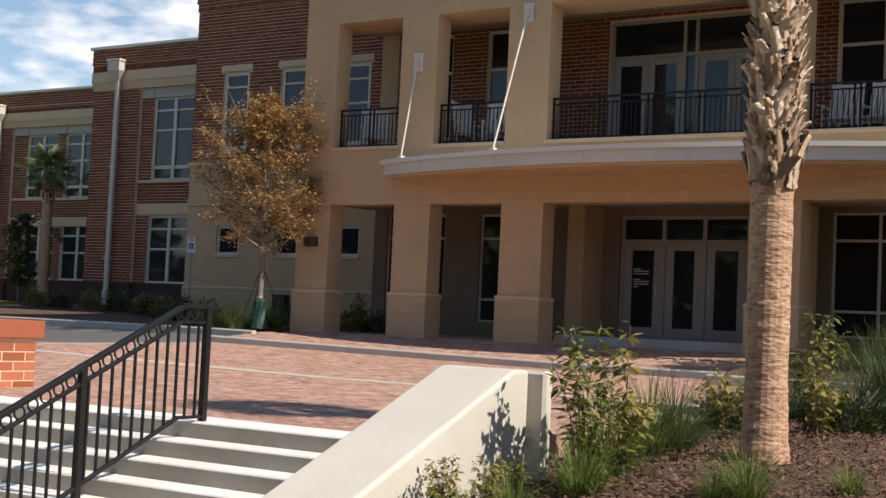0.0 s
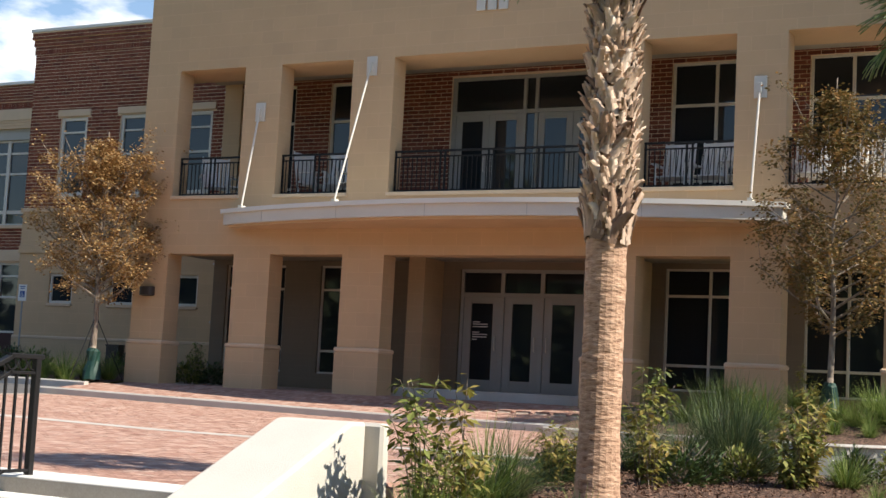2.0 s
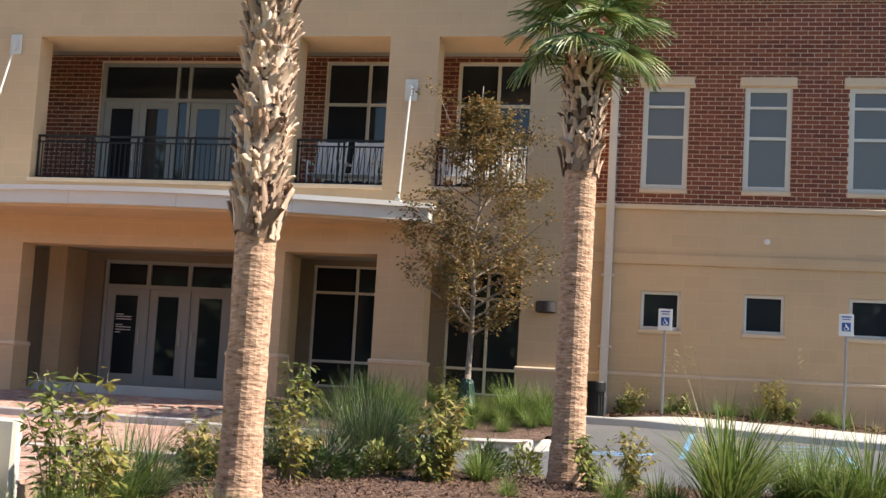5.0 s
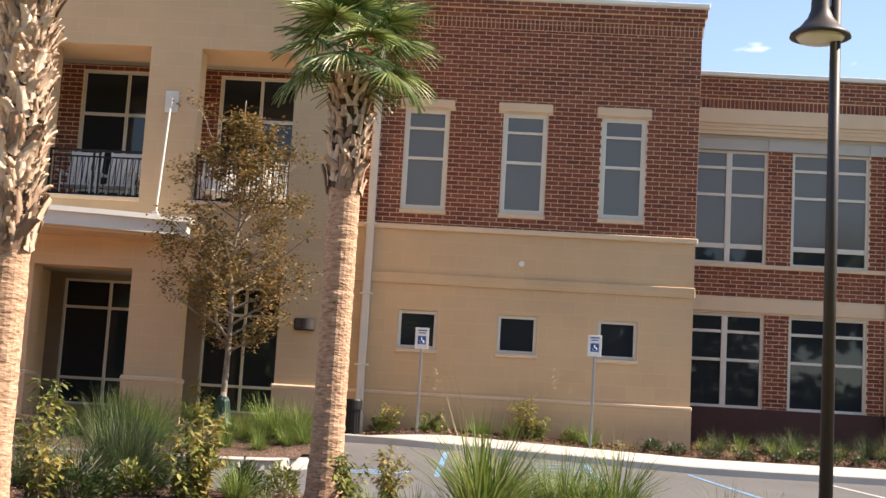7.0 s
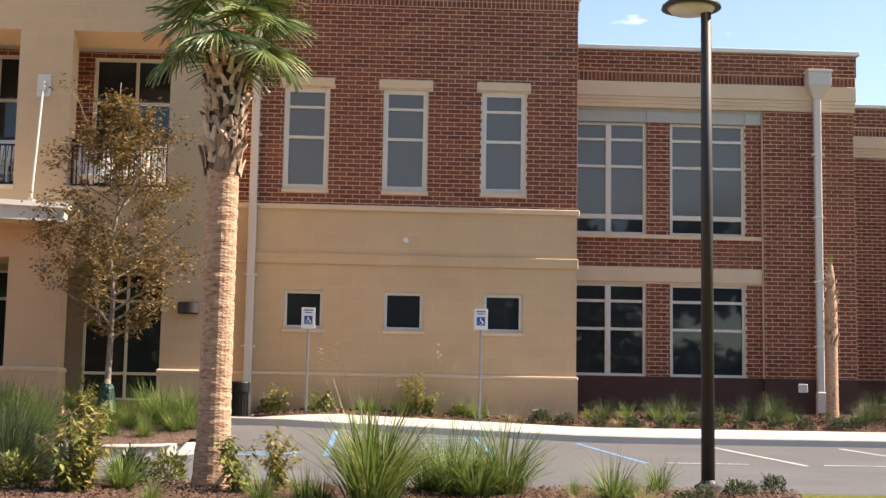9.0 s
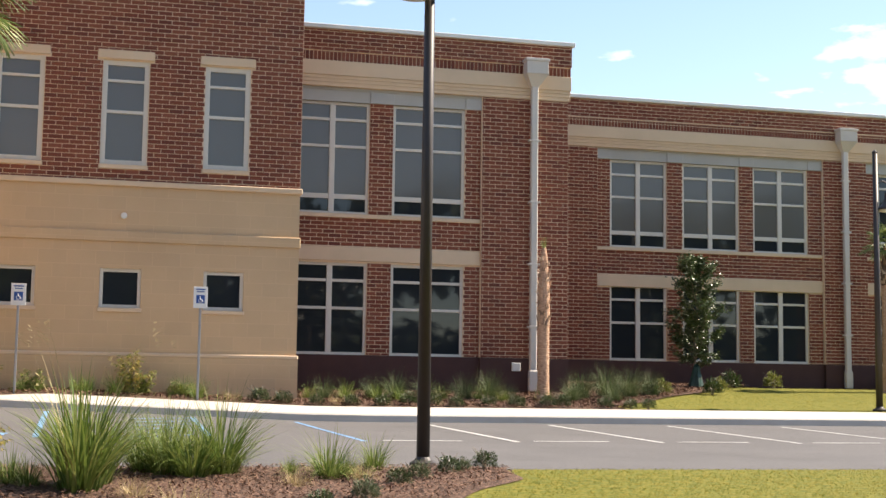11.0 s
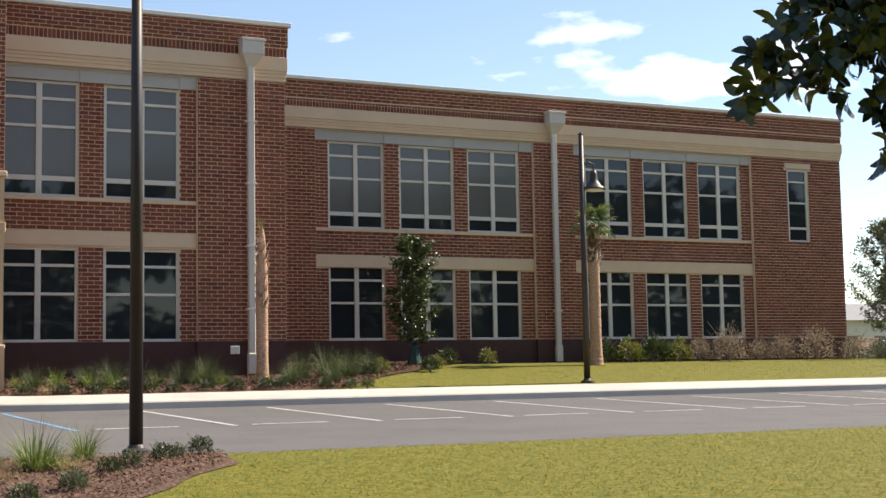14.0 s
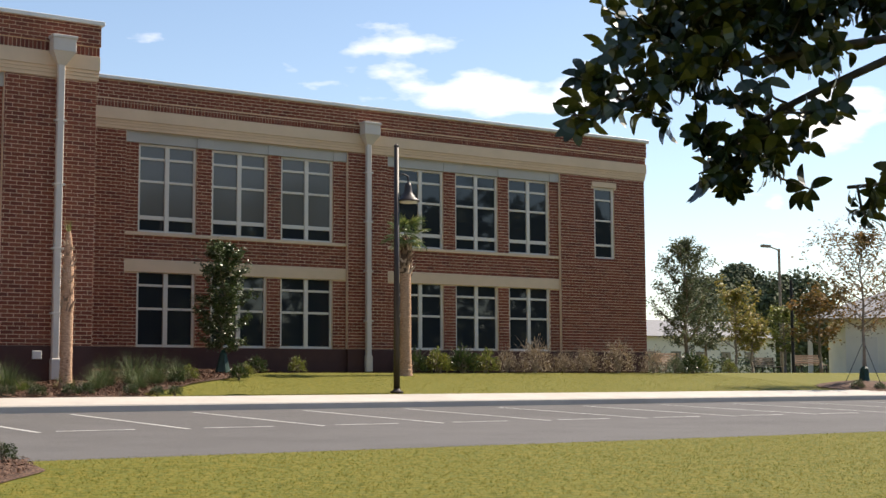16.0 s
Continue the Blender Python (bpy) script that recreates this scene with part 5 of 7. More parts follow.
def add_blade(vs, fs, at, az, lean, length, width, segs=4, droop=1.0):
    d = Vector((math.cos(az), math.sin(az), 0))
    side = Vector((-math.sin(az), math.cos(az), 0))
    p, ang = Vector(at), lean
    k = len(vs)
    for i in range(segs + 1):
        w = width * (1 - i / segs) ** 0.7 / 2
        vs += [p - side * w, p + side * w]
        p = p + (d * math.sin(ang) + Vector((0, 0, 1)) * math.cos(ang)) * length / segs
        ang += droop * (0.2 + 0.9 * lean) / segs * 1.6
    for i in range(segs):
        fs.append((k + 2 * i, k + 2 * i + 1, k + 2 * i + 3, k + 2 * i + 2))


def grass_mesh(name, n, length, width, base, spread, mat, seed):
    r = random.Random(seed)
    vs, fs = [], []
    for _ in range(n):
        az = r.uniform(0, 6.283)
        rr = base * math.sqrt(r.random())
        az2 = az + r.uniform(-0.5, 0.5)
        add_blade(vs, fs, (rr * math.cos(az), rr * math.sin(az), -0.02), az2, spread * r.random() ** 0.8, length * r.uniform(0.55, 1.05), width * r.uniform(0.7, 1.2), 4)
    return mesh_of(name, vs, fs, mat)


def stalk_mesh(name, n, length, seed):
    r = random.Random(seed)
    vs, fs = [], []
    for _ in range(n):
        az, ln = r.uniform(0, 6.283), r.uniform(0.05, 0.3)
        L = length * r.uniform(0.75, 1.1)
        add_blade(vs, fs, (0.08 * math.cos(az), 0.08 * math.sin(az), 0), az, ln, L, 0.012, 5, 0.8)
        tip = sum((Vector(v) for v in vs[-2:]), Vector()) / 2
        for _k in range(14):
            add_leaf(vs, fs, tip + Vector((r.uniform(-0.02, 0.02), r.uniform(-0.02, 0.02), r.uniform(-0.16, 0.02))), Vector((math.cos(az), math.sin(az), r.uniform(-0.3, 0.8))), Vector((0, 0, 1)), 0.05, 0.012)
    return mesh_of(name, vs, fs, M_STRAW)


def put_parts(name, parts, x, y, z, size, rz, label, category, group=""):
    """A thing whose parts share meshes with its like."""
    t = empty_thing(name, label, category, (x, y, z), group)
    t.rotation_euler = (0, 0, rz)
    t.scale = (size,) * 3 if not isinstance(size, tuple) else size
    for pn, me in parts:
        o = new(pn, me)
        o.parent = t
    return t


G_BRIGHT = [grass_mesh("foliage", 300, 1.05, 0.016, 0.18, 0.85, M_BLADE, s) for s in (1, 2)]
G_BROAD = [grass_mesh("foliage", 210, 1.1, 0.024, 0.16, 0.62, M_BLADE, s) for s in (21, 22)]
G_SOFT = [grass_mesh("foliage", 560, 0.95, 0.007, 0.14, 0.85, M_BLADE_DARK, s) for s in (3, 4)]
G_SMALL = [grass_mesh("foliage", 240, 0.55, 0.010, 0.10, 1.0, M_BLADE, s) for s in (5, 6)]
G_DRY = [grass_mesh("foliage", 260, 0.5, 0.008, 0.22, 1.35, M_STRAW, s) for s in (15, 16)]
G_STALK = [stalk_mesh("seed_spray", 9, 1.35, 8), stalk_mesh("seed_spray", 6, 1.2, 9)]


def shrub_meshes(seed, h, w, stems, leaves, leaf, mat, up=0.5, droop=0.3, dome=False):
    """Stems that fork upward, and leaves set along their outer halves."""
    r = random.Random(seed)
    bm = bmesh.new()
    tips = []
    for _ in range(stems):
        az = r.uniform(0, 6.283)
        rad = w / 2 * math.sqrt(r.random())
        end = Vector((rad * math.cos(az), rad * math.sin(az), h * r.uniform(0.6, 1.0)))
        mid = Vector((end.x * 0.4, end.y * 0.4, end.z * 0.55)) + Vector((r.uniform(-0.04, 0.04), r.uniform(-0.04, 0.04), 0))
        a = Vector((r.uniform(-0.03, 0.03), r.uniform(-0.03, 0.03), -0.03))
        tube(bm, a, mid, 0.009 * h + 0.003, 0.006 * h + 0.002, 5, False)
        tube(bm, mid, end, 0.006 * h + 0.002, 0.003, 5, False)
        tips.append((a, mid, end))
    me1 = bpy.data.meshes.new("woody_base")
    bm.to_mesh(me1); bm.free(); me1.materials.append(M_BARK)
    vs, fs = [], []
    for _ in range(leaves):
        a, m, e = r.choice(tips)
        f = r.uniform(0.15, 1.0) ** 0.6
        p = a.lerp(m, f / 0.5) if f < 0.5 else m.lerp(e, (f - 0.5) / 0.5)
        az = r.uniform(0, 6.283)
        way = Vector((math.cos(az), math.sin(az), r.uniform(-droop, up)))
        p = p + Vector((r.uniform(-1, 1), r.uniform(-1, 1), r.uniform(-1, 1))) * leaf * 0.35
        if dome:
            d = Vector((r.gauss(0, 1), r.gauss(0, 1), abs(r.gauss(0, 1)) * 0.9 + 0.02)).normalized()
            k = r.uniform(0.55, 1.0) * (0.85 + 0.3 * noise.noise(d * 2.3 + Vector((seed, 0, 0))))
            p = Vector((d.x * w / 2 * k, d.y * w / 2 * k, max(0.02, d.z * h * k)))
            way = (d + Vector((r.uniform(-.8, .8), r.uniform(-.8, .8), r.uniform(-.3, .6)))).normalized()
        add_leaf(vs, fs, p, way, Vector((r.uniform(-.5, .5), r.uniform(-.5, .5), 1)), leaf * r.uniform(0.6, 1.2), leaf * r.uniform(0.38, 0.55))
    return [("woody_base", me1), ("foliage", mesh_of("foliage", vs, fs, mat))]


def drooping_meshes(seed, h, w, stems, mat, leaf=0.11):
    """A loose shrub: arching canes with whorls of hanging broad leaves toward their tips."""
    r = random.Random(seed)
    bm = bmesh.new()
    vs, fs = [], []
    for k in range(stems):
        az = r.uniform(0, 6.283)
        hh = h * r.uniform(0.45, 1.0)
        reach = w / 2 * r.uniform(0.25, 1.0)
        p = Vector((r.uniform(-0.08, 0.08), r.uniform(-0.08, 0.08), -0.03))
        path = [p + Vector((math.cos(az) * reach * f ** 1.8, math.sin(az) * reach * f ** 1.8, hh * (1.12 * f - 0.12 * f ** 3))) for f in [i / 7 for i in range(8)]]
        for i, (a, b) in enumerate(zip(path, path[1:])):
            tube(bm, a, b, 0.009 - 0.0009 * i, 0.009 - 0.0009 * (i + 1), 5, False)
        for i in range(2, 8):
            for q in range(r.randint(4, 7) + (4 if i > 5 else 0)):
                c = path[i].lerp(path[i - 1], r.random()) + Vector((r.gauss(0, 1), r.gauss(0, 1), r.gauss(0, 1))) * 0.018
                a = r.uniform(0, 6.283)
                way = Vector((math.cos(a), math.sin(a), r.uniform(-1.1, 0.35)))
                ln = leaf * r.uniform(0.6, 1.25)
                add_leaf(vs, fs, c + way.normalized() * 0.02, way, Vector((r.uniform(-.4, .4), r.uniform(-.4, .4), 1)), ln, ln * r.uniform(0.4, 0.55))
    me1 = bpy.data.meshes.new("woody_base")
    bm.to_mesh(me1); bm.free(); me1.materials.append(M_BARK)
    return [("woody_base", me1), ("foliage", mesh_of("foliage", vs, fs, mat))]


S_TALL = [drooping_meshes(11, 1.5, 0.75, 10, M_LEAF, 0.12), drooping_meshes(12, 1.35, 0.8, 8, M_LEAF_YELLOW, 0.12)]
S_YELLOW = [drooping_meshes(13, 0.95, 0.85, 15, M_LEAF_YELLOW, 0.105), drooping_meshes(14, 0.8, 0.9, 12, M_LEAF, 0.105)]
S_LOW = [shrub_meshes(15, 0.42, 0.6, 16, 620, 0.075, M_LEAF_DARK, 0.7, 0.1, True), shrub_meshes(16, 0.4, 0.55, 14, 560, 0.07, M_LEAF, 0.7, 0.1, True)]
S_PALE = [shrub_meshes(17, 1.0, 1.15, 14, 1300, 0.065, M_LEAF_PALE, 0.6, 0.2, True), shrub_meshes(18, 0.95, 1.05, 14, 1300, 0.075, M_LEAF_GREY, 0.6, 0.2, True), shrub_meshes(21, 0.9, 1.0, 14, 1300, 0.075, M_LEAF_DARK, 0.6, 0.2, True)]
S_TUFT = [shrub_meshes(19, 0.30, 0.46, 10, 1100, 0.036, M_LEAF_DARK, 0.7, 0.1, True), shrub_meshes(20, 0.27, 0.42, 10, 1000, 0.036, M_LEAF_GREY, 0.7, 0.1, True)]


def grow(kind, rows):
    for i, (x, y, size) in enumerate(rows):
        z = grade(x, y) + (0.12 + 0.28 * max(0, 1 - abs(y - 25.4) / 2.6) if in_island(x, y) else 0.08 if x < -22.3 else 0.02)
        rz = RND.uniform(0, 6.28)
        if kind == "bright":
            put_parts("ornamental_grass", [("foliage", G_BRIGHT[i % 2])], x, y, z, size, rz, "arching bright green ornamental grass clump in mulch", "ornamental grass", "bed grasses")
        elif kind == "seeding":
            put_parts("ornamental_grass", [("foliage", G_BROAD[i % 2]), ("seed_spray", G_STALK[i % 2])], x, y, z, size, rz, "tall green grass clump with straw-coloured seed stalks", "ornamental grass", "bed grasses")
        elif kind == "soft":
            put_parts("ornamental_grass", [("foliage", G_SOFT[i % 2])], x, y, z, size, rz, "fine dark green muhly grass clump in mulch", "ornamental grass", "bed grasses")
        elif kind == "small":
            put_parts("ornamental_grass", [("foliage", G_SMALL[i % 2])], x, y, z, size, rz, "small green grass tuft in the mulch bed", "ornamental grass", "small tufts")
        elif kind == "dry":
            put_parts("ornamental_grass", [("foliage", G_DRY[i % 2])], x, y, z, size, rz, "flattened dry straw-coloured grass tuft on mulch", "ornamental grass", "small tufts")
        elif kind == "tall":
            put_parts("shrub", S_TALL[i % 2], x, y, z, size, rz, "loose upright green leafy shrub in the mulch bed", "shrub", "bed shrubs")
        elif kind == "yellow":
            put_parts("shrub", S_YELLOW[i % 2], x, y, z, size, rz, "sparse yellow-green leafy shrub in mulch", "shrub", "bed shrubs")
        elif kind == "low":
            put_parts("shrub", S_LOW[i % 2], x, y, z, size, rz, "low rounded dark green shrub in mulch", "shrub", "low shrubs")
        elif kind == "pale":
            put_parts("shrub", S_PALE[(0, 0, 1, 0, 2)[int(size * 100) % 5]], x, y, z, size, rz, "bushy shrub along the brick wall foot", "shrub", "wall shrubs")
        elif kind == "tuft":
            put_parts("shrub", S_TUFT[i % 2], x, y, z, size, rz, "small round evergreen tuft in the mulch", "shrub", "small tufts")


grow("tall", [(-4.72, 9.2, 0.9), (-4.55, 9.5, 0.9), (-4.45, 13.4, 0.9), (-4.2, 13.0, 0.75), (-4.5, 9.0, 0.5)])
grow("bright", [(-4.75, 9.6, 0.75), (-4.5, 8.7, 0.6), (-5.0, 10.9, 0.9), (0.8, 15.6, 1.0), (1.35, 15.5, 1.1), (1.05, 15.1, 0.85), (-3.4, 9.0, 0.5), (-2.7, 14.8, 0.6), (0.55, 15.9, 0.8)])
grow("seeding", [(-0.12, 13.9, 1.25), (0.02, 14.4, 1.05)])
grow("soft", [(-5.2, 14.2, 1.0), (-5.0, 15.0, 1.15), (-4.35, 15.8, 1.35), (-4.05, 15.5, 1.35), (-3.9, 16.1, 1.1), (-4.9, 11.2, 0.9), (-4.4, 14.6, 0.95), (-4.2, 15.9, 1.3)])
grow("yellow", [(-3.0, 14.2, 1.1), (-3.2, 14.5, 1.0), (-5.1, 7.9, 0.5), (-5.1, 8.8, 0.42), (-5.1, 12.6, 0.7), (-1.5, 15.0, 0.9), (-1.15, 15.6, 0.8), (-4.95, 7.6, 0.42), (-4.6, 12.2, 0.7), (-3.1, 14.0, 0.9), (-5.05, 8.35, 0.42)])
grow("low", [(-5.1, 12.7, 1.0), (-4.75, 12.9, 0.95), (-4.1, 13.5, 1.1), (-3.7, 14.4, 1.05), (-2.8, 15.8, 1.0), (-2.45, 16.3, 1.0), (-3.95, 13.9, 0.9), (-5.3, 13.4, 0.9), (-4.9, 13.2, 1.1)])
grow("tuft", [(1.95, 12.2, 0.85), (2.55, 13.2, 0.9), (3.15, 14.45, 0.75), (3.5, 15.05, 0.85), (4.0, 15.7, 0.8), (4.25, 16.0, 0.65), (4.6, 16.3, 0.85)])
grow("small", [(2.5, 15.1, 1.25), (2.72, 15.3, 0.7), (3.2, 16.1, 0.95), (-0.8, 14.6, 0.9), (-0.6, 14.3, 0.8), (-3.6, 8.9, 0.6), (-2.9, 9.6, 0.6), (-5.0, 7.3, 0.6), (-4.7, 8.1, 0.7), (-2.2, 13.6, 0.6), (-1.2, 14.2, 0.9), (2.15, 15.6, 0.5)])
grow("dry", [(0.75, 12.2, 0.7), (0.95, 12.0, 0.6), (2.05, 14.4, 0.55), (2.85, 15.0, 0.6), (0.4, 13.4, 0.6), (5.2, 30.4, 0.7), (2.9, 30.5, 0.7), (7.6, 31.2, 0.7)])
# bed along the building
for i in range(15):
    grow("tuft", [(3.4 + 0.66 * i + RND.uniform(-0.2, 0.2), 30.35 + RND.uniform(-0.15, 0.25), RND.uniform(0.95, 1.3))])
for i in range(17):
    grow("small", [(-2.2 + 0.55 * i + RND.uniform(-0.2, 0.2) if i < 9 else 4.6 + 0.8 * (i - 9) + RND.uniform(-0.2, 0.2), (30.7 if i < 9 else 31.5) + RND.uniform(-0.2, 0.2), RND.uniform(0.8, 1.2))])
for i in range(7):
    grow("soft", [(4.9 + 1.2 * i + RND.uniform(-0.3, 0.3), 31.7 + RND.uniform(-0.2, 0.4), RND.uniform(0.55, 0.85))])
grow("soft", [(6.8, 31.8, 0.9), (9.2, 32.2, 0.95), (11.6, 32.4, 1.0), (12.4, 32.7, 1.15), (13.1, 33.0, 1.1), (14.0, 33.7, 0.9)])
grow("yellow", [(-2.3, 30.5, 0.8), (-1.3, 30.7, 0.7), (0.75, 30.6, 1.1), (1.0, 30.7, 0.8)])
grow("low", [(-2.4, 30.8, 1.2), (1.7, 30.7, 0.9), (13.8, 33.4, 1.0), (14.6, 34.4, 1.1), (16.2, 34.8, 1.1), (17.0, 36.0, 1.0)])
# hedge along the far wing
for x, k in ((27.3, 0.91), (28.3, 1.3), (29.7, 0.85), (30.7, 1.05), (32.0, 1.36), (33.4, 1.01), (34.5, 0.77)):
    grow("pale", [(x, 37.4 + RND.uniform(-0.25, 0.25), k)])
grow("low", [(23.6, 37.6, 1.9), (24.5, 37.5, 2.0), (25.5, 37.6, 2.1), (26.4, 37.6, 2.0), (18.0, 37.4, 1.2), (19.4, 37.5, 1.2), (35.4, 37.3, 1.9), (36.6, 38.0, 1.6), (38.4, 41.0, 1.5), (41.0, 41.0, 1.4)])
# island and left beds
grow("bright", [(-6.4, 25.0, 0.9), (-5.9, 24.6, 0.9), (-5.4, 25.2, 0.8), (-7.0, 24.8, 0.9), (-3.9, 25.0, 0.85), (-3.5, 25.3, 0.8), (-4.2, 25.5, 0.8), (-23.6, 26.4, 0.95), (-23.0, 26.6, 0.9), (-24.4, 26.4, 0.9), (-22.8, 27.1, 0.8), (-6.9, 25.8, 0.9), (-25.0, 26.6, 0.8)])
grow("small", [(-4.4, 24.7, 1.1), (-4.1, 24.5, 1.0), (-3.75, 24.8, 1.1), (-3.45, 24.9, 1.0), (-4.7, 24.9, 1.2), (-3.3, 24.6, 0.9), (-6.2, 24.2, 1.1), (-5.7, 24.1, 1.0), (-7.3, 24.3, 1.2), (-6.8, 24.0, 1.0), (-4.6, 24.0, 0.9), (-5.2, 23.8, 0.9), (-3.6, 24.4, 1.0), (-24.0, 26.0, 1.0), (-23.2, 26.1, 1.0), (-4.0, 23.9, 0.8), (-6.0, 23.6, 0.8)])
grow("low", [(-22.0, 28.0, 1.9), (-21.2, 28.2, 1.8), (-20.6, 28.4, 1.5), (-25.6, 27.6, 1.8), (-26.8, 28.0, 1.8), (-28.2, 28.6, 1.8), (-30.0, 30.0, 1.8), (-31.5, 31.0, 1.8), (-33.2, 31.6, 1.8), (-34.8, 32.0, 1.8), (-36.4, 32.0, 1.7), (-38.0, 32.4, 1.8), (-24.6, 29.6, 1.6)])
grow("tall", [(-21.0, 28.2, 0.8), (-5.3, 25.0, 0.8)])


# ---- palms ----
def boot_mesh(seed):
    """A split palm leaf base: two tapering straps that part like a V, curl outward and end ragged."""
    r = random.Random(seed)
    vs, fs = [], []
    n = 7
    long = 0.17 + 0.03 * (seed % 4)
    spread = 0.07 + 0.04 * (seed % 3)
    for side in (-1, 1):
        k = len(vs)
        cut = r.uniform(0.75, 1.0)
        bend = r.uniform(0.02, 0.075)
        for i in range(n + 1):
            f = i / n * cut
            out = 0.008 + 0.02 * f + bend * f ** 2.4
            mid = side * (0.055 + spread * max(0, f - 0.22) ** 1.2)
            half = 0.074 * (1 - 0.6 * f) + 0.004
            thick = 0.012 * (1 - 0.6 * f) + 0.003
            z = long * f
            tip = r.uniform(-0.012, 0.012) if i == n else r.uniform(-0.003, 0.003)
            hollow = 0.024 * (1 - 0.5 * f)
            for x, dy in ((mid - half, -hollow * (side > 0) * 0.4), (mid, -hollow), (mid + half, hollow * 0.9), (mid, thick - hollow * 0.3)):
                vs.append((x + r.uniform(-0.004, 0.004), -out + dy, z + tip + (x - mid) * r.uniform(-0.2, 0.2)))
        for i in range(n):
            for j in range(4):
                a, b = k + i * 4 + j, k + i * 4 + (j + 1) % 4
                fs.append((a, b, b + 4, a + 4))
        fs.append((k + n * 4, k + n * 4 + 1, k + n * 4 + 2, k + n * 4 + 3))
    me = mesh_of("leaf_base", vs, fs, M_BOOT)
    for p in me.polygons:
        p.use_smooth = len(p.vertices) == 4 and p.index % 3 > 0
    return me


def frond_mesh(seed, mat, dry=False):
    """A fan leaf: petiole, then narrow folded leaflets that droop at their tips."""
    r = random.Random(seed)
    vs, fs = [], []
    L = 0.55
    k = len(vs)
    for i in range(6):
        f = i / 5
        for dx, dz in ((-0.012, 0), (0.012, 0), (0, 0.012)):
            vs.append((dx * (1.3 - 0.6 * f), f * L, dz - 0.12 * f * f + 0.12 * f))
    for i in range(5):
        for j in range(3):
            a, b = k + i * 3 + j, k + i * 3 + (j + 1) % 3
            fs.append((a, b, b + 3, a + 3))
    hub = Vector((0, L, 0.0))
    m = 34
    for i in range(m):
        a = radians(-125 + 250 * i / (m - 1))
        ln = (0.62 - 0.10 * abs(i / (m - 1) - 0.5)) * r.uniform(0.9, 1.05)
        d = Vector((math.sin(a), math.cos(a), 0))
        side = Vector((math.cos(a), -math.sin(a), 0))
        p, dip = hub.copy(), 0.15
        start = len(vs)
        for q in range(5):
            w = 0.032 * (1 - (q / 4) ** 2) + 0.002
            w *= (0.5 if q == 0 else 1)
            vs += [p - side * w / 2 + Vector((0, 0, -0.006)), p + Vector((0, 0, 0.008)), p + side * w / 2 + Vector((0, 0, -0.006))]
            p = p + (d * math.cos(dip) - Vector((0, 0, 1)) * math.sin(dip)) * ln / 4
            dip += r.uniform(0.05, 0.35) * (1 if q > 0 else 0.4)
        for q in range(4):
            b = start + q * 3
            fs += [(b, b + 1, b + 4, b + 3), (b + 1, b + 2, b + 5, b + 4)]
    return mesh_of("frond", vs, fs, mat)


BOOTS = [boot_mesh(s) for s in range(12)]
FRONDS = [frond_mesh(s, M_FROND) for s in range(4)]


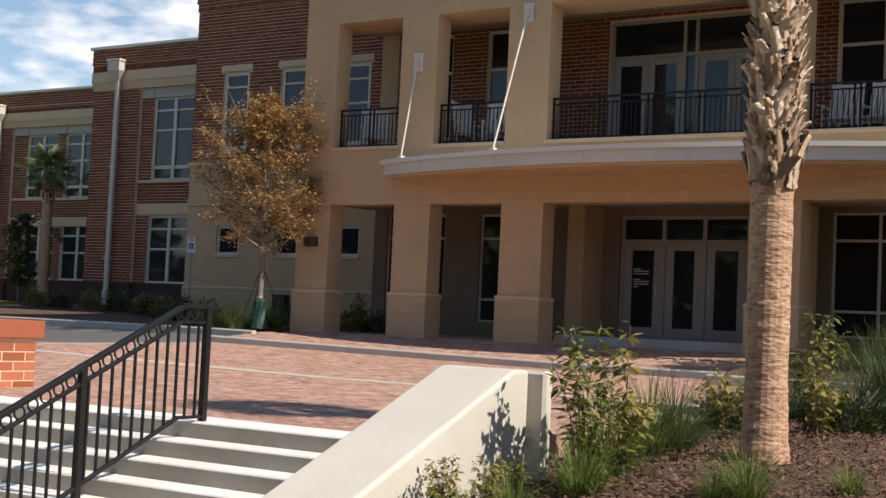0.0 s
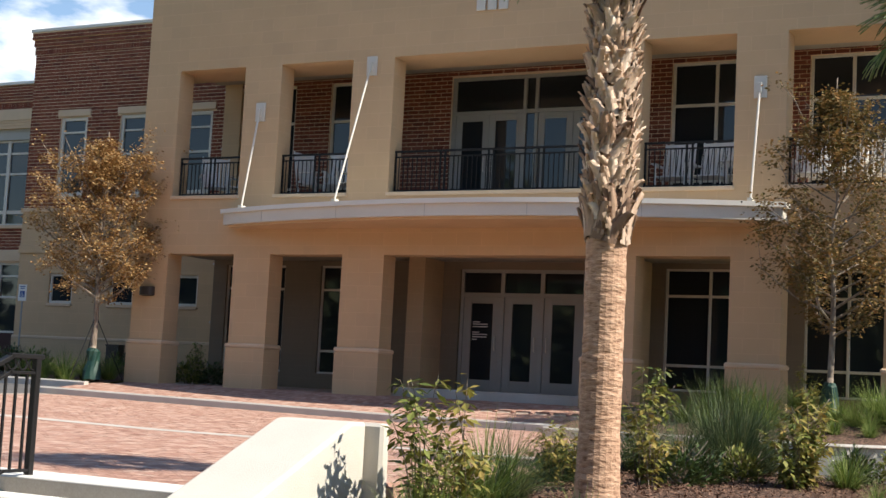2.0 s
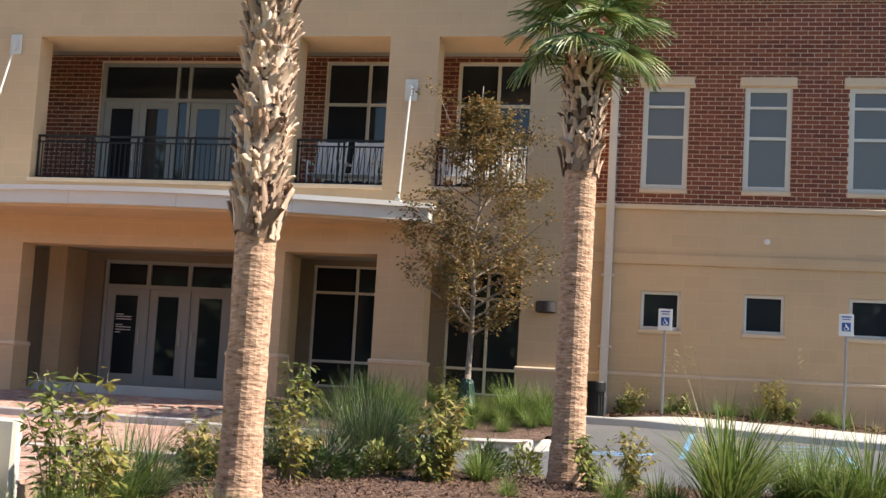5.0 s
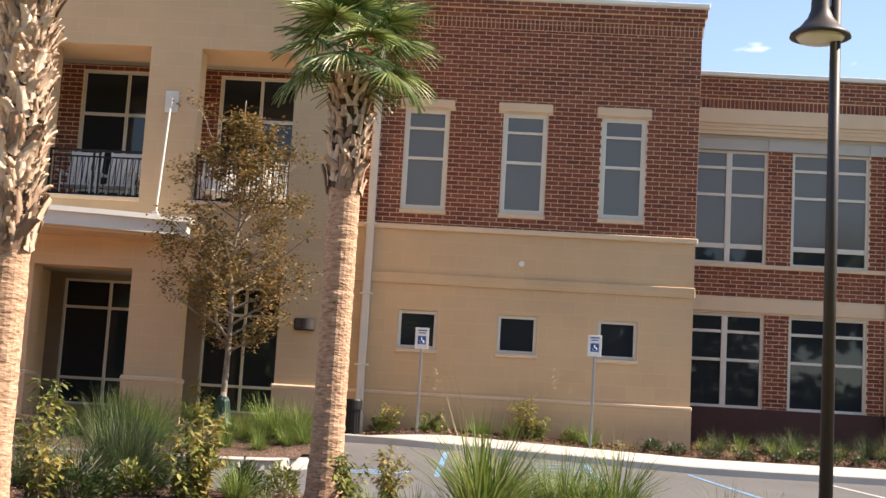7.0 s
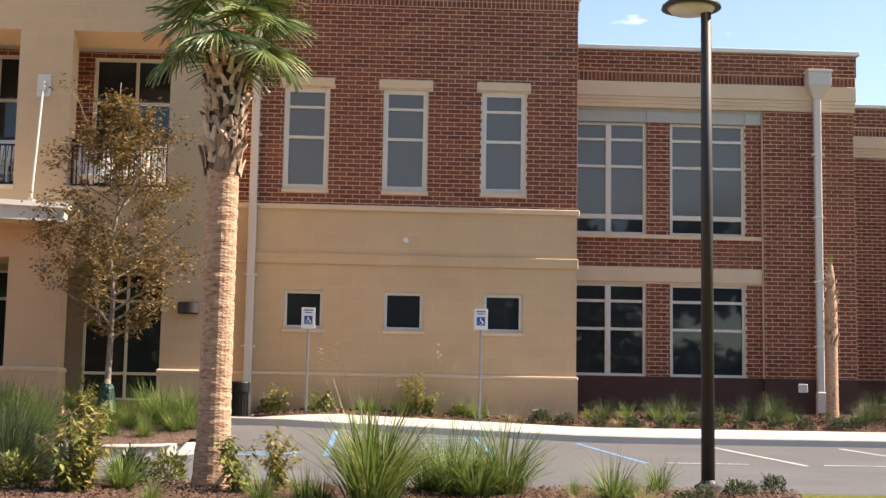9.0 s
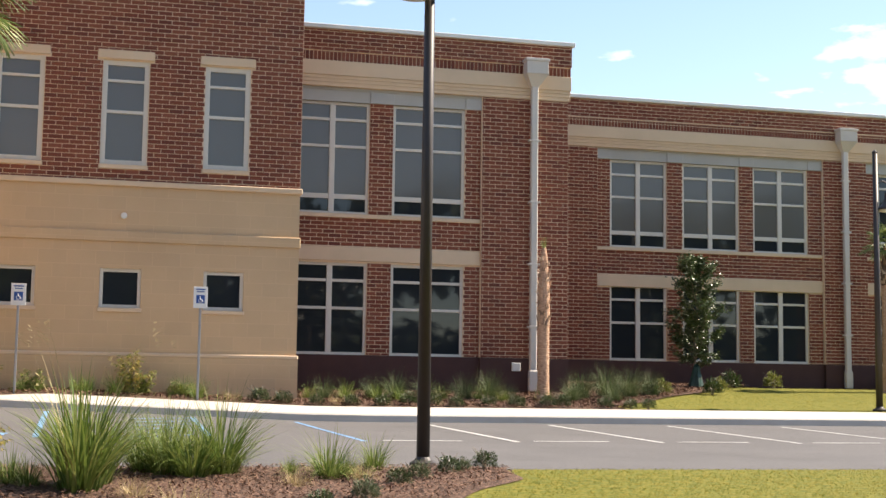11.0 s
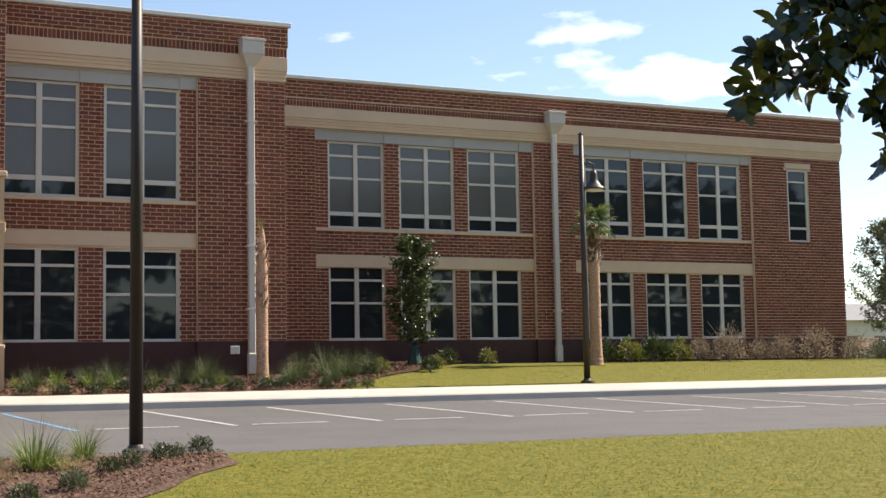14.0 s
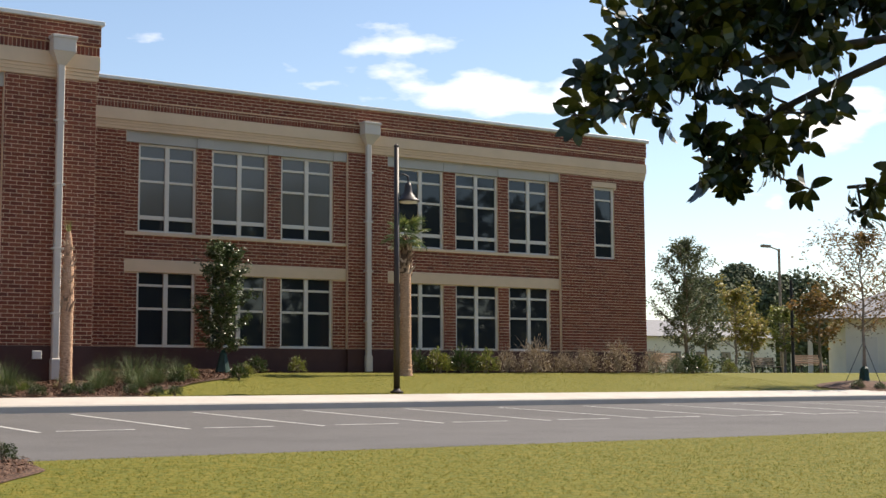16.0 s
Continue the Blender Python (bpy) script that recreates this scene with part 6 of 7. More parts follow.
def palm(x, y, foot, boots_from, crown, rad, label, boots=70, fronds=24, frond_size=1.0, lean=(0, 0), flare=1.25, low=-47, shaft=None, boot_size=1.0):
    r = random.Random(int(x * 10) + 99)
    p = empty_thing("palm_tree", label, "palm tree", (x, y, foot), "palm trees")
    h = crown - foot
    hb = boots_from - foot
    bm = bmesh.new()
    rings, sides = [], 22
    n = int(hb / 0.045)
    for i in range(n + 1):
        z = -0.1 + (hb + 0.3) * i / n
        rr = rad * (1 + (flare - 1) * max(0, 1 - z / (0.35 * hb)) ** 2) * (1 + 0.016 * ((i % 3) - 1) + r.uniform(-0.014, 0.014))
        rings.append([bm.verts.new((lean[0] * z / h + rr * (1 + 0.03 * noise.noise((math.cos(6.283 * k / sides) * 2, math.sin(6.283 * k / sides) * 2, z * 6))) * math.cos(6.283 * k / sides),
                                    lean[1] * z / h + rr * (1 + 0.03 * noise.noise((math.cos(6.283 * k / sides) * 2, math.sin(6.283 * k / sides) * 2, z * 6 + 9))) * math.sin(6.283 * k / sides), z)) for k in range(sides)])
    for a, b in zip(rings, rings[1:]):
        for k in range(sides):
            bm.faces.new((a[k], a[(k + 1) % sides], b[(k + 1) % sides], b[k]))
    part("trunk", bm, M_PALM, p, "ringed tan palm trunk")
    bm = bmesh.new()
    lathe(bm, [(rad * 0.96, hb - 0.05), (rad * 1.08, hb + 0.2), (rad * 1.0, (hb + h) / 2), (rad * 0.6, h - 0.1), (0.05, h + 0.1)], 14, (lean[0] * 0.8, lean[1] * 0.8, 0))
    part("crown_shaft", bm, shaft or M_GAP_FIBRE, p)
    for i in range(boots):
        f = i / boots
        z = hb - 0.02 + (h - hb - 0.15) * f
        az = i * 2.39996 + r.uniform(-0.2, 0.2)
        rr = rad * (1.02 if f < 0.7 else 1.02 - 0.9 * (f - 0.7))
        o = new("leaf_base", BOOTS[r.randrange(12)])
        o.parent = p
        s = boot_size * (r.uniform(0.6, 1.05) if f > 0.12 else r.uniform(0.95, 1.25)) * rad / 0.17
        o.matrix_local = Matrix.Translation((lean[0] * z / h + rr * math.cos(az), lean[1] * z / h + rr * math.sin(az), z)) @ Matrix.Rotation(az + math.pi / 2, 4, "Z") @ Matrix.Rotation(r.uniform(-0.02, 0.28) * (1 if f > 0.12 else 0.1), 4, "X") @ Matrix.Rotation(r.uniform(-0.4, 0.4), 4, "Y") @ Matrix.Diagonal((s * (0.85 if f > 0.12 else 0.72), s * (0.75 if f > 0.12 else 0.45), s * (1 if f > 0.12 else 1.3), 1))
    for i in range(fronds):
        az = i * 2.39996 + r.uniform(-0.2, 0.2)
        el = radians(78 + (low - 78) * (i / max(1, fronds)) + r.uniform(-8, 8))
        o = new("frond", FRONDS[i % 4])
        o.parent = p
        s = frond_size * r.uniform(0.85, 1.1)
        o.matrix_local = Matrix.Translation((lean[0], lean[1], h + 0.05)) @ Matrix.Rotation(az, 4, "Z") @ Matrix.Rotation(el, 4, "X") @ Matrix.Diagonal((s, s, s, 1))
    return p


palm(-3.83, 10.45, -0.99, 1.2, 3.75, 0.165, "tall palm with ringed tan trunk and shaggy leaf bases", 270, 20, 1.0, low=-12, boot_size=0.95)
palm(-1.86, 15.55, -0.91, 2.62, 4.25, 0.18, "palm with ringed trunk and green fan crown in the bed", 84, 22, 1.0, flare=1.3, low=-38)
palm(22.5, 36.3, grade(22.5, 36.3), 3.3, 4.5, 0.17, "palm with a small green crown near the brick wall", 30, 16, 0.75)
palm(-40.75, 35.0, grade(-40.75, 35.0), 3.8, 4.95, 0.19, "shaded palm with green fan crown before the brick wing", 30, 20, 1.05)
p3 = palm(10.35, 31.6, grade(10.35, 31.6), 1.6, 3.45, 0.14, "newly planted palm trunk with tied leaf stubs", 34, 0, shaft=M_PALM, boot_size=0.8)
vs, fs = [], []
for i in range(9):
    add_blade(vs, fs, (0.03 * math.cos(i), 0.03 * math.sin(i), 3.4 - p3.location.z), i * 0.7, 0.12, 0.45, 0.03, 3, 0.4)
o = new("cut_leaf_tuft", mesh_of("cut_leaf_tuft", vs, fs, M_BLADE))
o.parent = p3


# ---- trees ----
def tree(name, x, y, foot, clear, top, width, leaves, leaf, mat, bark, label, category, seed, trunk_r=0.06, limbs=22, shape=0.5, group="", stakes=False, wrap=False, gaps=0.0):
    """Trunk with rising limbs that fork into twigs; leaves sit on the twigs."""
    r = random.Random(seed)
    t = empty_thing(name, label, category, (x, y, foot), group)
    h = top - foot
    cl = clear - foot
    bm = bmesh.new()
    pts = [Vector((0, 0, -0.1))]
    for i in range(1, 9):
        pts.append(Vector((r.uniform(-0.03, 0.03) * i ** 0.5, r.uniform(-0.03, 0.03) * i ** 0.5, h * 0.93 * i / 8)))
    for i, (a, b) in enumerate(zip(pts, pts[1:])):
        tube(bm, a, b, trunk_r * (1 - 0.11 * i), trunk_r * (1 - 0.11 * (i + 1)), 9, i in (0, 7))
    trunk = part("trunk", bm, bark, t, smooth=True)
    bm = bmesh.new()
    segs = []
    for i in range(limbs):
        f = (i + 0.5) / limbs
        z0 = cl * 0.92 + (h * 0.88 - cl * 0.92) * f
        az = i * 2.39996 + r.uniform(-0.4, 0.4)
        prof = math.sin(math.pi * min(1, max(0.06, f * (1 - shape * 0.35) + 0.22))) ** 0.8
        ln = width / 2 * prof * r.uniform(0.75, 1.12)
        rise = ln * r.uniform(0.55, 1.1) * (1.25 if f > 0.5 else 0.9)
        k = min(7, int(z0 / (h * 0.93) * 8))
        a = pts[k].lerp(pts[k + 1], min(1, z0 / (h * 0.93) * 8 - k))
        m = a + Vector((math.cos(az) * ln * 0.5, math.sin(az) * ln * 0.5, rise * 0.35))
        e = a + Vector((math.cos(az + r.uniform(-.2, .2)) * ln, math.sin(az + r.uniform(-.2, .2)) * ln, rise))
        e.z = min(e.z, h * r.uniform(0.95, 1.03))
        r0 = trunk_r * 0.42 * (1 - 0.6 * f)
        tube(bm, a, m, r0, r0 * 0.7, 6, False); tube(bm, m, e, r0 * 0.7, 0.006, 6, False)
        segs += [(a.lerp(m, 0.4), m), (m, e), (m, e)]
        for _ in range(4):
            s = m.lerp(e, r.uniform(-0.5, 0.9))
            w = Vector((r.uniform(-1, 1), r.uniform(-1, 1), r.uniform(-0.3, 1.0))).normalized() * ln * r.uniform(0.25, 0.5)
            tube(bm, s, s + w, 0.008, 0.003, 4, False)
            segs.append((s, s + w))
    part("branchwork", bm, M_BARK, t)["kind"] = "stuff"
    vs, fs = [], []
    for _ in range(leaves):
        a, b = r.choice(segs)
        p = a.lerp(b, r.uniform(0.1, 1.08)) + Vector((r.gauss(0, 1), r.gauss(0, 1), r.gauss(0, 0.8))) * width * 0.035
        if gaps and noise.noise(p * 1.7 + Vector((seed, 0, 0))) < gaps - 0.5:
            continue
        az = r.uniform(0, 6.283)
        add_leaf(vs, fs, p, Vector((math.cos(az), math.sin(az), r.uniform(-0.9, 0.5))), Vector((r.uniform(-1, 1), r.uniform(-1, 1), 1)), leaf * r.uniform(0.6, 1.2), leaf * r.uniform(0.45, 0.7))
    o = new("crown", mesh_of("crown", vs, fs, mat))
    o.parent = t
    if stakes:
        for k in range(3):
            a = 2.1 * k + 0.5
            bm = bmesh.new()
            tube(bm, (math.cos(a) * 0.75, math.sin(a) * 0.75, -0.05), (math.cos(a) * 0.05, math.sin(a) * 0.05, cl * 0.75), 0.012, sides=5)
            part("guy_strap", bm, M_BLACK, t, "dark guy strap")
    if wrap:
        bm = bmesh.new()
        lathe(bm, [(0.24, -0.05), (0.2, 0.15), (0.14, 0.4), (trunk_r * 1.7, 0.62), (trunk_r * 1.2, 0.7)], 12)
        for v in bm.verts:
            v.co += Vector((r.uniform(-0.03, 0.03), r.uniform(-0.03, 0.03), r.uniform(-0.02, 0.02)))
        part("watering_bag", bm, M_WRAP, t, "dark green watering bag round the foot")
    return t


tree("tree", -22.65, 26.3, -0.25, 1.6, 6.2, 3.35, 32000, 0.085, M_LEAF_AUTUMN, M_BARK, "young staked tree in orange-brown autumn leaf", "tree", 3, 0.085, 48, 0.4, stakes=True, wrap=True, gaps=0.22)
tree("tree", -4.95, 25.3, -0.3, 1.3, 6.4, 3.1, 22000, 0.088, M_LEAF_TURNING, M_BARK, "slender young tree with sparse browning leaves on the island", "tree", 5, 0.065, 46, 0.5, wrap=True, gaps=0.36)
tree("tree", -42.4, 35.3, grade(-42.4, 35.3), 0.6, 3.8, 1.5, 4500, 0.12, M_LEAF_DARK, M_BARK, "narrow dark evergreen tree in the shade of the wing", "tree", 7, 0.06, 34, 0.7)
tree("magnolia_tree", 16.5, 36.5, grade(16.5, 36.5), 0.9, 4.4, 1.75, 10000, 0.10, M_LEAF_DARK, M_BARK, "narrow young magnolia with glossy dark leaves", "tree", 8, 0.05, 34, 0.7, wrap=True)
tree("tree", 39.6, 42.0, grade(39.6, 42), 1.3, 6.45, 3.1, 9000, 0.13, M_LEAF_GREY, M_BARK, "grey-green young oak on the lawn past the wing", "tree", 9, 0.1, 32, 0.6, wrap=True)
tree("tree", 37.15, 30.95, grade(37.15, 30.95), 1.7, 5.6, 3.4, 3200, 0.13, M_LEAF_TURNING, M_BARK, "staked young tree with thin yellowing leaves beside the pavement", "tree", 10, 0.07, 28, 0.5, stakes=True, wrap=True)
for i, (x, y, tp, w, mt) in enumerate([(46.5, 48, 4.3, 2.4, M_LEAF_GREY), (50.7, 50.2, 5.1, 3.5, M_LEAF_YELLOW), (51.9, 50.3, 3.5, 2.0, M_LEAF_YELLOW), (57.2, 53.0, 4.4, 2.4, M_LEAF), (45.0, 39.7, 3.9, 2.8, M_LEAF_TURNING), (-44, 40, 5.0, 3.5, M_LEAF_GREY)]):
    tree("tree", x, y, grade(x, y), 1.5, tp, w, 2200, 0.2, mt, M_BARK, "small street tree on the far lawn", "tree", 20 + i, 0.08, 20, 0.5, "far lawn trees")


sheet("planting_bed", M_MULCH, 35.2, 39.4, 29.2, 32.4, lambda x, y: 0.02 + 0.22 * max(0, 1 - ((x - 37.3) / 2.1) ** 2 - ((y - 30.8) / 1.6) ** 2), 0.2, "bark mulch mound round the staked tree", "ground", outline=lambda x, y: ((x - 37.3) / 2.1) ** 2 + ((y - 30.8) / 1.6) ** 2 < 1)
grow("tuft", [(35.9, 30.2, 1.3), (36.5, 29.8, 1.2), (38.3, 30.0, 1.4)])


# ---- overhanging magnolia ----
def magnolia():
    r = random.Random(42)
    t = empty_thing("magnolia_tree", "large magnolia with glossy dark leaves overhanging the lawn", "tree", (9.6, 2.6, grade(9.6, 2.6)))
    oz = t.location
    def loc(x, y, z):
        return Vector((x, y, z)) - oz
    bm = bmesh.new()
    pts = [Vector((0, 0, -0.2)), Vector((0.1, 0, 1.2)), Vector((-0.05, 0.1, 2.6)), Vector((0.1, 0.1, 4.2)), Vector((0.0, 0.0, 6.0)), Vector((0.05, 0, 8.0))]
    for i, (a, b) in enumerate(zip(pts, pts[1:])):
        tube(bm, a, b, 0.24 - 0.035 * i, 0.24 - 0.035 * (i + 1), 12, False)
    part("trunk", bm, M_BARK, t, smooth=True)
    def limb(path, r0, r1, name="limb"):
        b = bmesh.new()
        n = len(path) - 1
        for i, (p, q) in enumerate(zip(path, path[1:])):
            tube(b, p, q, r0 + (r1 - r0) * i / n, r0 + (r1 - r0) * (i + 1) / n, 7, False)
        part(name, b, M_BARK_BACKLIT, t, smooth=True)
    low_limb = [pts[2], loc(8.2, 3.5, 2.0), loc(7.0, 4.35, 1.86), loc(6.14, 4.9, 1.77), loc(5.81, 5.13, 1.59), loc(5.66, 5.24, 1.5), loc(5.46, 5.39, 1.35), loc(5.36, 5.47, 1.22)]
    high_limb = [pts[2] + Vector((0, 0, 0.3)), loc(8.0, 3.8, 2.25), loc(6.8, 4.5, 2.0), loc(5.91, 5.04, 1.84), loc(5.52, 5.3, 1.75), loc(5.24, 5.49, 1.72), loc(5.0, 5.66, 1.6), loc(4.86, 5.76, 1.5)]
    top_limb = [pts[3], loc(8.0, 4.0, 2.9), loc(6.9, 4.7, 2.35), loc(6.2, 5.1, 2.15), loc(5.6, 5.45, 2.08), loc(5.15, 5.68, 1.98)]
    side_limb = [pts[2], loc(8.6, 3.2, 1.5), loc(7.0, 4.2, 1.2), loc(6.2, 4.8, 1.08), loc(5.85, 4.98, 1.04)]
    fall_limb = [low_limb[5], loc(5.64, 5.27, 1.42), loc(5.56, 5.32, 1.30), loc(5.52, 5.36, 1.20)]
    for l in (low_limb, high_limb, top_limb, side_limb, fall_limb):
        limb(l, 0.036 if l is not fall_limb else 0.016, 0.01)
    vs, fs = [], []
    def rosette(c, n, ln):
        ax = Vector((r.uniform(-1, 1), r.uniform(-1, 1), r.uniform(-0.6, 0.8))).normalized()
        for k in range(n):
            a = 6.283 * k / n + r.uniform(-0.3, 0.3)
            u = ax.orthogonal().normalized(); v = ax.cross(u)
            w = (u * math.cos(a) + v * math.sin(a)) * r.uniform(0.6, 1.0) + ax * r.uniform(0.1, 0.7) + Vector((0, 0, -0.25))
            n_ = len(vs)
            L, W = ln * r.uniform(0.75, 1.15), ln * 0.42
            w.normalize()
            s = w.cross(ax + Vector((0.01, 0.02, 0))).normalized()
            up = s.cross(w)
            p = c + w * 0.02
            for f, wd, dz in ((0, 0.1, 0), (0.14, 0.5, 0.012), (0.35, 0.88, 0.022), (0.58, 1.0, 0.02), (0.78, 0.86, 0.008), (0.92, 0.5, -0.008), (1.0, 0.12, -0.02)):
                q = p + w * L * f + up * dz
                vs.append(q - s * W * wd / 2 + up * 0.006); vs.append(q + s * W * wd / 2 + up * 0.006)
            for i in range(6):
                fs.append((n_ + 2 * i, n_ + 2 * i + 1, n_ + 2 * i + 3, n_ + 2 * i + 2))
    tw = bmesh.new()
    nodes = []
    for l, n in ((low_limb, 18), (high_limb, 40), (top_limb, 105), (side_limb, 10), (fall_limb, 8)):
        lo = 1.8 if l is top_limb else 4.3 if l is low_limb else 0.4 if l is fall_limb else 2.2
        for i in range(n):
            f = lo + (len(l) - 1.001 - lo) * (i / n) ** 0.75
            k = int(f)
            a = l[k].lerp(l[k + 1], f - k)
            up = 0.9 if l in (top_limb, high_limb) else 0.4
            down = -0.35 if l in (top_limb, high_limb) else -0.9
            d = Vector((r.uniform(-1, 1), r.uniform(-1, 1), r.uniform(down, up))).normalized() * r.uniform(0.08, 0.36)
            e = a + d
            m = a + d * 0.5 + Vector((0, 0, -0.03))
            tube(tw, a, m, 0.009, 0.007, 5, False); tube(tw, m, e, 0.007, 0.005, 5, False)
            rosette(e, r.randint(7, 10), 0.14)
            if r.random() < 0.6:
                rosette(m + Vector((r.uniform(-.05, .05), r.uniform(-.05, .05), r.uniform(-.05, .05))), r.randint(3, 6), 0.115)
    # unseen rest of the crown, out over the lawn, dense to shade limbs
    for i in range(900):
        a, z = r.uniform(0, 6.283), r.uniform(2.2, 8.6)
        rad = 3.3 * math.sqrt(r.random()) * max(0.15, 1 - ((z - 4.0) / 5.0) ** 2)
        c = Vector((math.cos(a) * rad, math.sin(a) * rad, z))
        if (c + oz).y > 5.2 and (c + oz).z < 3:
            continue
        rosette(c, 8, 0.2)
    part("twig_spray", tw, M_BARK_BACKLIT, t)["kind"] = "stuff"
    o = new("crown", mesh_of("crown", vs, fs, M_LEAF_MAG))
    o.parent = t


magnolia()


# ---- far surroundings ----
def foliage_bank(name, centres, per, leaf, label, seed, mat=None):
    r = random.Random(seed)
    vs, fs = [], []
    for x, y, z0, w, h in centres:
        blobs = [(Vector((r.uniform(-.32, .32) * w, r.uniform(-.3, .3) * w, h * r.uniform(0.25, 0.82))), w * r.uniform(0.14, 0.27)) for _ in range(9)]
        for _ in range(per):
            c, rad = r.choice(blobs)
            d = Vector((r.gauss(0, 1), r.gauss(0, 1), r.gauss(0, 1))).normalized()
            p = Vector((x, y, z0)) + c + d * rad * r.uniform(0.6, 1.1)
            p.z = max(p.z, z0)
            add_leaf(vs, fs, p, Vector((r.uniform(-1, 1), r.uniform(-1, 1), r.uniform(-0.8, 0.6))), d, leaf * r.uniform(0.6, 1.3), leaf * 0.7)
    o = new(name, mesh_of(name, vs, fs, mat or M_FAR))
    return tagged(o, label, "woods", kind="stuff")


M_OAK = ramp_material("oak_foliage", [(0.1, (0.04, 0.055, 0.028)), (0.6, (0.075, 0.098, 0.045)), (0.95, (0.15, 0.17, 0.08))], 0.8, 0.4, 3, 0.0, random_by="island")
rw = random.Random(5)
foliage_bank("far_woods", [(94 + 6.5 * i + rw.uniform(-2, 2), 118 + rw.uniform(-8, 8) - 0.5 * i, 0, rw.uniform(8, 13), rw.uniform(6.5, 8.5)) for i in range(13)], 8000, 0.6, "distant dark green trees past the lawn", 1)
foliage_bank("far_woods", [(106.5, 105, 0, 12, 12.5), (112.5, 106, 0, 12, 12.0), (109.5, 107, 0, 11, 13.8), (116.5, 104, 0, 8, 10.5)], 20000, 0.5, "broad dark evergreen oak far past the lawn", 6, M_OAK)
foliage_bank("far_woods", [(-150 + 12 * i, 95 + rw.uniform(-8, 8), 0, rw.uniform(10, 14), rw.uniform(6, 8)) for i in range(8)], 300, 1.4, "distant trees past the left wing", 2)
# Unseen tree row, sized to darken window reflections and block low sky light.
foliage_bank("far_woods", [(-160 + 8.5 * i + rw.uniform(-2, 2), -25 + rw.uniform(-4, 4), -1.6, rw.uniform(12, 16), rw.uniform(15, 18) if i < 25 else 20) for i in range(33)], 1400, 1.5, "unseen tall trees opposite the building, darkening its glass", 3)

# Low thicket added out of view, closing the bright gap in the lower reflections.
foliage_bank("far_woods", [(-160 + 7 * i, -21 + rw.uniform(-2, 2), -1.6, 12, rw.uniform(5, 6.5)) for i in range(42)], 1500, 1.1, "unseen thicket added opposite to darken the lower panes", 4)

M_SIDING = material("cream_siding", (0.72, 0.66, 0.54), 0.8, 0.05, 2, 40, 0.1, dirt=0.1)
M_ROOF = material("grey_shingle", (0.26, 0.26, 0.27), 0.85, 0.15, 3, 60, 0.4)


def pavilion(x, y, w, d, h, label):
    z = grade(x, y)
    p = empty_thing("pavilion", label, "pavilion", (x, y, z))
    p.rotation_euler = (0, 0, -0.7)
    part("wall", boxes([(0, w, 0, 0.15, 0, h), (0, 0.15, 0.15, d, 0, h), (w - 0.15, w, 0.15, d, 0, h), (0.15, w - 0.15, d - 0.15, d, 0, h)]), M_SIDING, p)
    part("door", boxes([(0.8, 1.7, -0.03, 0.0, 0, 2.1)], 0.01), M_WHITE, p)
    bm = bmesh.new()
    e = 2.4
    a = [bm.verts.new(v) for v in [(-e, -0.9, h), (w + 0.9, -0.9, h), (w + 0.9, d + 0.9, h), (-e, d + 0.9, h)]]
    b = [bm.verts.new(v) for v in [(3.4, d / 2, h + 1.9), (w - 1.4, d / 2, h + 1.9)]]
    bm.faces.new((a[0], a[1], b[1], b[0])); bm.faces.new((a[2], a[3], b[0], b[1])); bm.faces.new((a[1], a[2], b[1])); bm.faces.new((a[3], a[0], b[0])); bm.faces.new(a[::-1])
    part("roof", bm, M_ROOF, p, "grey hipped roof")
    for px, py in ((-e + 0.4, -0.6), (-e + 0.4, d + 0.6)):
        part("post", boxes([(px - 0.12, px + 0.12, py - 0.12, py + 0.12, 0, h)], 0.01), M_SIDING, p)


pavilion(60.4, 51.5, 8, 6, 3.1, "cream pavilion with grey hipped roof past the lawn")


def far_house(x, y, w, h, label):
    z = grade(x, y)
    p = empty_thing("house", label, "house", (x, y, z), "far houses")
    part("wall", boxes([(0, w, 0, 7, 0, h)]), M_SIDING, p)
    bm = bmesh.new()
    a = [bm.verts.new(v) for v in [(-0.5, -0.5, h), (w + 0.5, -0.5, h), (w + 0.5, 7.5, h), (-0.5, 7.5, h)]]
    b = [bm.verts.new(v) for v in [(1.5, 3.5, h + 1.6), (w - 1.5, 3.5, h + 1.6)]]
    bm.faces.new((a[0], a[1], b[1], b[0])); bm.faces.new((a[2], a[3], b[0], b[1])); bm.faces.new((a[1], a[2], b[1])); bm.faces.new((a[3], a[0], b[0]))
    part("roof", bm, M_ROOF, p)
    for i in range(int(w // 3)):
        part("window", boxes([(1 + 3 * i, 2.2 + 3 * i, -0.03, 0.0, 1.0, 2.3)]), M_GLASS, p)


far_house(79, 90, 17, 3.6, "long pale one-storey house far past the trees")
far_house(128, 122, 20, 3.2, "long pale one-storey house far past the trees")
foliage_bank("hedge", [(60 + 4 * i, 84, 0.2, 5, 1.5) for i in range(16)], 400, 0.3, "clipped dark hedge along the far street", 7)
bm = bmesh.new()
tube(bm, (0, 0, -0.2), (0, 0, 7.9), 0.12, 0.08, 10)
tube(bm, (0, 0, 7.8), (-0.9, 0, 8.0), 0.05, 0.04, 8)
box(bm, -1.5, -0.8, -0.12, 0.12, 7.92, 8.08)
tp = part("utility_light_pole", bm, M_BARK)
tp.location = (64.5, 60, grade(64.5, 60))
tagged(tp, "grey wooden utility pole with street light arm", "street lamp")
bm = bmesh.new()
tube(bm, (0, 0, -0.1), (0, 0, 4.6), 0.09, 0.07, 10)
lp = part("lamp_post", bm, M_BLACK)
lp.location = (51.3, 47, grade(51.3, 47))
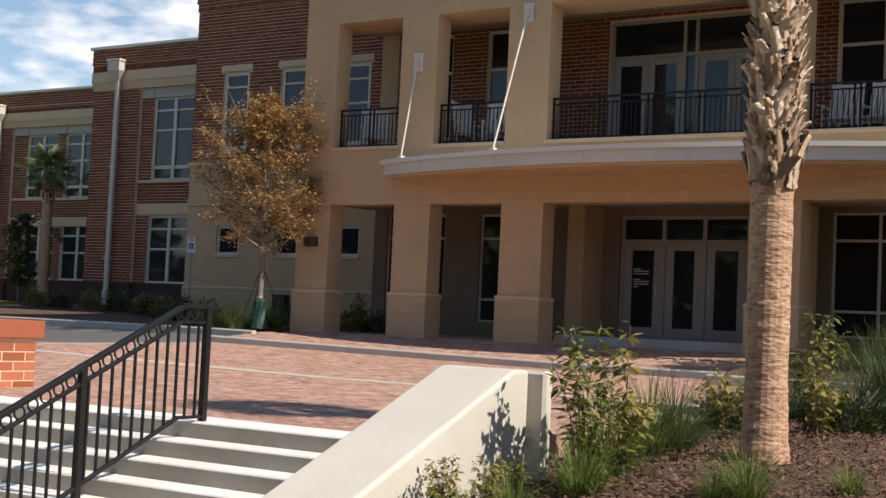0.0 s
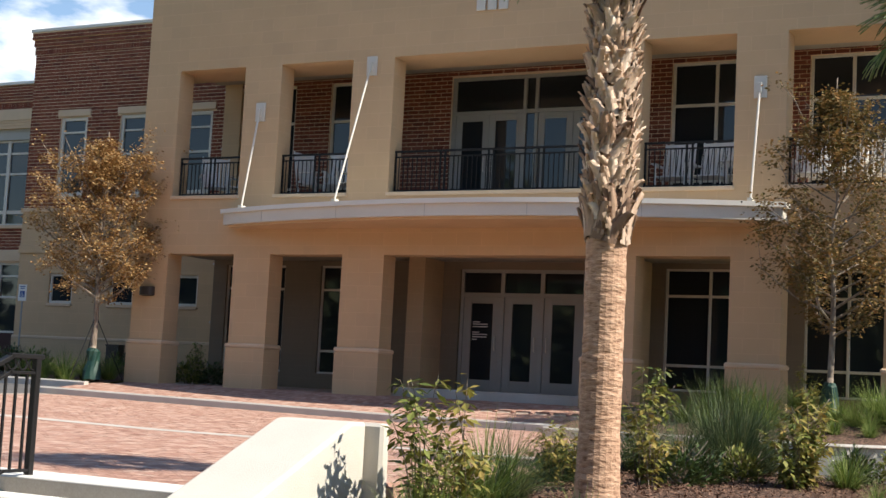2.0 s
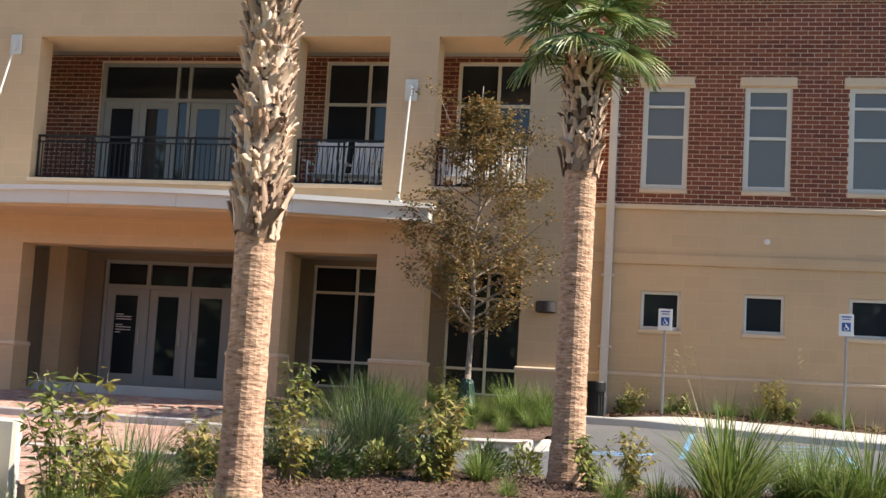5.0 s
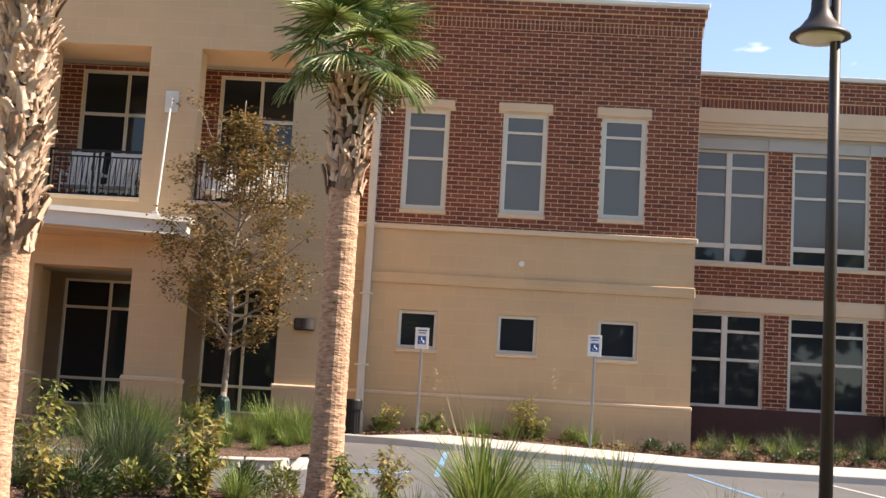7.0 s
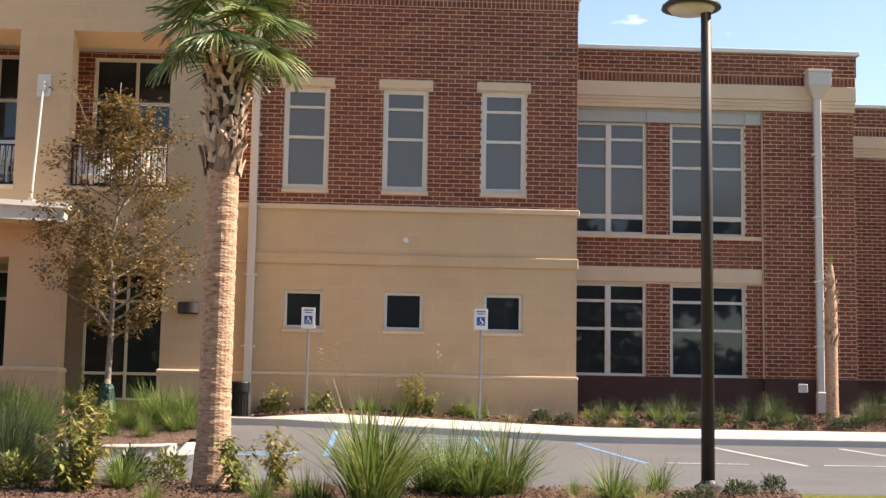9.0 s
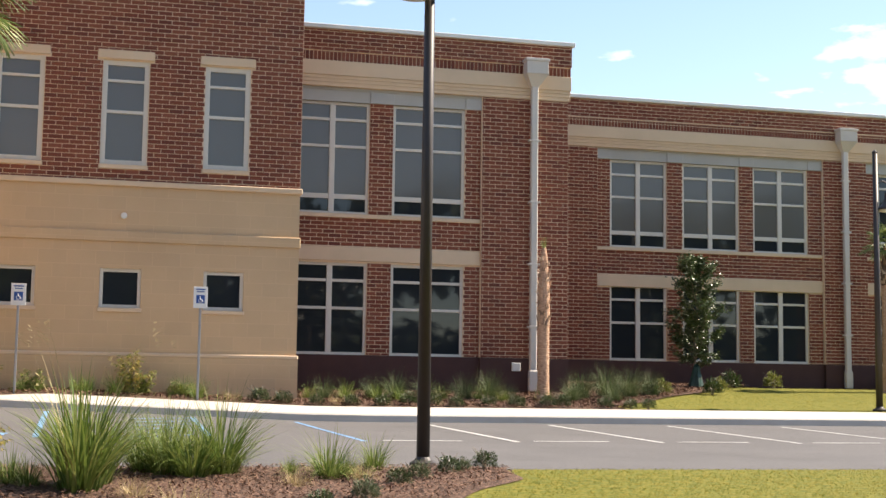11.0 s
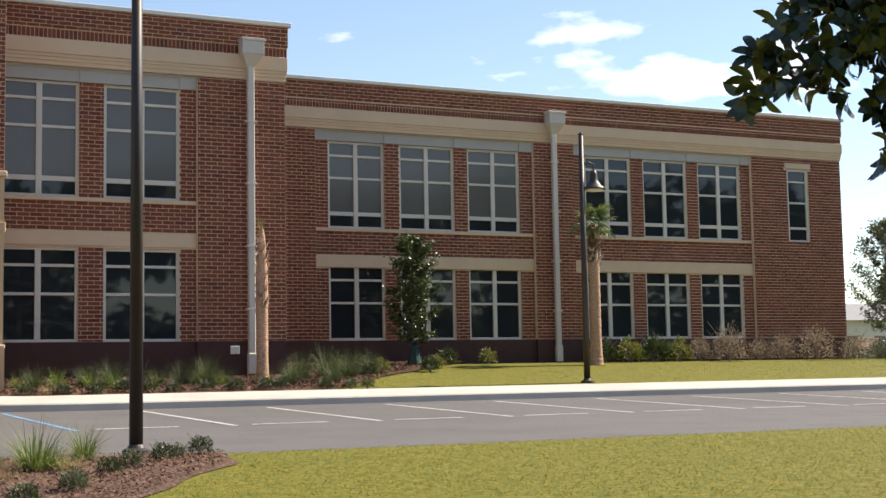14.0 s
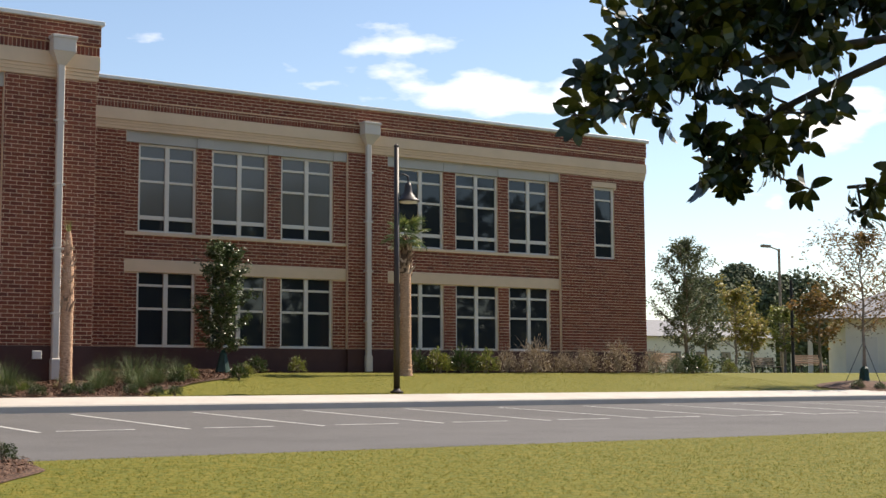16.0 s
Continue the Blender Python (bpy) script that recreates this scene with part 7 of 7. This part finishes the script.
tagged(lp, "plain black lamp post on the far lawn", "street lamp")
sheet("pavement", M_CONCRETE, 44, 75, 47.6, 49.0, 0.03, 1.5, "pale path across the far lawn", "pavement")

M_BENCH = ramp_material("bench_wood", [(0.1, (0.30, 0.19, 0.12)), (0.9, (0.50, 0.36, 0.25))], 0.7, 12, 5, 0.2, (0.3, 4, 4), random_by="object")


def bench(x, y, rz, label):
    b = empty_thing("bench", label, "bench", (x, y, grade(x, y) + 0.03), "park benches")
    b.rotation_euler = (0, 0, rz)
    for k in range(4):
        part("seat_slat", boxes([(-0.9, 0.9, -0.28 + 0.13 * k, -0.18 + 0.13 * k, 0.43, 0.46)], 0.006), M_BENCH, b)
    for k in range(4):
        part("back_slat", boxes([(-0.9, 0.9, 0.25 + 0.02 * k, 0.28 + 0.02 * k, 0.52 + 0.11 * k, 0.61 + 0.11 * k)], 0.006), M_BENCH, b)
    for sx in (-0.8, 0.8):
        part("leg", boxes([(sx - 0.03, sx + 0.03, -0.26, -0.2, 0, 0.43), (sx - 0.03, sx + 0.03, 0.2, 0.26, 0, 0.43), (sx - 0.03, sx + 0.03, -0.26, 0.24, 0.39, 0.425), (sx - 0.03, sx + 0.03, 0.29, 0.34, 0.4, 0.95)], 0.005), M_BLACK, b, "black metal bench leg frame")


bench(43.2, 46.8, 0.2, "tan slatted bench on the path past the lawn")
bench(53.2, 47.6, -0.1, "tan slatted bench on the path past the lawn")
bench(55.9, 53.0, 0.1, "tan slatted bench on the path past the lawn")

M_CAR = material("car_paint", (0.7, 0.7, 0.7), 0.25, 0.03, 3, 60, 0.0)
M_TYRE = material("tyre", (0.015, 0.015, 0.015), 0.9, 0.1, 5, 60, 0.1)


def car(x, y, rz, label):
    c = empty_thing("car", label, "car", (x, y, grade(x, y)), "far parked cars")
    c.rotation_euler = (0, 0, rz)
    bm = bmesh.new()
    side = [(-2.2, 0.35), (-2.2, 0.8), (-1.3, 0.95), (-0.7, 1.42), (0.9, 1.45), (1.6, 0.98), (2.2, 0.9), (2.25, 0.35)]
    a = [bm.verts.new((p, -0.85, q)) for p, q in side]
    b = [bm.verts.new((p, 0.85, q)) for p, q in side]
    for i in range(len(side)):
        j = (i + 1) % len(side)
        bm.faces.new((a[i], b[i], b[j], a[j]))
    bm.faces.new(a); bm.faces.new(b[::-1])
    bmesh.ops.recalc_face_normals(bm, faces=bm.faces)
    bmesh.ops.bevel(bm, geom=list(bm.edges), offset=0.06, segments=2, affect="EDGES")
    part("body", bm, M_CAR, c)
    part("side_window", boxes([(-0.8, 1.1, -0.87, -0.84, 1.0, 1.32)], 0.0), M_GLASS, c)
    for wx in (-1.35, 1.35):
        for wy in (-0.8, 0.8):
            bm = bmesh.new()
            tube(bm, (wx, wy - 0.1, 0.32), (wx, wy + 0.1, 0.32), 0.32, sides=16)
            part("wheel", bm, M_TYRE, c)


car(80, 105, 0.1, "pale car parked on the far street")
car(99, 101, 0.05, "pale car parked on the far street")


# ---- brick pavers ----
PICKED_PAVERS = []


def pavers(x0, x1, y0, y1, parent_label, lift, seed, pick=None):
    """Herringbone bricks laid proud of their sand joints."""
    r = random.Random(seed)
    g, L, W = 0.005, 0.2, 0.1
    vs, fs = [], []
    i0, i1, j0, j1 = int(x0 / W) - 2, int(x1 / W) + 2, int(y0 / W) - 2, int(y1 / W) + 2
    for i in range(i0, i1):
        for j in range(j0, j1):
            k = (i - j) % 4
            if k == 0:
                a, b, c, d = i * W, i * W + L, j * W, j * W + W
            elif k == 3:
                a, b, c, d = i * W, i * W + W, j * W, j * W + L
                if (i - (j + 1)) % 4 != 2:
                    continue
            else:
                continue
            a, b, c, d = max(a, x0) + g, min(b, x1) - g, max(c, y0) + g, min(d, y1) - g
            if b - a < 0.03 or d - c < 0.03:
                continue
            z = grade((a + b) / 2, (c + d) / 2) + lift
            if pick and pick[0] < a and b < pick[1] and pick[2] < c and d < pick[3]:
                PICKED_PAVERS.append((a, c, z, b - a > d - c))
                continue
            tilt = [grade(p, q) + lift + r.uniform(-0.002, 0.002) for p, q in ((a, c), (b, c), (b, d), (a, d))]
            n = len(vs)
            vs += [(a, c, z - 0.03), (b, c, z - 0.03), (b, d, z - 0.03), (a, d, z - 0.03), (a, c, tilt[0]), (b, c, tilt[1]), (b, d, tilt[2]), (a, d, tilt[3])]
            fs += [(n + 4, n + 5, n + 6, n + 7), (n, n + 1, n + 5, n + 4), (n + 1, n + 2, n + 6, n + 5), (n + 2, n + 3, n + 7, n + 6), (n + 3, n, n + 4, n + 7)]
    o = new("brick_pavers", mesh_of("brick_pavers", vs, fs, M_PAVER))
    return tagged(o, parent_label, "paving", kind="stuff")


pavers(-20.0, -5.68, 8.75, 16.3, "red clay brick pavers in herringbone on the plaza", -0.02, 1, (-9.4, -6.5, 8.76, 10.9))
pavers(-21.5, -5.7, 16.7, 23.98, "red clay brick pavers in herringbone on the plaza", -0.02, 2)
pavers(-22.2, -6.25, 24.18, 27.6, "red clay brick pavers on the entrance walk", 0.045, 3)
sheet("paving_band", M_CONCRETE, -21.5, -5.7, 16.32, 16.68, -0.018, 0.5, "pale concrete band across the brick plaza", "pavement")
edge = part("plaza_edge", boxes([(-11.9, -6.05, 8.45, 8.72, -1.2, -0.862)], 0.008), M_STEP)
tagged(edge, "pale concrete border at the head of the stairs", "pavement", kind="structure")


# ---- loose cover ----
def chips():
    """Bark chips strewn on the near bed."""
    r = random.Random(77)
    vs, fs = [], []
    while len(fs) < 60000:
        y = r.uniform(7.0, 16.4)
        x = r.uniform(-5.6, bed_edge(y) - 0.05)
        z = grade(x, y) + 0.035
        d = Vector((r.uniform(-1, 1), r.uniform(-1, 1), r.uniform(-0.35, 0.35))).normalized()
        s = d.cross(Vector((r.uniform(-.4, .4), r.uniform(-.4, .4), 1))).normalized()
        L, W = r.uniform(0.015, 0.06), r.uniform(0.006, 0.018)
        c = Vector((x, y, z + r.uniform(0, 0.03)))
        n = len(vs)
        vs += [c - d * L / 2 - s * W / 2, c + d * L / 2 - s * W / 2, c + d * L / 2 + s * W / 2, c - d * L / 2 + s * W / 2]
        fs.append((n, n + 1, n + 2, n + 3))
    while len(fs) < 110000:
        y = r.uniform(30.0, 38.6)
        x = r.uniform(-2.8 if y < 31.1 else 4.4, 12.0 + max(0, y - 31) * 0.95)
        z = grade(x, y) + 0.06
        d = Vector((r.uniform(-1, 1), r.uniform(-1, 1), r.uniform(-0.5, 0.5))).normalized()
        s = d.cross(Vector((r.uniform(-.6, .6), r.uniform(-.6, .6), 1))).normalized()
        L, W = r.uniform(0.03, 0.09), r.uniform(0.01, 0.03)
        c = Vector((x, y, z + r.uniform(0, 0.03)))
        n = len(vs)
        vs += [c - d * L / 2 - s * W / 2, c + d * L / 2 - s * W / 2, c + d * L / 2 + s * W / 2, c - d * L / 2 + s * W / 2]
        fs.append((n, n + 1, n + 2, n + 3))
    o = new("bark_chips", mesh_of("bark_chips", vs, fs, M_CHIP))
    tagged(o, "loose brown and grey bark chips on the bed", "mulch", kind="stuff")


M_CHIP = ramp_material("bark_chip", [(0.1, (0.045, 0.024, 0.017)), (0.55, (0.15, 0.078, 0.05)), (0.88, (0.27, 0.16, 0.11)), (0.98, (0.5, 0.40, 0.31))], 0.9, 10, 4, 0.3, random_by="island")
chips()


def lawn_blades():
    r = random.Random(78)
    vs, fs = [], []
    def tuft(x, y, hgt):
        z = grade(x, y) - 0.016
        a = r.uniform(0, 6.283)
        n = len(vs)
        w = 0.004
        lean = Vector((r.uniform(-1, 1), r.uniform(-1, 1), 0)) * hgt * 2.2
        vs.extend([(x - w * math.cos(a), y - w * math.sin(a), z), (x + w * math.cos(a), y + w * math.sin(a), z), (x + lean.x, y + lean.y, z + hgt)])
        fs.append((n, n + 1, n + 2))
    for _ in range(100000):
        y = 6.5 + 9.95 * r.random()
        x = r.uniform(bed_edge(y) + 0.02, bed_edge(y) + 2 + y * 0.95)
        tuft(x, y, r.uniform(0.015, 0.03))
    for _ in range(25000):
        y = r.uniform(30.02, 37.5)
        x = r.uniform(12.0 + max(0, y - 31) * 0.95, 36)
        tuft(x, y, r.uniform(0.03, 0.05))
    o = new("lawn_grass", mesh_of("lawn_grass", vs, fs, M_LAWNBLADE))
    tagged(o, "mown yellow-green lawn grass blades", "grass", kind="stuff")


M_LAWNBLADE = ramp_material("lawn_blade", [(0.1, (0.10, 0.118, 0.010)), (0.5, (0.165, 0.17, 0.018)), (0.95, (0.32, 0.24, 0.045))], 0.8, 2, 3, 0.0, random_by="island", translucent=0.3)
lawn_blades()


# ---- utility box ----
ub = part("utility_box", boxes([(-26.05, -25.6, YK - 0.45, YK - 0.2, 0.0, 0.62), (-26.07, -25.58, YK - 0.47, YK - 0.19, 0.6, 0.65)], 0.01), M_BRONZE)
tagged(ub, "dark metal utility box before the buff wall", "utility box")

# ---- single bricks and pavers, nearest stretches ----
M_BRICK_PIECE = ramp_material("brick_piece", [(0.08, (0.135, 0.037, 0.024)), (0.3, (0.19, 0.050, 0.029)), (0.65, (0.235, 0.067, 0.036)), (0.95, (0.27, 0.09, 0.053))], 0.88, 30, 4, 0.35, random_by="object")
M_PAVER_PIECE = ramp_material("paver_piece", [(0.1, (0.33, 0.175, 0.130)), (0.5, (0.45, 0.265, 0.20)), (0.95, (0.55, 0.385, 0.305))], 0.9, 25, 4, 0.3, random_by="object")


def piece_mesh(name, lx, lz, ly, mat, flat=False):
    """A brick with slightly eased edges, its back or foot left open."""
    e = 0.004
    if flat:
        vs = [(0, 0, -0.03), (lx, 0, -0.03), (lx, ly, -0.03), (0, ly, -0.03), (0, 0, 0), (lx, 0, 0), (lx, ly, 0), (0, ly, 0)]
    else:
        vs = [(0, 0, 0), (lx, 0, 0), (lx, 0, lz), (0, 0, lz), (e, -ly, e), (lx - e, -ly, e), (lx - e, -ly, lz - e), (e, -ly, lz - e)]
    return mesh_of(name, vs, [(4, 5, 6, 7), (0, 1, 5, 4), (1, 2, 6, 5), (2, 3, 7, 6), (3, 0, 4, 7)], mat)


ONE_BRICK = piece_mesh("brick", BRICK_W - JOINT, BRICK_H - JOINT, 0.014, M_BRICK_PIECE)
for a, y, c, parent in PICKED:
    o = new("brick", ONE_BRICK)
    o.parent = parent
    o.location = (a, y, c)
PAVER_ACROSS = piece_mesh("paver", 0.188, 0, 0.088, M_PAVER_PIECE, True)
PAVER_ALONG = piece_mesh("paver", 0.088, 0, 0.188, M_PAVER_PIECE, True)
plaza = bpy.data.objects["plaza_bed"]
for a, c, z, across in PICKED_PAVERS:
    o = new("paver", PAVER_ACROSS if across else PAVER_ALONG)
    o.parent = plaza
    o.location = (a, c, z)
